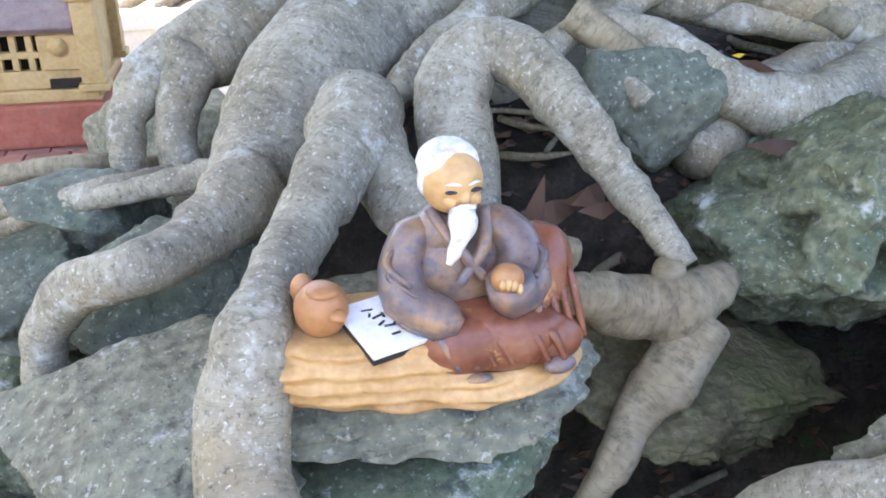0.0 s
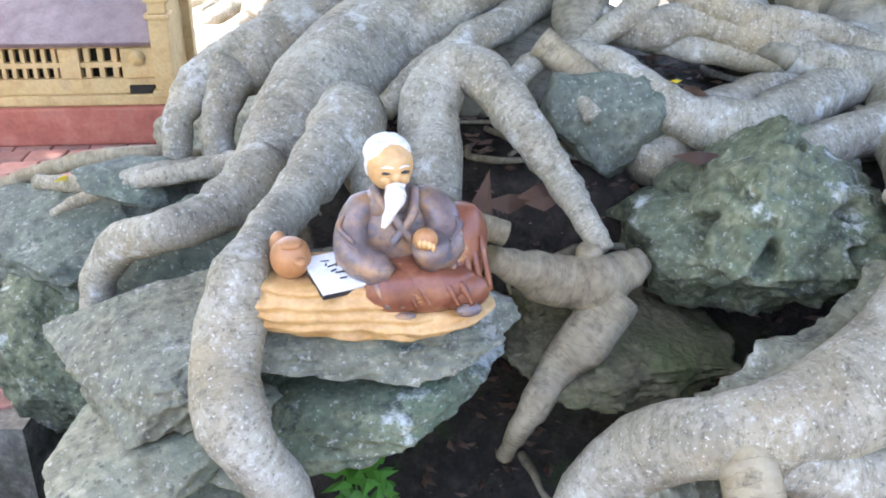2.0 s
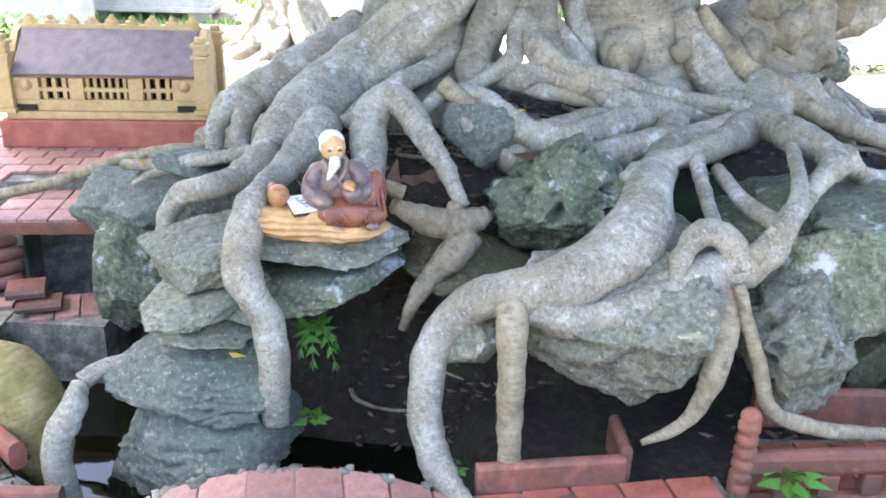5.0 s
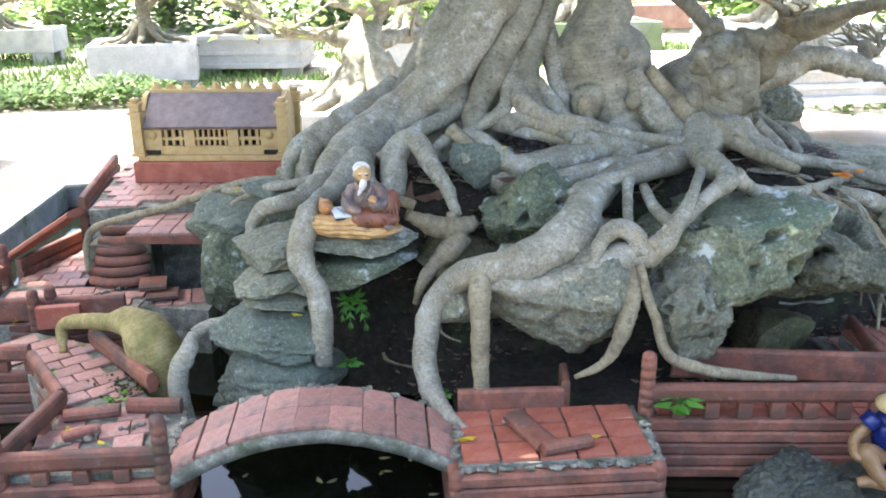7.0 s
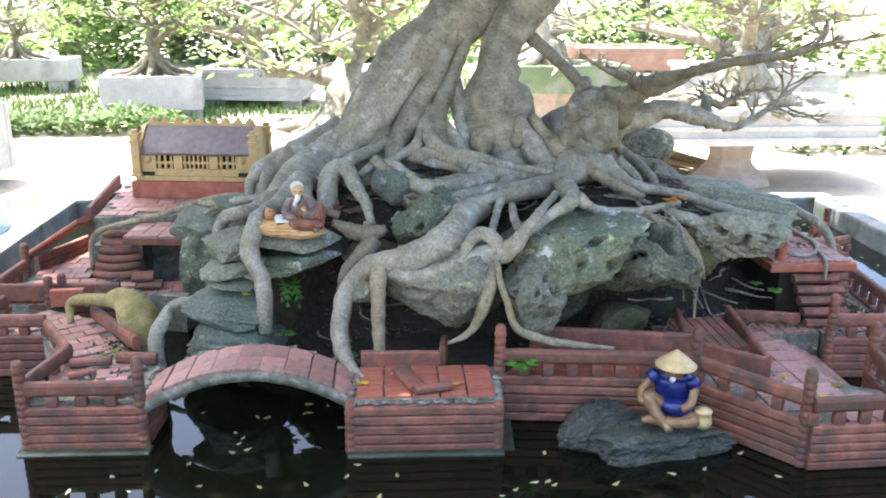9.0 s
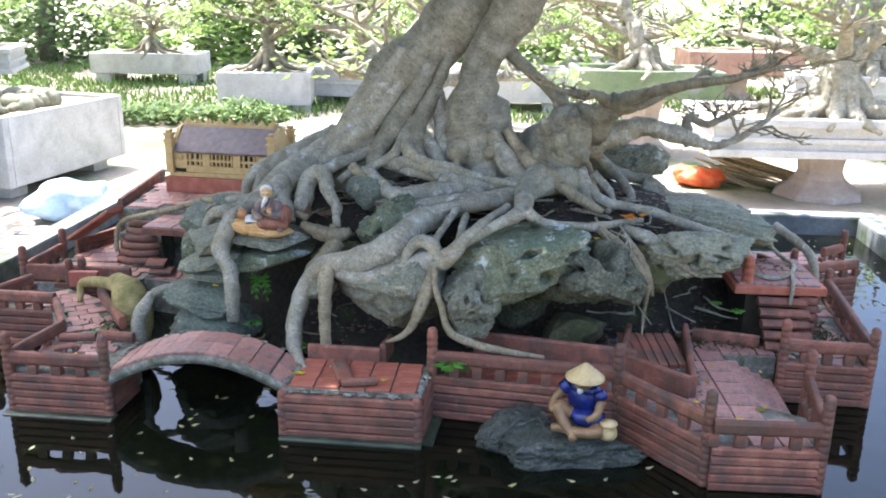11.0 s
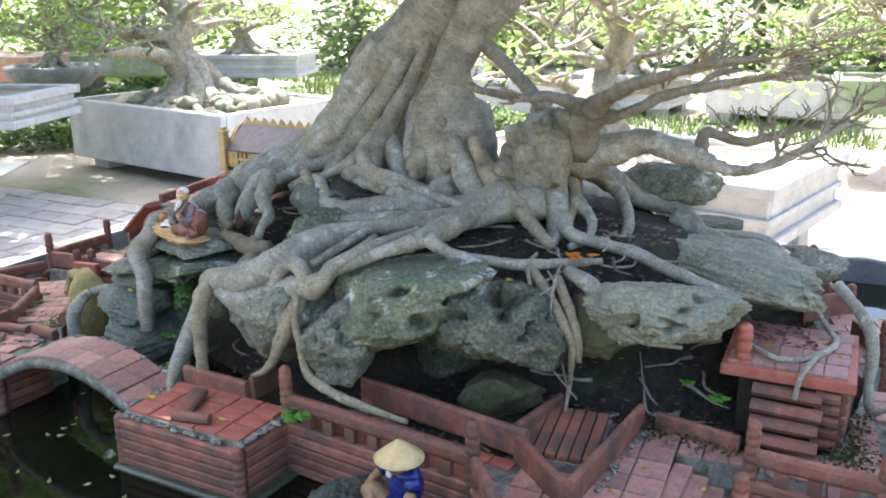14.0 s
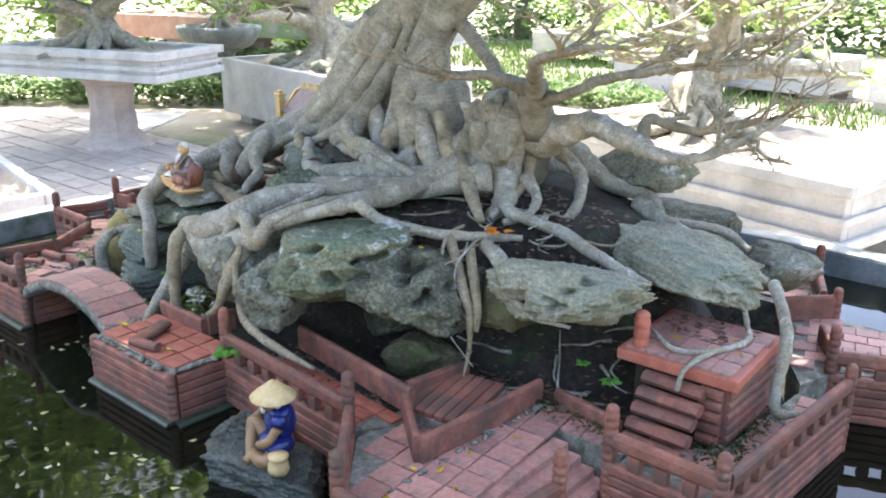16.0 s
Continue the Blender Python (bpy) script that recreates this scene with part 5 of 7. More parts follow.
def arch_z(x):
    t = (x - 0.035) / 0.235
    return 0.598 + 0.075 * (1 - t * t)


bm = bmesh.new()
N = 24
prev = None
for i in range(N + 1):
    x = -0.20 + 0.47 * i / N
    zt, zb = arch_z(x) - 0.006, arch_z(x) - 0.026 - 0.014 * abs(i / N - 0.5)
    row = [bm.verts.new((x, y + 0.0025 * noise.noise(Vector((x * 40, y * 9, z * 9))), z)) for y, z in ((0.028, zb), (0.028, zt), (0.165, zt), (0.165, zb))]
    if prev:
        for k in range(4):
            bm.faces.new((prev[k], row[k], row[(k + 1) % 4], prev[(k + 1) % 4]))
    else:
        bm.faces.new(row[::-1])
    prev = row
bm.faces.new(prev)
part("arch", bm, MORTAR, bridge, "grey mortar arch", True)
rd = random.Random(3)
for i in range(9):
    x = -0.172 + 0.0518 * i
    slope = math.degrees(math.atan2(arch_z(x + 0.01) - arch_z(x - 0.01), 0.02))
    for j in range(2):
        o = new("tile", tile_mesh(0.0525, 0.0655, TILE))
        o.parent = bridge
        o.matrix_basis = pose(x, 0.065 + j * 0.0665, arch_z(x) - 0.002, rd.gauss(0, 0.6), -slope, rd.gauss(0, 0.8))
deck([(-0.44, 0.045), (-0.20, 0.045), (-0.20, 0.23), (-0.28, 0.29), (-0.42, 0.24)], 0.604, "littered pink tiled corner landing", (0.05, 0.05), 10, seed=8, missing=0.12)
fence((-0.445, 0.035), (-0.197, 0.035), 0.487, 0.592, 0.65, posts=((0, 0.05), (1, 0.055)))
fence((-0.447, 0.05), (-0.415, 0.235), 0.487, 0.592, 0.65, posts=())
fence((-0.195, 0.052), (-0.19, 0.17), 0.487, 0.598, rail=False, posts=(), label="dark wet retaining wall under the bridge end")
loose_bar((-0.46, 0.024), (-0.18, 0.022), 0.478, 0.016, 0.04, "algae covered mortar footing at the waterline", WET)
loose_bar((-0.40, 0.20), (-0.31, 0.215), 0.608, 0.02, 0.024, "broken terracotta rail lying among leaf litter")
loose_bar((-0.30, 0.225), (-0.205, 0.215), 0.606, 0.028, 0.02, "terracotta kerb beside the bridge head")
loose_bar((-0.38, 0.13), (-0.33, 0.16), 0.608, 0.016, 0.02, "small broken piece of clay rail")
loose_bar((-0.275, 0.30), (-0.445, 0.515), 0.605, 0.038, 0.022, "diagonal brown terracotta rail beside the mossy bulb", None)
deck([(-0.42, 0.245), (-0.285, 0.30), (-0.445, 0.53), (-0.60, 0.61), (-0.76, 0.44), (-0.55, 0.42)], 0.600, "diagonal pink tiled walk with mossy joints", (0.055, 0.04), 35, seed=9)
fence((-0.42, 0.25), (-0.53, 0.415), 0.487, 0.592, 0.645, posts=())
fence((-0.535, 0.42), (-0.755, 0.425), 0.487, 0.60, 0.655, posts=((1, 0.05),))
fence((-0.75, 0.44), (-0.70, 0.58), 0.487, 0.60, 0.652, posts=())
fence((-0.60, 0.625), (-0.41, 0.66), 0.487, 0.60, 0.60, rail=False, posts=((0, 0.09),), label="brown terracotta wall of log courses")
tagged(box_part("clay_rail", (-0.545, 0.61, 0.632), (0.045, 0.010, 0.025), TERRA_RED, None, 0.003, 6), "short bright red clay panel", "rail", "loose miniature rails")
deck([(-0.76, 0.64), (-0.42, 0.68), (-0.40, 0.86), (-0.60, 0.86), (-0.76, 0.90)], 0.602, "shaded red tiled landing before the stair", (0.05, 0.045), 5, seed=10)
fence((-0.77, 0.66), (-0.42, 0.665), 0.487, 0.60, 0.655, posts=((0, 0.06), (0.55, 0.03)), holes=False)
fence((-0.775, 0.67), (-0.77, 0.90), 0.487, 0.60, 0.655, posts=((1, 0.05),))
stair = holder("rounded_stair", (0, 0, 0), "flight of rounded red clay steps to the temple terrace", "stairs")
for i in range(6):
    bm = bmesh.new()
    pts = [(-0.555 + 0.004 * i, 0.87 + 0.012 * i, 0, 0.012), (-0.51, 0.845 + 0.016 * i, 0, 0.0125), (-0.455, 0.85 + 0.016 * i, 0, 0.0125), (-0.42, 0.875 + 0.014 * i, 0, 0.012)]
    tube_into(bm, [(x, y, 0.615 + i * 0.0215, r) for x, y, z, r in pts], 10, 0.03, 0.01, 0, False)
    part("step", bm, TERRA, stair)
box_part("bed", (-0.49, 0.95, 0.64), (0.075, 0.05, 0.055), MORTAR, stair, 0.003)
loose_bar((-0.42, 0.79), (-0.36, 0.80), 0.62, 0.02, 0.07, "loose brown clay step", None)
loose_bar((-0.40, 0.765), (-0.33, 0.775), 0.605, 0.016, 0.06, "loose red clay step", None)
deck([(-0.42, 0.74), (-0.25, 0.70), (-0.22, 0.84), (-0.40, 0.84)], 0.600, "red plank patterned walk under the slab", (0.04, 0.09), 10, seed=11)
plat = holder("temple_slab", (-0.345, 0.95, 0.735), "thick pink tiled slab bridging a dark gap", "slab", turn=-4)
box_part("slab", (0, 0, -0.012), (0.105, 0.115, 0.011), TERRA, plat, 0.003)
for i in range(4):
    for j in range(4):
        o = new("tile", tile_mesh(0.049, 0.054, TILE))
        o.parent = plat
        o.matrix_basis = pose(-0.077 + i * 0.0515, -0.085 + j * 0.0565, 0.001 + 0.0006 * ((i + j) % 2))
deck([(-0.58, 0.98), (-0.10, 1.04), (-0.06, 1.52), (-0.62, 1.5)], 0.765, "raised pink tiled terrace under the temple", (0.055, 0.05), -3, seed=12, base=MORTAR)
fence((-0.60, 1.0), (-0.655, 1.50), 0.487, 0.76, 0.79, posts=(), holes=False, label="terracotta terrace wall with sloping coping")
loose_bar((-0.80, 1.05), (-0.60, 0.98), 0.62, 0.02, 0.09, "sloping red clay ramp slab", TERRA_RED, 0.13)
fence((-0.78, 1.0), (-0.66, 1.35), 0.487, 0.60, 0.63, posts=(), holes=False, label="low wall along the sloping ramp")
deck([(-0.78, 0.92), (-0.60, 0.92), (-0.62, 1.45), (-0.76, 1.3)], 0.58, "dim red tiled strip beside the ramp", (0.05, 0.05), 5, seed=13)

rd = random.Random(17)
bm = bmesh.new()


def crumbs(p0, p1, z, n, r=(0.003, 0.008)):
    for _ in range(n):
        t = rd.random()
        q = rd.uniform(*r)
        ball_into(bm, (p0[0] + (p1[0] - p0[0]) * t + rd.gauss(0, 0.003), p0[1] + (p1[1] - p0[1]) * t + rd.gauss(0, 0.003), z + q * 0.2), (q * rd.uniform(0.8, 2), q, q * 0.6), 0, 1, (0, 0, rd.uniform(0, 180)), 0.4, 90)


crumbs((0.578, 0.0), (0.588, 0.14), 0.606, 50)
crumbs((0.262, -0.002), (0.575, -0.002), 0.603, 50)
crumbs((0.35, 0.12), (0.41, 0.02), 0.618, 24)
crumbs((0.26, 0.02), (0.27, 0.16), 0.612, 20)
for k in range(10):
    x = -0.19 + 0.046 * k
    crumbs((x, 0.163), (x + 0.04, 0.163), arch_z(x + 0.02) - 0.002, 7)
crumbs((-0.20, 0.04), (-0.195, 0.2), 0.606, 16)
crumbs((-0.43, 0.1), (-0.22, 0.2), 0.608, 30)
crumbs((1.47, -0.08), (1.49, 0.14), 0.594, 20)
crumbs((1.24, 0.0), (1.27, 0.44), 0.594, 30)
crumbs((1.52, 0.36), (1.70, 0.6), 0.597, 24)
crumbs((-0.72, 0.7), (-0.45, 0.84), 0.606, 20)
tagged(part("mortar_crumbs", bm, MORTAR), "broken grey mortar crumbs along deck edges", "rubble", "", "stuff")

# ---- temple ----
temple = holder("miniature_temple", (-0.30, 1.32, 0.766), "ochre ceramic miniature temple with mauve roof on a red plinth", "temple", turn=-5)
W, D = 0.205, 0.105
box_part("plinth", (0, 0, 0.030), (W + 0.012, D + 0.012, 0.029), TERRA_RED, temple, 0.004, label="flat red plinth")
box_part("footing", (0, 0, 0.067), (W, D, 0.008), OCHRE, temple, 0.003)
# solid core, its near-black colour stands for the unlit room behind the windows
box_part("core", (0, 0.008, 0.118), (W - 0.022, D - 0.03, 0.043), RECESS_SHADE, temple, 0.001, label="solid core painted near-black as interior shade")
box_part("sill_wall", (0, -D + 0.018, 0.087), (W - 0.02, 0.008, 0.012), OCHRE, temple, 0.002)
box_part("lintel", (0, -D + 0.018, 0.153), (W - 0.02, 0.008, 0.009), OCHRE, temple, 0.002)
for x0, x1 in ((-0.185, -0.135), (-0.075, -0.045), (0.045, 0.075), (0.135, 0.185)):
    box_part("pier", ((x0 + x1) / 2, -D + 0.017, 0.1215), ((x1 - x0) / 2, 0.010, 0.0225), OCHRE, temple, 0.002)
for xc, n, w in ((-0.105, 3, 0.03), (0.0, 6, 0.045), (0.105, 3, 0.03)):
    win = holder("window", (xc, -D + 0.016, 0.1215), "barred ochre window", "")
    win.parent = temple
    for i in range(n):
        box_part("bar", (-w + (2 * w) * (i + 0.5) / n, 0, 0), (w / n * 0.42, 0.005, 0.022), OCHRE, win, 0.001)
    box_part("crossbar", (0, -0.001, -0.002), (w, 0.0065, 0.004), OCHRE, win, 0.001)
for sx in (-1, 1):
    box_part("end_wall", (sx * (W - 0.014), 0.004, 0.12), (0.008, D - 0.02, 0.046), OCHRE, temple, 0.002)
    for sy in (-1, 1):
        bm = bmesh.new()
        for z0, z1, r in ((0.073, 0.083, 0.019), (0.083, 0.188, 0.0145), (0.188, 0.196, 0.019), (0.196, 0.212, 0.0135), (0.212, 0.22, 0.018), (0.22, 0.232, 0.010)):
            box(bm, (0, 0, (z0 + z1) / 2), (r, r, (z1 - z0) / 2), 0.002)
        o = part("corner_pillar", bm, OCHRE, temple, "", False)
        o.matrix_basis = pose(sx * (W - 0.006), sy * (D - 0.008), 0)
    bm = bmesh.new()
    slab_poly(bm, [(-D + 0.015, 0.16), (D - 0.015, 0.16), (0.03, 0.228), (0, 0.238), (-0.03, 0.228)], -0.007, 0.007)
    o = part("gable", bm, OCHRE, temple, "", False)
    o.matrix_basis = Matrix.Translation((sx * (W - 0.012), 0, 0)) @ Euler((radians(90), 0, radians(90))).to_matrix().to_4x4()
for sy in (-1, 1):
    bm = bmesh.new()
    box(bm, (0, 0, 0), (W - 0.022, 0.062, 0.005), 0.002)
    o = part("roof", bm, ROOFMAT, temple, "mauve tiled roof slope", False)
    o.matrix_basis = pose(0, sy * 0.056, 0.19, sy * -40, 0, 0)
bm = bmesh.new()
box(bm, (0, 0, 0.232), (W - 0.02, 0.008, 0.010), 0.002)
for i in range(9):
    x = -0.168 + i * 0.042
    s = 1.0 if i % 2 == 0 else 0.7
    ball_into(bm, (x, 0, 0.244), (0.016, 0.007, 0.013 * s), 0, 2)
    ball_into(bm, (x, 0, 0.255 * (0.985 + 0.015 * s)), (0.007, 0.006, 0.007), 0, 2)
part("ridge_crest", bm, OCHRE, temple, "scalloped ridge crest")
for x in (-0.16, 0.16):
    bm = bmesh.new()
    bmesh.ops.create_cone(bm, cap_ends=True, segments=16, radius1=0.012, radius2=0.012, depth=0.006)
    o = part("roundel", bm, OCHRE, temple)
    o.matrix_basis = pose(x, -D + 0.006, 0.13, 90)
    # proud panel painted near-black as a shaded recess
    box_part("base_panel", (x * 1.02, -D + 0.008, 0.082), (0.02, 0.004, 0.006), RECESS_SHADE, temple, 0.001)

# ---- figurines: one mesh each ----


def figurine(name, at, turn, mats, build, label, size=(1, 1, 1)):
    bm = bmesh.new()
    build(bm)
    ob = part(name, bm, mats)
    ob.matrix_basis = pose(*at, 0, 0, turn) @ Matrix.Diagonal((*size, 1))
    return tagged(ob, label, "figurine")


def scholar(bm):
    O, S, R, RED, P, WH, INKI, HR = range(8)
    # layered ledge
    g = bmesh.ops.create_icosphere(bm, subdivisions=5, radius=1)
    for v in g["verts"]:
        p = v.co.copy()
        s = 1.0 if p.z > 0 else (0.80 + 0.2 * (1 + p.z))
        e = 2.6
        r = (abs(p.x) ** e + abs(p.y) ** e) ** (1 / e) or 1
        k = math.sqrt(p.x * p.x + p.y * p.y) / r
        x, y = p.x * k * 0.085 * s - 0.004, p.y * k * 0.036 * s
        top = 0.046 if x < -0.005 else 0.046 - 0.022 * min(1, (x + 0.005) / 0.03)
        z = top / 2 + max(-1, min(1, p.z * 1.7)) * top / 2
        lay = math.sin(z * 620 + 3 * noise.noise(Vector((x * 45, y * 45, 1)))) * 0.0024 + 0.005 * noise.noise(Vector((x * 60, y * 60, z * 170)))
        if abs(p.z) < 0.62:
            q = Vector((x, y, 0)).normalized()
            x, y = x + q.x * lay, y + q.y * lay
        y -= 0.004 * math.sin(x * 40)
        v.co = Vector((x, y, z + 0.001 * noise.noise(Vector((x * 80, y * 80, 5)))))
    for f in {f for v in g["verts"] for f in v.link_faces}:
        f.material_index = O
    # robe: torso, sleeves, skirt
    ball_into(bm, (0.017, 0.010, 0.070), (0.028, 0.023, 0.036), R, 4, (0, 0, 0), 0.06, 60)
    ball_into(bm, (0.016, 0.009, 0.094), (0.022, 0.017, 0.019), R, 3, (0, 0, 0), 0.05, 60)
    tube_into(bm, [(0.006, 0.010, 0.098, 0.008), (-0.004, 0.006, 0.095, 0.0105), (-0.011, 0.0, 0.082, 0.0115), (-0.011, -0.013, 0.066, 0.0125), (0.004, -0.024, 0.058, 0.0115), (0.012, -0.028, 0.054, 0.006)], 14, 0.1, 0.003, R)
    tube_into(bm, [(0.026, 0.010, 0.098, 0.009), (0.040, 0.008, 0.096, 0.0115), (0.048, 0.002, 0.085, 0.0135), (0.047, -0.012, 0.070, 0.015), (0.040, -0.022, 0.068, 0.0135), (0.036, -0.027, 0.080, 0.012)], 14, 0.1, 0.003, R)
    tube_into(bm, [(0.042, -0.012, 0.060, 0.012), (0.046, -0.018, 0.048, 0.010), (0.046, -0.02, 0.042, 0.004)], 12, 0.1, 0.003, R)
    ball_into(bm, (0.058, 0.006, 0.056), (0.021, 0.024, 0.040), RED, 4, (0, 10, 0), 0.06, 70)
    ball_into(bm, (0.030, -0.014, 0.040), (0.042, 0.022, 0.022), RED, 4, (0, 0, -8), 0.08, 60)
    ball_into(bm, (0.016, -0.024, 0.040), (0.022, 0.014, 0.018), RED, 3, (0, 0, 0), 0.06, 60)
    ball_into(bm, (0.058, -0.020, 0.036), (0.02, 0.014, 0.016), RED, 3)
    for k in range(5):
        x = 0.048 + k * 0.006
        tube_into(bm, [(x, -0.006 - k * 0.001, 0.075, 0.0015), (x + 0.003, -0.018, 0.055, 0.0025), (x + 0.006, -0.022, 0.036, 0.002)], 6, 0.1, 0.004, RED, False)
    # collar folds
    tube_into(bm, [(0.003, 0.002, 0.112, 0.003), (0.012, -0.013, 0.098, 0.0035), (0.026, -0.018, 0.078, 0.003)], 8, 0.05, 0.003, R, False)
    tube_into(bm, [(0.030, 0.0, 0.112, 0.003), (0.027, -0.013, 0.095, 0.0035), (0.014, -0.019, 0.076, 0.003)], 8, 0.05, 0.003, R, False)
    # folds of the sleeves and lap
    for k in range(6):
        z = 0.092 - k * 0.006
        tube_into(bm, [(-0.016 + 0.001 * k, -0.004 - k * 0.002, z, 0.0012), (-0.020 + 0.001 * k, -0.010 - k * 0.002, z - 0.006, 0.0022), (-0.010 + 0.002 * k, -0.022 - k * 0.0015, z - 0.013, 0.0014)], 6, 0.1, 0.003, R, False)
        tube_into(bm, [(0.052, -0.004 - k * 0.002, z, 0.0012), (0.058 - 0.001 * k, -0.012 - k * 0.002, z - 0.006, 0.0022), (0.050 - 0.002 * k, -0.026, z - 0.012, 0.0014)], 6, 0.1, 0.003, R, False)
    for k in range(7):
        x = 0.0 + k * 0.009
        tube_into(bm, [(x, -0.024, 0.056 - 0.001 * k, 0.0012), (x + 0.004, -0.033, 0.046, 0.0026), (x + 0.010, -0.036, 0.032, 0.0016)], 6, 0.1, 0.003, RED if k > 1 else R, False)
    # head, turned to its left
    first = len(bm.verts)
    ball_into(bm, (0.014, 0.003, 0.130), (0.0165, 0.0165, 0.0205), S, 4)
    ball_into(bm, (0.015, -0.012, 0.1265), (0.0036, 0.004, 0.0045), S, 2)
    for sx in (-1, 1):
        ball_into(bm, (0.014 + sx * 0.0145, 0.006, 0.127), (0.0025, 0.004, 0.006), S, 2)
        ball_into(bm, (0.015 + sx * 0.006, -0.0117, 0.1305), (0.0042, 0.0018, 0.0015), INKI, 2)
        tube_into(bm, [(0.015 + sx * 0.002, -0.0136, 0.1350, 0.0007), (0.015 + sx * 0.006, -0.0128, 0.1362, 0.0010), (0.015 + sx * 0.010, -0.0095, 0.134, 0.0006)], 6, 0, 0.002, HR, False)
        ball_into(bm, (0.015 + sx * 0.006, -0.0095, 0.1235), (0.005, 0.004, 0.005), S, 2)
    ball_into(bm, (0.0128, 0.0075, 0.1405), (0.0168, 0.0150, 0.0130), HR, 4, (28, 0, 0), 0.06, 120)
    ball_into(bm, (0.0, 0.006, 0.130), (0.0035, 0.007, 0.010), HR, 2)
    tube_into(bm, [(0.009, -0.0128, 0.1195, 0.0015), (0.015, -0.0145, 0.1212, 0.0024), (0.021, -0.0128, 0.1195, 0.0015)], 8, 0, 0.002, HR, False)
    bm.verts.ensure_lookup_table()
    hm = Matrix.Translation((0.014, 0.003, 0.119)) @ Euler((radians(6), 0, radians(9))).to_matrix().to_4x4() @ Matrix.Scale(0.92, 4) @ Matrix.Translation((-0.014, -0.003, -0.12))
    bmesh.ops.transform(bm, matrix=hm, verts=bm.verts[first:])
    # beard
    tube_into(bm, [(0.0165, -0.0110, 0.1165, 0.0056), (0.0155, -0.0150, 0.109, 0.0060), (0.0125, -0.0182, 0.099, 0.0050), (0.0085, -0.0200, 0.089, 0.0018)], 14, 0.3, 0.002, HR)
    # hand with cup
    ball_into(bm, (0.034, -0.031, 0.084), (0.008, 0.007, 0.0085), FIG_POT_I, 3)
    for k in range(4):
        ball_into(bm, (0.030 + k * 0.0028, -0.0375, 0.084 - 0.0004 * k * k), (0.0018, 0.002, 0.0034), S, 2)
    # gourd pot
    ball_into(bm, (-0.0520, -0.004, 0.060), (0.0135, 0.0135, 0.0165), P, 4, (0, 0, 0), 0.03, 60)
    ball_into(bm, (-0.0510, -0.008, 0.0735), (0.008, 0.008, 0.004), P, 3)
    ball_into(bm, (-0.0450, -0.016, 0.062), (0.0045, 0.005, 0.004), P, 2)
    ball_into(bm, (-0.0600, 0.008, 0.066), (0.006, 0.006, 0.010), P, 3)
    # open book with strokes of ink
    box(bm, (-0.0245, -0.0145, 0.0475), (0.0140, 0.0180, 0.0028), 0.0008, 22, INKI, (14, 0))
    box(bm, (-0.0240, -0.0142, 0.0520), (0.0152, 0.0198, 0.0018), 0.0006, 22, WH, (14, 0))
    for x, y, a, w in ((-0.022, -0.003, 10, 0.0030), (-0.021, -0.006, 80, 0.0026), (-0.0175, -0.008, 35, 0.0030), (-0.0145, -0.007, 100, 0.0024), (-0.012, -0.015, 10, 0.0030), (-0.0095, -0.013, 70, 0.0024), (-0.016, -0.013, 50, 0.0024), (-0.010, -0.021, 20, 0.0024)):
        box(bm, (x - 0.008, y - 0.002, 0.0542 + (y + 0.012) * 0.245), (w, 0.0006, 0.0003), 0, a, INKI, (14, 0))
    # dark pebble
    ball_into(bm, (0.062, -0.034, 0.027), (0.009, 0.005, 0.0055), R, 3, (0, 0, 10))
    ball_into(bm, (0.020, -0.034, 0.024), (0.008, 0.004, 0.003), R, 2)


FIG_POT_I = 4
figurine("scholar_statuette", (0.1055, 0.378, 0.872), -5, [FIG_OCHRE, FIG_SKIN, FIG_ROBE, FIG_RED, FIG_POT, FIG_WHITE, INK, FIG_HAIR], scholar, "glazed clay bearded scholar with book on an ochre ledge", (1.03, 1.0, 0.9))


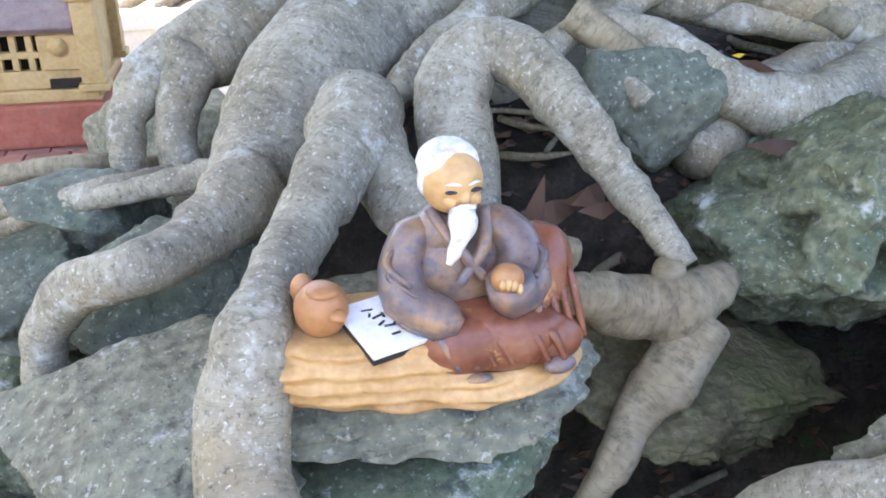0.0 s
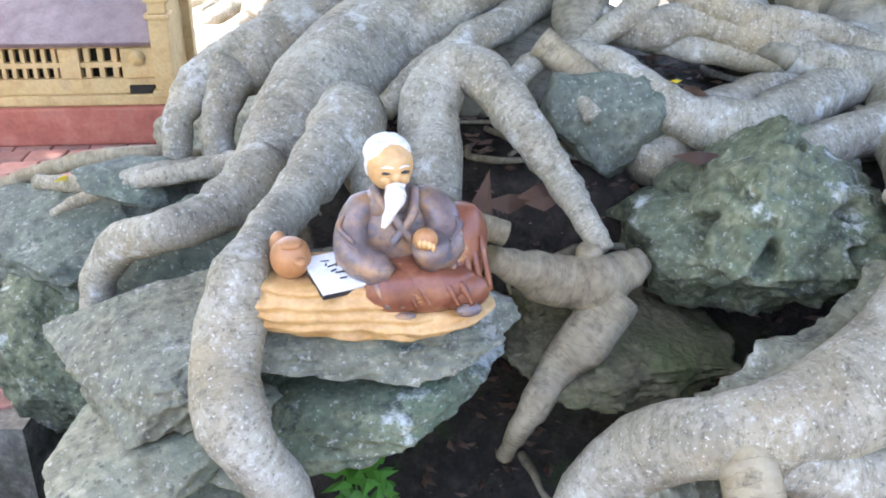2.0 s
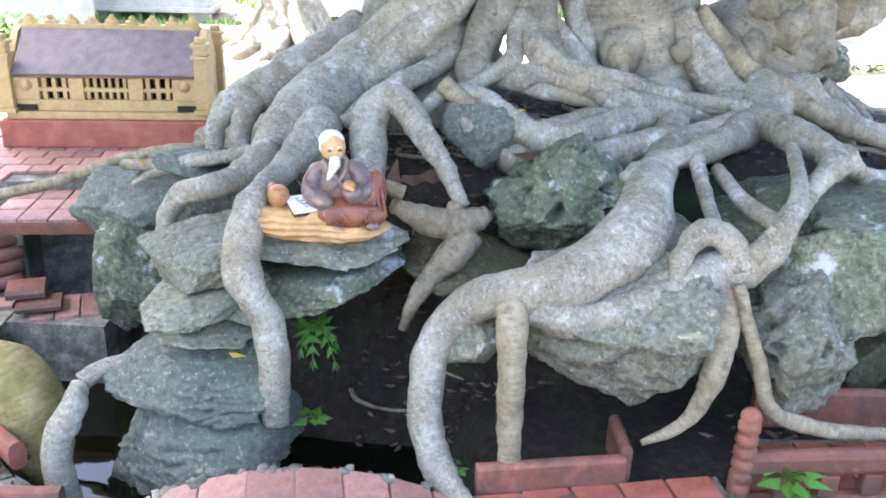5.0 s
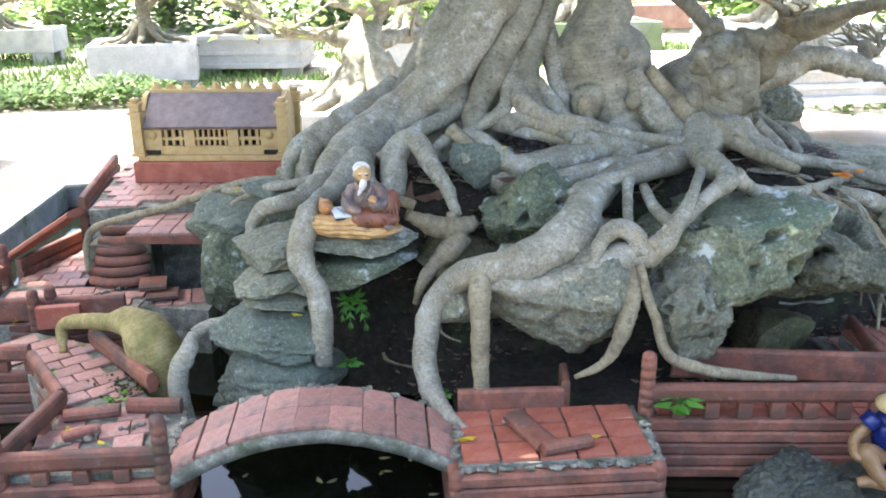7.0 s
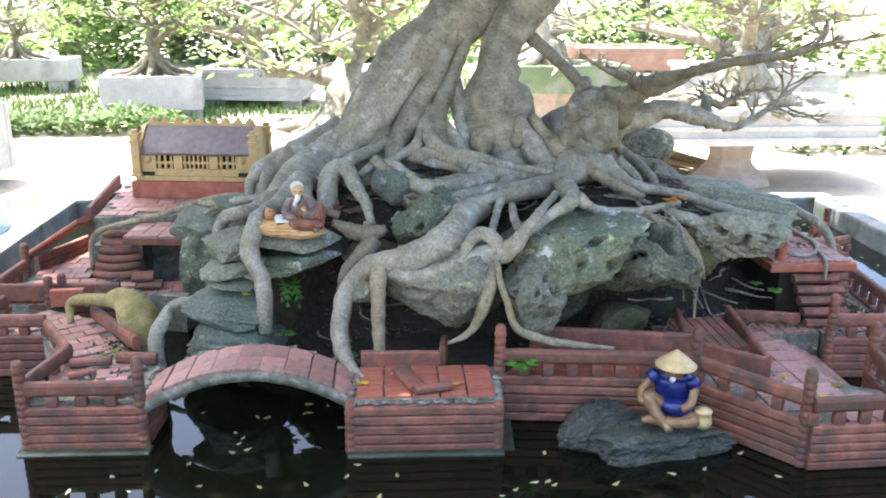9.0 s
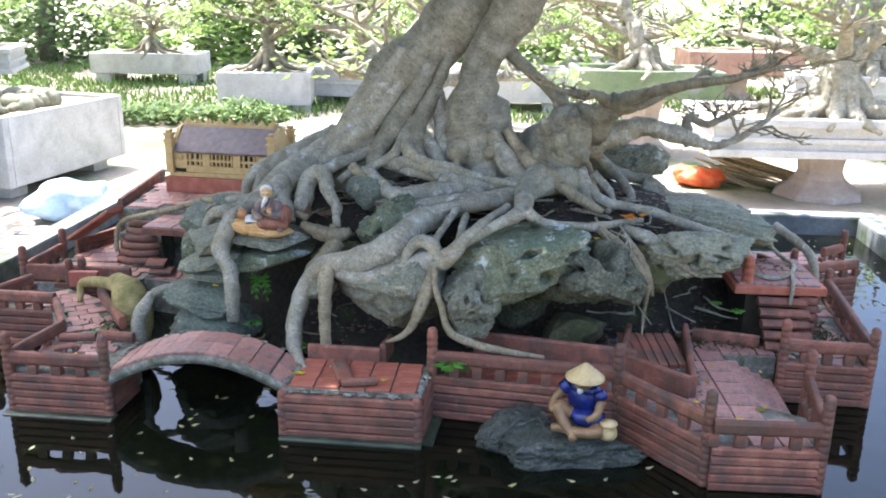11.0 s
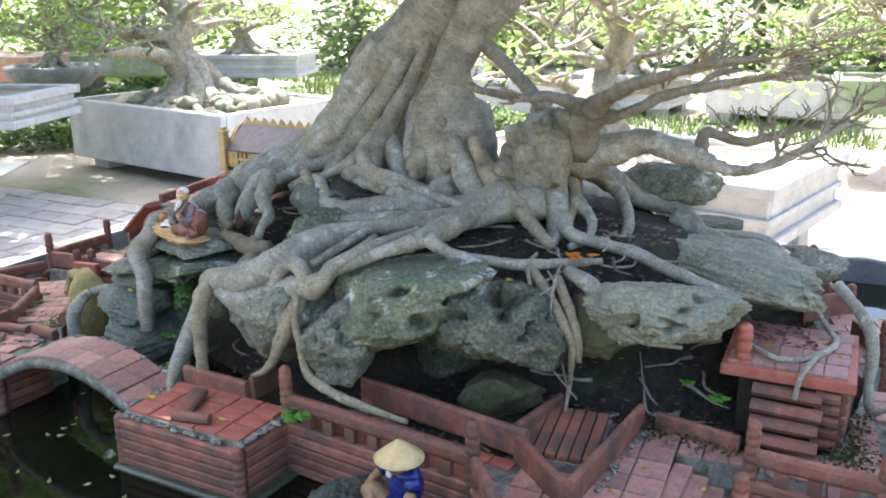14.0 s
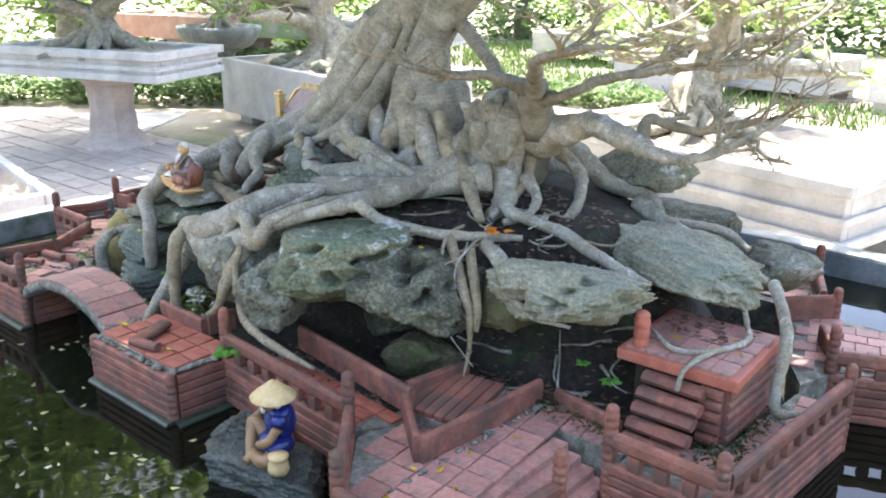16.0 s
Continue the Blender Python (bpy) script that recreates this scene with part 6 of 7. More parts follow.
def fisherman(bm):
    S, B, H, WH = range(4)
    lathe_into(bm, (0.004, -0.004, 0.114), [(0.038, 0.0), (0.0385, 0.002), (0.028, 0.011), (0.016, 0.021), (0.007, 0.029), (0.001, 0.033)], 28, H)
    ball_into(bm, (0.003, -0.006, 0.108), (0.019, 0.020, 0.022), S, 3)
    for sx in (-1, 1):
        ball_into(bm, (0.003 + sx * 0.018, 0.0, 0.106), (0.003, 0.006, 0.008), WH, 2)
    ball_into(bm, (0.003, -0.022, 0.092), (0.006, 0.004, 0.007), WH, 2)
    ball_into(bm, (0.003, -0.026, 0.105), (0.004, 0.005, 0.005), S, 2)
    ball_into(bm, (0.002, 0.006, 0.068), (0.036, 0.026, 0.036), B, 4, (0, 0, 0), 0.06, 50)
    ball_into(bm, (0.002, 0.004, 0.088), (0.034, 0.022, 0.016), B, 3, (0, 0, 0), 0.06, 50)
    ball_into(bm, (0.012, -0.004, 0.032), (0.038, 0.03, 0.02), B, 3, (0, 0, 0), 0.06, 50)
    for pts in ([(-0.028, 0.0, 0.092, 0.014), (-0.040, -0.006, 0.078, 0.014)], [(0.032, 0.0, 0.09, 0.014), (0.042, -0.006, 0.076, 0.014)]):
        tube_into(bm, pts, 12, 0.05, 0.004, B, False)
    tube_into(bm, [(-0.038, -0.006, 0.078, 0.0085), (-0.052, -0.016, 0.056, 0.008), (-0.048, -0.034, 0.044, 0.0075), (-0.040, -0.040, 0.042, 0.006)], 10, 0.05, 0.004, S, False)
    tube_into(bm, [(0.042, -0.006, 0.074, 0.0085), (0.040, -0.024, 0.050, 0.008), (0.026, -0.036, 0.040, 0.007)], 10, 0.05, 0.004, S, False)
    tube_into(bm, [(-0.010, -0.010, 0.028, 0.014), (-0.036, -0.030, 0.050, 0.0125), (-0.020, -0.040, 0.026, 0.011), (0.004, -0.048, 0.006, 0.008), (0.010, -0.058, 0.003, 0.007)], 12, 0.05, 0.004, S, False)
    tube_into(bm, [(0.03, -0.01, 0.022, 0.014), (0.048, -0.030, 0.018, 0.012), (0.015, -0.040, 0.012, 0.0105), (-0.025, -0.040, 0.010, 0.009), (-0.042, -0.042, 0.006, 0.007)], 12, 0.05, 0.004, S, False)
    lathe_into(bm, (0.062, -0.012, 0.002), [(0.014, 0), (0.018, 0.008), (0.0165, 0.02), (0.013, 0.026), (0.0165, 0.030), (0.017, 0.034), (0.004, 0.038)], 18, H)


figurine("fisherman_statuette", (0.955, -0.012, 0.562), -28, [FIG_TAN, FIG_BLUE, STRAW, FIG_HAIR], fisherman, "glazed clay seated fisherman in blue with straw hat", (1.16, 1.16, 1.12))

# ---- garden round the tray ----


def planter(at, size, z0, z1, turn, label, material=None, mould=False, feet="block", wall=0.06, soil=0.04):
    """An open concrete trough with thick walls, soil in it and feet or a pedestal down to the ground."""
    ob = holder("planter", (at[0], at[1], 0), label, "planter", "garden planters", turn=turn)
    hx, hy = size[0] / 2, size[1] / 2
    zc, zh = (z0 + z1) / 2, (z1 - z0) / 2
    for c, h in (((0, -hy + wall / 2, zc), (hx, wall / 2, zh)), ((0, hy - wall / 2, zc), (hx, wall / 2, zh)),
                 ((-hx + wall / 2, 0, zc), (wall / 2, hy - wall - 0.001, zh - 0.001)), ((hx - wall / 2, 0, zc), (wall / 2, hy - wall - 0.001, zh - 0.001))):
        box_part("side", c, h, material or CONCRETE, ob, 0.012)
    if mould:
        for z, g, t in ((z1 - 0.03, 0.035, 0.03), (z0 + zh * 0.9, 0.018, 0.02), (z0 + 0.03, 0.03, 0.028)):
            for c, h in (((0, -hy - g / 2, z), (hx + g, g / 2, t)), ((0, hy + g / 2, z), (hx + g, g / 2, t)), ((-hx - g / 2, 0, z), (g / 2, hy - 0.001, t - 0.001)), ((hx + g / 2, 0, z), (g / 2, hy - 0.001, t - 0.001))):
                box_part("moulding", c, h, material or CONCRETE, ob, 0.008)
    b = bmesh.new()
    n = 18
    g = [[b.verts.new((-hx + wall + (size[0] - 2 * wall) * i / n, -hy + wall + (size[1] - 2 * wall) * j / n, z1 - soil + 0.05 * noise.fractal(Vector((i * 0.4 + at[0], j * 0.4, 0)), 1, 2, 3))) for j in range(n + 1)] for i in range(n + 1)]
    for i in range(n):
        for j in range(n):
            b.faces.new((g[i][j], g[i + 1][j], g[i + 1][j + 1], g[i][j + 1]))
    part("soil", b, EARTH, ob)
    box_part("base", (0, 0, z0 + 0.02), (hx - wall - 0.003, hy - wall - 0.003, 0.02), CONCRETE, ob, 0.002)
    if feet == "block":
        for sx in (-0.78, 0.78):
            for sy in (-0.7, 0.7):
                box_part("foot", (sx * hx, sy * hy, z0 / 2 - 0.001), (0.11, 0.09, z0 / 2), CONCRETE, ob, 0.01)
    elif feet == "pedestal":
        b = bmesh.new()
        lathe_into(b, (0, 0, 0), [(0.34, 0), (0.33, 0.035), (0.24, 0.09), (0.19, 0.14), (0.17, z0 * 0.55), (0.19, z0 * 0.85), (0.26, z0 - 0.03), (0.28, z0 - 0.001)], 8)
        part("pedestal", b, PINKSTONE, ob, "pinkish tapering pedestal", False)
    return ob


def leaf_cloud(b, c, r, n, rd, size):
    for _ in range(n):
        p = Vector((rd.gauss(0, 1), rd.gauss(0, 1), rd.gauss(0, 1)))
        p = Vector((p.x * r[0], p.y * r[1], p.z * r[2])) * 0.55
        leaf_into(b, Vector(c) + p, size * rd.uniform(0.7, 1.3), rd, 0.7)


def garden_bonsai(at, z, hgt, seed, label, leaves=700, girth=0.12, spread=0.6, material=None, roots=7, leaf=None, size=0.06):
    """A big old bonsai: flared roots, a bent trunk, limbs and clumps of leaves."""
    rd = random.Random(seed)
    ob = holder("garden_bonsai", (at[0], at[1], z), label, "bonsai tree", "garden bonsai trees", turn=rd.uniform(0, 360))
    m = material or BARK
    x, y, pts = 0.0, 0.0, [(0, 0, -0.05, girth * 1.5)]
    for i in range(6):
        t = (i + 1) / 6
        pts.append((x, y, hgt * t * 0.7, girth * (1 - 0.72 * t)))
        x += rd.uniform(-0.12, 0.12) * spread
        y += rd.uniform(-0.12, 0.12) * spread
    tube_part("trunk", pts, m, ob, 14, 0.3, "", 0.03)
    for i in range(roots):
        a = 2 * math.pi * i / roots + rd.uniform(-0.3, 0.3)
        ln = rd.uniform(0.25, 0.5) * spread
        c, s = math.cos(a), math.sin(a)
        tube_part("root", [(0.3 * girth * c, 0.3 * girth * s, hgt * 0.16, girth * 0.6), (c * ln * 0.5, s * ln * 0.5, 0.06, girth * 0.42), (c * ln + rd.uniform(-0.06, 0.06), s * ln, 0.01, girth * 0.25), (c * ln * 1.4, s * ln * 1.4 + rd.uniform(-0.1, 0.1), -0.05, girth * 0.12)], m, ob, 9, 0.25, "", 0.03)
    b, tw = bmesh.new(), bmesh.new()
    lf = leaf or LEAF
    for i in range(15):
        k = rd.randint(2, 5)
        p = pts[k]
        a = rd.uniform(0, 2 * math.pi)
        ln = rd.uniform(0.4, 1.0) * spread
        q = (p[0] + ln * math.cos(a), p[1] + ln * math.sin(a), p[2] + rd.uniform(0.0, 0.3) * hgt)
        tube_part("branch", [(p[0], p[1], p[2], p[3] * 0.55), ((p[0] + q[0]) / 2 + rd.uniform(-0.08, 0.08), (p[1] + q[1]) / 2, (p[2] + q[2]) / 2 + 0.03, p[3] * 0.35), (*q, p[3] * 0.15)], m, ob, 7, 0.2, "", 0.03)
        for _ in range(7):
            t = rd.uniform(0.35, 1.0)
            u = Vector((p[0] + (q[0] - p[0]) * t, p[1] + (q[1] - p[1]) * t, p[2] + (q[2] - p[2]) * t + 0.02))
            w = u + Vector((rd.gauss(0, 0.16), rd.gauss(0, 0.16), rd.uniform(0.03, 0.22))) * spread
            tube_into(tw, [(*u, 0.016), (*((u + w) / 2 + Vector((rd.gauss(0, 0.03), rd.gauss(0, 0.03), 0))), 0.012), (*w, 0.005)], 5, 0.1, 0.05, 0, False)
        for _ in range(2):
            leaf_cloud(b, (q[0] + rd.gauss(0, 0.12) * spread, q[1] + rd.gauss(0, 0.12) * spread, q[2] + rd.gauss(0.05, 0.06)), (0.2 * spread + 0.05, 0.2 * spread + 0.05, 0.1), leaves // 26, rd, size * 1.15)
    part("crown", b, lf, ob, "loose sunlit leaf clumps", False)
    tagged(part("twig_spray", tw, m, ob), "", "", "", "stuff")
    return ob


def heap(b, x0, x1, y0, y1, z, n, rd, r=(0.02, 0.06)):
    for _ in range(n):
        s = rd.uniform(*r)
        ball_into(b, (rd.uniform(x0, x1), rd.uniform(y0, y1), z + s * 0.4), (s, s * rd.uniform(0.6, 1), s * rd.uniform(0.5, 0.9)), 0, 2, (0, 0, rd.uniform(0, 180)), 0.25, 12)


planter((-3.64, 4.55), (2.02, 1.36), 0.10, 0.60, -9, "big pale concrete trough on block feet")
garden_bonsai((-3.8, 4.6), 0.57, 1.5, 11, "old pale bonsai with knotted roots in a concrete trough", 900, 0.19, 1.25, None, 16)
bm = bmesh.new()
heap(bm, -4.2, -2.9, 4.15, 5.0, 0.565, 110, random.Random(5), (0.03, 0.10))
tagged(part("rock_heap", bm, ROCK_PALE), "loose pale stones heaped in the concrete trough", "rocks", "", "stuff")
planter((-4.42, 2.72), (1.55, 0.8), 0.60, 0.82, 20, "pale moulded bonsai tray on a pedestal", None, True, "pedestal")
garden_bonsai((-4.5, 2.75), 0.80, 1.0, 12, "twin rooted bonsai on a pedestal tray", 500, 0.13, 0.9, None, 12)
planter((0.375, 3.64), (1.9, 1.1), 0.28, 0.60, -12, "long pale moulded concrete trough close behind the tray", None, True)
garden_bonsai((0.1, 3.75), 0.57, 1.3, 13, "stout bonsai in the long moulded trough", 700, 0.14, 1.0, None, 12)
planter((3.05, 4.95), (1.9, 0.9), 0.36, 0.64, 3, "white bonsai trough standing on a brown pedestal", None, True, "pedestal")
garden_bonsai((3.1, 4.95), 0.62, 1.6, 14, "tall bonsai with stringy aerial roots", 800, 0.16, 1.1, None, 14)
planter((1.85, 6.4), (1.3, 0.7), 0.55, 0.80, 5, "green glazed bonsai pot on a pedestal", GLAZE, False, "pedestal")
garden_bonsai((1.85, 6.4), 0.78, 1.2, 15, "slanting pale bonsai in a glazed pot", 600, 0.12, 0.8)
planter((-2.4, 8.7), (1.1, 0.9), 0.08, 0.47, 10, "white concrete pot on the lawn")
garden_bonsai((-2.4, 8.7), 0.45, 1.5, 16, "dark bent bonsai in a white pot", 700, 0.09, 0.9, BARK_DARK)
planter((-1.3, 9.6), (1.2, 1.0), 0.10, 0.48, -5, "grey carved garden pot", None, True)
garden_bonsai((-1.3, 9.6), 0.46, 1.2, 17, "low wide bonsai in a grey pot", 700, 0.14, 1.0)
planter((-4.9, 11.0), (1.6, 0.7), 0.15, 0.45, 3, "long grey trough on the lawn")
garden_bonsai((-4.9, 11.0), 0.43, 1.4, 18, "bushy green bonsai in a long trough", 1400, 0.07, 1.0)
planter((-6.6, 8.6), (1.8, 1.0), 0.35, 0.66, 20, "pale trough on a pedestal by the path", None, True, "pedestal")
garden_bonsai((-6.6, 8.6), 0.64, 1.2, 19, "bonsai with wide roots by the path", 800, 0.13, 0.9)
planter((0.5, 9.3), (1.5, 0.9), 0.12, 0.5, 0, "weathered concrete trough further back")
garden_bonsai((0.5, 9.3), 0.48, 1.4, 20, "spreading bonsai further back", 900, 0.13, 1.0)
planter((4.6, 8.4), (1.7, 1.0), 0.3, 0.62, -8, "pale trough in the sun", None, True, "pedestal")
garden_bonsai((4.6, 8.4), 0.6, 1.6, 22, "big bonsai in the sun", 900, 0.16, 1.0)
planter((-7.9, 7.0), (2.2, 0.8), 0.45, 0.72, 28, "long dark green glazed trough on a pedestal", GLAZE, False, "pedestal")
bowl = holder("bowl_planter", (-6.2, 5.1, 0), "round grey stone bowl on a slim pedestal", "planter", "garden planters")
bm = bmesh.new()
lathe_into(bm, (0, 0, 0), [(0.26, 0), (0.25, 0.05), (0.15, 0.10), (0.13, 0.30), (0.17, 0.46), (0.22, 0.499)], 18)
part("pedestal", bm, CONCRETE_DK, bowl)
bm = bmesh.new()
lathe_into(bm, (0, 0, 0.5), [(0.24, 0), (0.36, 0.05), (0.44, 0.15), (0.47, 0.22), (0.47, 0.26), (0.41, 0.26), (0.38, 0.22)], 28)
part("bowl", bm, CONCRETE_DK, bowl)
garden_bonsai((-6.2, 5.1), 0.71, 0.9, 23, "small leafy bonsai in a grey bowl", 700, 0.08, 0.6)
planter((-8.6, 6.2), (1.8, 1.0), 0.45, 0.75, 12, "red clay trough under trees", CLAYPOT, False, "pedestal")
planter((-3.0, 0.98), (1.4, 0.6), 0.06, 0.30, -11, "pale concrete trough beside the tray")
planter((3.6, 10.5), (1.5, 0.9), 0.4, 0.7, 4, "red clay trough under leaves", CLAYPOT, False, "pedestal")
garden_bonsai((2.2, 11.0), 0.0, 2.2, 24, "leafy green garden tree behind pots", 1800, 0.12, 1.3)

# litter behind the tray
rd = random.Random(31)
bm = bmesh.new()
for k in range(60):
    a = rd.uniform(-0.5, 0.9)
    p = Vector((2.35 + rd.gauss(0, 0.10), 5.25 + rd.gauss(0, 0.06), 0.04 + rd.uniform(0, 0.22)))
    d = Vector((math.cos(a), -0.35 * abs(math.sin(a)) - 0.1, -0.25))
    tube_into(bm, [(*p, 0.010), (*(p + d * 0.3), 0.009), (*(p + d * 0.6 + Vector((0, 0, 0.02 - min(0, p.z - 0.12)))), 0.004)], 6, 0.1, 0.05, 0, False)
tagged(part("broom_heap", bm, CUTWOOD), "heap of pale dry palm stalks on the ground", "stalks", "", "stuff")
bm = bmesh.new()
ball_into(bm, (0, 0, 0.09), (0.26, 0.16, 0.11), 0, 4, (0, 0, 10), 0.35, 6)
ball_into(bm, (-0.18, 0.05, 0.11), (0.14, 0.12, 0.11), 0, 4, (0, 0, 40), 0.35, 7)
ob = tagged(part("plastic_bag", bm, PLASTIC_RED), "crumpled orange red plastic bag on the ground", "bag")
ob.matrix_basis = pose(2.22, 5.08, 0.0, 0, 0, -8) @ Matrix.Scale(0.72, 4)
bm = bmesh.new()
ball_into(bm, (0, 0, 0.12), (0.25, 0.20, 0.13), 0, 4, (0, 0, 10), 0.5, 5)
ob = tagged(part("plastic_sack", bm, PLASTIC_BLUE), "crumpled pale blue plastic sack beside the tray", "sack")
ob.matrix_basis = pose(-2.12, 3.42, 0.0, 0, 0, 20)

# low hedges and lawn
rd = random.Random(41)
for p0, p1, w, hh, n in (((-9.6, 1.2), (-4.9, 5.3), 0.6, 0.36, 6500), ((-4.6, 7.2), (-1.9, 7.4), 0.8, 0.26, 3000), ((4.0, 6.2), (9.0, 6.6), 0.6, 0.35, 3000), ((-9.0, 6.0), (-5.2, 8.0), 0.7, 0.4, 3500)):
    bm = bmesh.new()
    for _ in range(n):
        t, q = rd.random(), rd.uniform(-0.5, 0.5) * w
        x, y = p0[0] + (p1[0] - p0[0]) * t - q * 0.6, p0[1] + (p1[1] - p0[1]) * t + q * 0.8
        top = hh * (0.75 + 0.5 * noise.noise(Vector((x * 1.5, y * 2, 0))))
        leaf_into(bm, (x, y, top * math.sqrt(rd.random())), rd.uniform(0.06, 0.11), rd, 0.8)
    tagged(part("low_hedge", bm, LEAF_MID, None, "", False), "low clipped green border hedge", "hedge", "", "stuff")
bm = bmesh.new()
for _ in range(26000):
    x, y = rd.uniform(-9, 7), rd.uniform(7.7, 13)
    if noise.noise(Vector((x * 0.6, y * 0.6, 3))) < -0.12:
        continue
    a = rd.uniform(0, 6.283)
    s = rd.uniform(0.06, 0.14)
    w = Vector((math.cos(a), math.sin(a), 0)) * 0.012
    p = Vector((x, y, 0))
    t = p + Vector((rd.uniform(-0.06, 0.06), rd.uniform(-0.06, 0.06), s))
    bm.faces.new((bm.verts.new(p - w), bm.verts.new(p + w), bm.verts.new(t)))
tagged(part("grass", bm, GRASS, None, "", False), "bright sunlit lawn grass", "grass", "", "stuff")

# paths
bm = bmesh.new()
slab_poly(bm, [(-9.2, -0.7), (-4.75, 3.15), (-5.3, 4.0), (-9.7, 0.2)], -0.05, 0.012)
tagged(part("path", bm, CONCRETE, None, "", False), "pale concrete garden path", "path", "", "structure")

# trees that close the garden
rd = random.Random(51)
for k in range(34):
    a = 2 * math.pi * k / 34 + rd.uniform(-0.06, 0.06)
    far = rd.uniform(12.5, 16.5)
    x, y = 0.6 + far * math.cos(a), 1.0 + far * math.sin(a)
    ob = holder("garden_tree", (x, y, 0), "leafy sunlit tree at the garden's edge", "tree", "edge trees")
    hgt = rd.uniform(3.4, 5.2)
    tube_part("trunk", [(0, 0, -0.05, 0.17), (0.1, 0.05, hgt * 0.3, 0.12), (rd.uniform(-0.3, 0.3), 0.1, hgt * 0.7, 0.06)], BARK_DARK, ob, 9, 0.2, "", 0.1)
    bm = bmesh.new()
    for _ in range(34):
        an, q = rd.uniform(0, 6.283), math.sqrt(rd.random()) * 1.5
        c = (q * math.cos(an), q * math.sin(an), hgt * rd.random() ** 1.4)
        leaf_cloud(bm, c, (0.6, 0.6, 0.45), 105, rd, 0.2)
    part("crown", bm, rd.choice((LEAF, LEAF, LEAF_MID)), ob, "", False)

# trees added with crowns out of view, set to shade paving and pedestal tray
for x, y, dx, dy, seed in ((-7.4, 3.9, 1.7, -0.4, 3), (-6.9, -1.2, 1.6, 1.6, 4), (-8.8, 7.4, 1.0, -0.5, 6), (-6.2, 1.9, 1.5, 0.6, 8)):
    rd = random.Random(seed)
    ob = holder("shade_tree", (x, y, 0), "tall leafy tree shading the paving", "tree", "shade trees")
    tube_part("trunk", [(0, 0, -0.05, 0.14), (0.08, 0.03, 1.2, 0.11), (dx * 0.4, dy * 0.4, 2.6, 0.08), (dx * 0.8, dy * 0.8, 3.4, 0.04)], BARK_DARK, ob, 10, 0.2, "", 0.08)
    bm = bmesh.new()
    for _ in range(85):
        an, q = rd.uniform(0, 6.283), math.sqrt(rd.random()) * 1.6
        leaf_cloud(bm, (dx + q * math.cos(an), dy + q * math.sin(an), rd.uniform(2.6, 4.2)), (0.4, 0.4, 0.25), 64, rd, 0.15)
    part("crown", bm, LEAF, ob, "", False)

# ---- small plants, leaves and litter ----


def weed(at, n, size, seed, label, material=None, up=0.5):
    rdm = random.Random(seed)
    ob = holder("weed", at, label, "weed", "small weeds")
    for i in range(n):
        b = bmesh.new()
        a = 2 * math.pi * i / n + rdm.uniform(-0.4, 0.4)
        d = Vector((math.cos(a), math.sin(a), rdm.uniform(0.1, up)))
        p = d * size * 0.5 * rdm.uniform(0.4, 1)
        tube_into(b, [(0, 0, 0, 0.0009), (p.x * 0.5, p.y * 0.5, p.z * 0.7, 0.0008), (*p, 0.0007)], 4, 0, 0.01, 0, False)
        leaf_into(b, p * 0.97, size * rdm.uniform(0.7, 1.1), rdm, 0.3, 0.75, 0, Vector((d.x, d.y, -0.1)).normalized())
        part("leaf", b, material or FERN, ob, "", False)
    return ob


weed((0.645, 0.112, 0.640), 14, 0.034, 1, "bright green lobed weed growing on the fence", None, 1.1)
fern = holder("fern", (0.088, 0.385, 0.742), "fresh green fern hanging in the hollow under the ledge", "fern", "small weeds")
for k, (ax, ay, ln) in enumerate(((0.45, -0.75, 0.062), (0.0, -0.9, 0.055), (-0.35, -0.7, 0.042), (0.75, -0.4, 0.040))):
    rd = random.Random(40 + k)
    bm = bmesh.new()
    pts = [Vector((ax * ln * t, ay * ln * t * 0.7, 0.010 * math.sin(t * 2.2) - ln * 0.75 * t * t)) for t in (0, 0.2, 0.4, 0.6, 0.8, 1.0)]
    tube_into(bm, [(*p, 0.0008) for p in pts], 5, 0, 0.01, 0, False)
    for i, p in enumerate(pts[1:]):
        d = (pts[i + 1] - pts[i]).normalized()
        for sg in (-1, 1):
            e = (Matrix.Rotation(sg * 1.05, 3, 'Z') @ d + Vector((0, 0, 0.15))).normalized()
            leaf_into(bm, p, 0.026 * (1 - 0.09 * i), rd, 0.2, 0.5, 0, e)
    leaf_into(bm, pts[-1], 0.018, rd, 0.2, 0.45, 0, d)
    part("frond", bm, FERN, fern, "", False)
weed((0.085, 0.325, 0.635), 7, 0.022, 3, "small green weed in the dark hollow")
weed((0.255, 0.20, 0.63), 6, 0.016, 4, "small green weed at the root's foot")
weed((1.40, 0.49, 0.675), 16, 0.017, 5, "green weed beside the clay stair")
weed((1.34, 0.48, 0.70), 12, 0.015, 6, "green weed beside the clay stair")
weed((1.11, 0.385, 0.83), 9, 0.014, 7, "small fern rooted on the porous rock")
weed((-0.335, 0.28, 0.605), 4, 0.03, 8, "small pale green weed on the walk")
weed((-0.50, 0.40, 0.60), 4, 0.025, 9, "small pale green weed on the fence")
weed((0.68, 0.16, 0.61), 5, 0.015, 10, "small green weed in a joint")


def fallen(name, spots, material, label, size, seed, ratio=0.5):
    rdm = random.Random(seed)
    b = bmesh.new()
    for p in spots:
        leaf_into(b, p, size * rdm.uniform(0.7, 1.2), rdm, 0.12, ratio)
    return tagged(part(name, b, material, None, "", False), label, "leaves", "", "stuff")


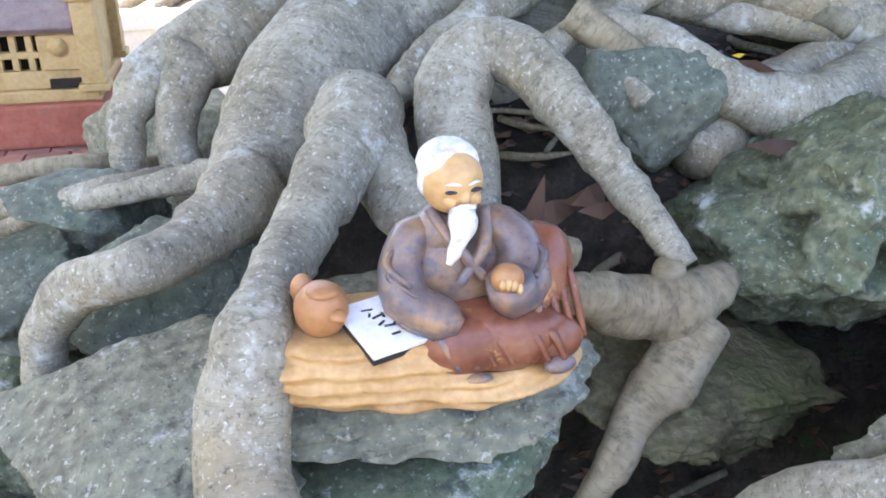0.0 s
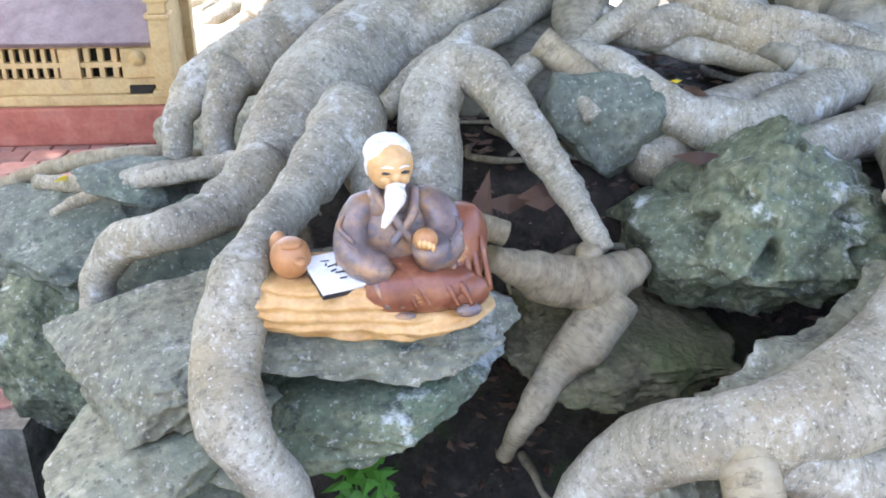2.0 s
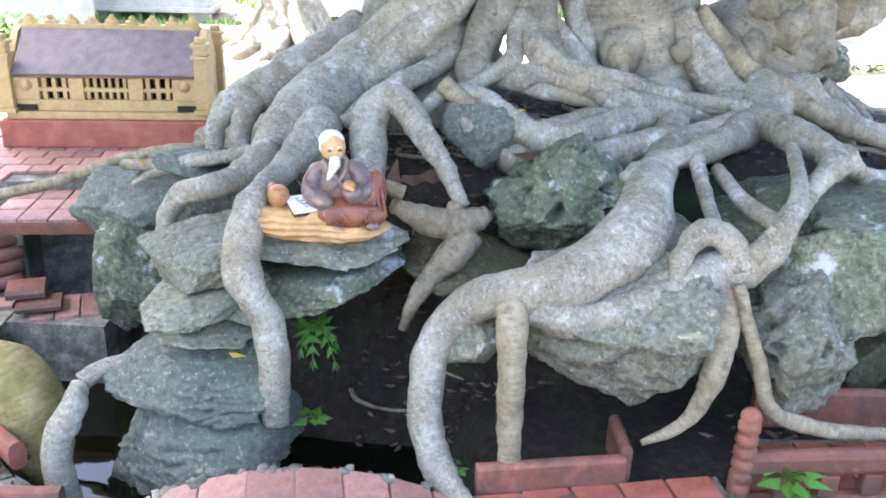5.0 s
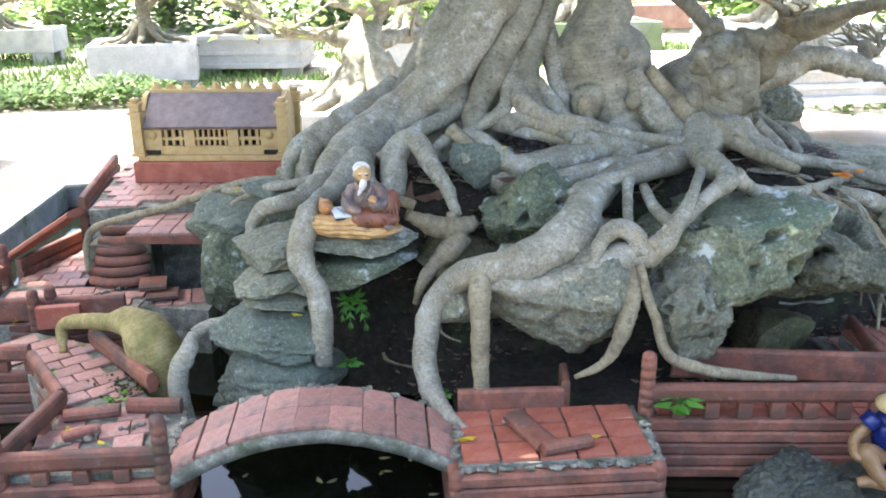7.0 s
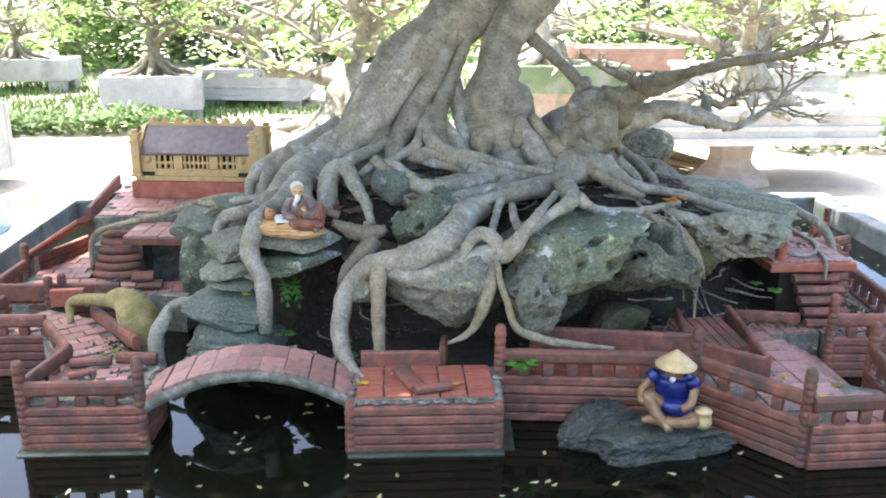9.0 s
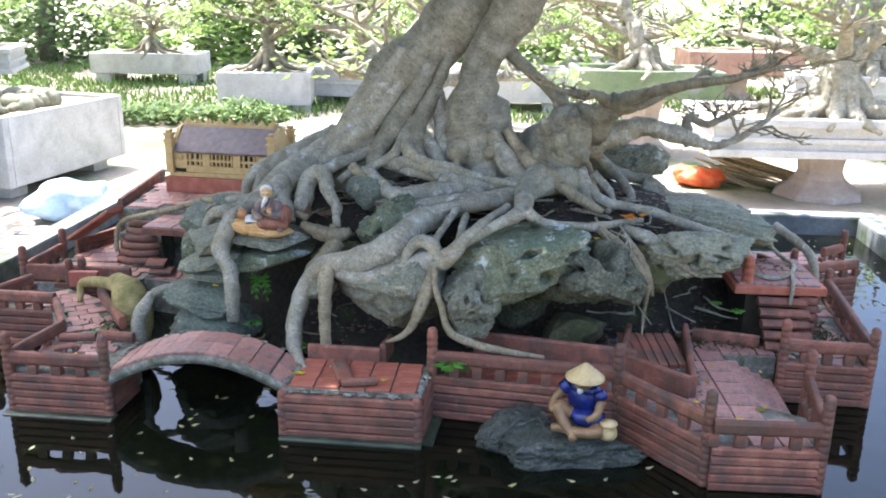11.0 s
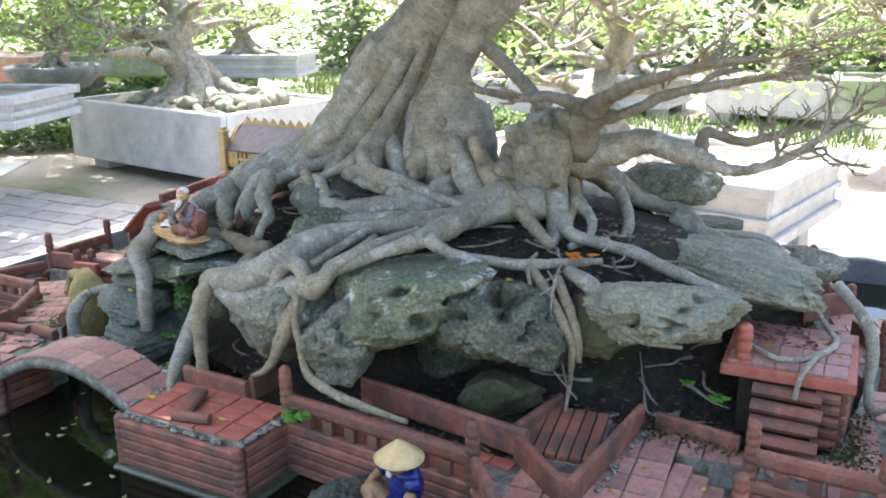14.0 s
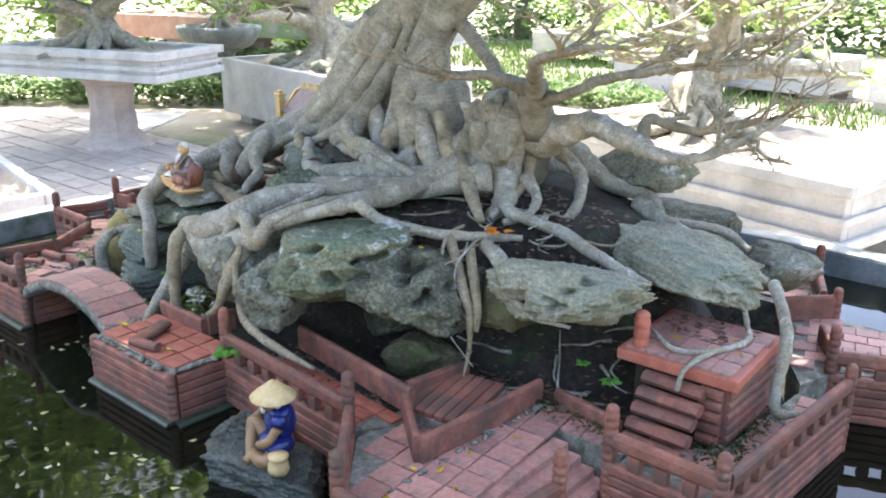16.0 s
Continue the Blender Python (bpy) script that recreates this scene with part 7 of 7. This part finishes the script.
rd = random.Random(61)
spots = [(rd.uniform(1.08, 1.46), rd.uniform(-0.08, 0.42), 0.597) for _ in range(14)] + [(rd.uniform(0.28, 0.56), rd.uniform(0.02, 0.15), 0.622) for _ in range(4)] + [(rd.uniform(-0.42, -0.22), rd.uniform(0.06, 0.22), 0.612) for _ in range(8)] + [(rd.uniform(1.45, 1.62), rd.uniform(0.55, 0.76), 0.75) for _ in range(4)] + [(rd.uniform(-0.7, -0.45), rd.uniform(0.45, 0.8), 0.61) for _ in range(6)]
fallen("yellow_leaves", spots, YELLOW, "tiny fallen yellow leaves on the decks", 0.024, 1)
fallen("rock_leaves", [(-0.015, 0.30, 0.752), (-0.16, 0.72, 0.88), (0.93, 0.34, 0.905), (0.985, 0.37, 0.905), (0.40, 0.56, 0.99)], YELLOW, "small yellow leaves caught on the rocks", 0.02, 2)
fallen("orange_leaf", [(1.105, 0.495, 0.932), (1.112, 0.50, 0.936), (1.11, 0.49, 0.930), (1.10, 0.498, 0.938)], ORANGE, "bright orange dead leaf on a root", 0.04, 3, 0.7)
spots = []
for _ in range(1500):
    x, y = rd.uniform(0.15, 1.4), rd.uniform(0.44, 0.85)
    spots.append((x, y, mound_z(x, y) + 0.006))
for _ in range(160):
    x, y = rd.uniform(0.2, 0.45), rd.uniform(0.42, 0.6)
    spots.append((x, y, mound_z(x, y) + 0.006))
for _ in range(60):
    spots.append((rd.uniform(1.42, 1.60), rd.uniform(0.64, 0.78), 0.751))
for _ in range(140):
    spots.append((rd.choice((rd.gauss(1.0, 0.1), rd.uniform(1.1, 1.48))), rd.uniform(0.40, 0.52), 0.598))
for _ in range(90):
    spots.append((rd.uniform(0.62, 1.05), rd.uniform(0.20, 0.30), 0.608))
fallen("leaf_litter", spots, BROWN, "dry brown leaf litter and bark bits on the soil", 0.019, 4, 0.45)
fallen("dry_leaves", [(0.435, 0.60, 0.975), (0.215, 0.52, 0.90), (0.245, 0.50, 0.91), (0.38, 0.50, 0.94), (1.30, 0.43, 0.60), (0.25, 0.5, 0.905)], BROWN, "large curled dry brown leaves among the roots", 0.055, 5, 0.5)
bm = bmesh.new()
leaf_into(bm, (0, 0, 0), 0.062, random.Random(2), 0.2, 0.42, 0, Vector((0.12, 0.05, 1)).normalized())
ob = tagged(part("dry_leaf", bm, BROWN, None, "", False), "upright reddish brown dry leaf behind the scholar", "leaf")
ob.matrix_basis = pose(0.205, 0.47, 0.885)
spots = []
for _ in range(150):
    x, y = rd.uniform(-0.9, 2.2), rd.uniform(-0.5, 0.0)
    if not (-0.5 < x < -0.15 and y > -0.02) and not (0.2 < x < 0.62 and y > -0.05) and not (1.15 < x < 1.5 and y > -0.16) and not (0.72 < x < 1.1 and y > -0.1):
        spots.append((x, y, WATER_Z + 0.002))
for _ in range(50):
    spots.append((rd.uniform(1.95, 2.22), rd.uniform(0.4, 1.9), WATER_Z + 0.002))
for _ in range(14):
    spots.append((rd.uniform(-0.15, 0.22), rd.uniform(0.0, 0.25), WATER_Z + 0.002))
fallen("floating_petals", spots, PETAL, "small yellow and white petals floating on the water", 0.02, 6)

rd = random.Random(83)
for c, sx, sy, n in (((1.405, 0.455, 0.598), 0.035, 0.025, 260), ((1.64, 0.49, 0.602), 0.03, 0.035, 260), ((1.655, 0.62, 0.602), 0.012, 0.07, 200), ((1.27, 0.44, 0.60), 0.03, 0.02, 120), ((-0.33, 0.33, 0.605), 0.03, 0.03, 120)):
    bm = bmesh.new()
    for _ in range(n):
        leaf_into(bm, (c[0] + rd.gauss(0, sx), c[1] + rd.gauss(0, sy), c[2] + rd.uniform(-0.004, 0.008)), rd.uniform(0.006, 0.012), rd, 0.9, 0.6)
    tagged(part("moss", bm, MOSS, None, "", False), "low cushion of dark green moss in a corner", "moss", "", "stuff")

# ---- paving, laid last ----
bm = bmesh.new()
slab_poly(bm, [(-6.2, -1.5), (-1.3, -1.5), (-1.3, 3.2), (-6.2, 3.2)], -0.05, 0.006)
pave = tagged(part("pavement", bm, MORTAR, None, "", False), "pinkish grey paving stones dappled by sun", "pavement", "", "structure")
bm = bmesh.new()
box(bm, (0, 0, 0), (0.122, 0.095, 0.02), 0.012)
stone = finish("paving_stone", bm, PAVER, False)
for i in range(20):
    for j in range(14):
        o = new("paving_stone", stone)
        o.parent = pave
        o.matrix_basis = pose(-6.05 + i * 0.252 - (0.126 if j % 2 else 0), 0.45 + j * 0.2, 0.004 + rd.uniform(-0.004, 0.004), rd.gauss(0, 0.6), rd.gauss(0, 0.6), rd.gauss(0, 1))
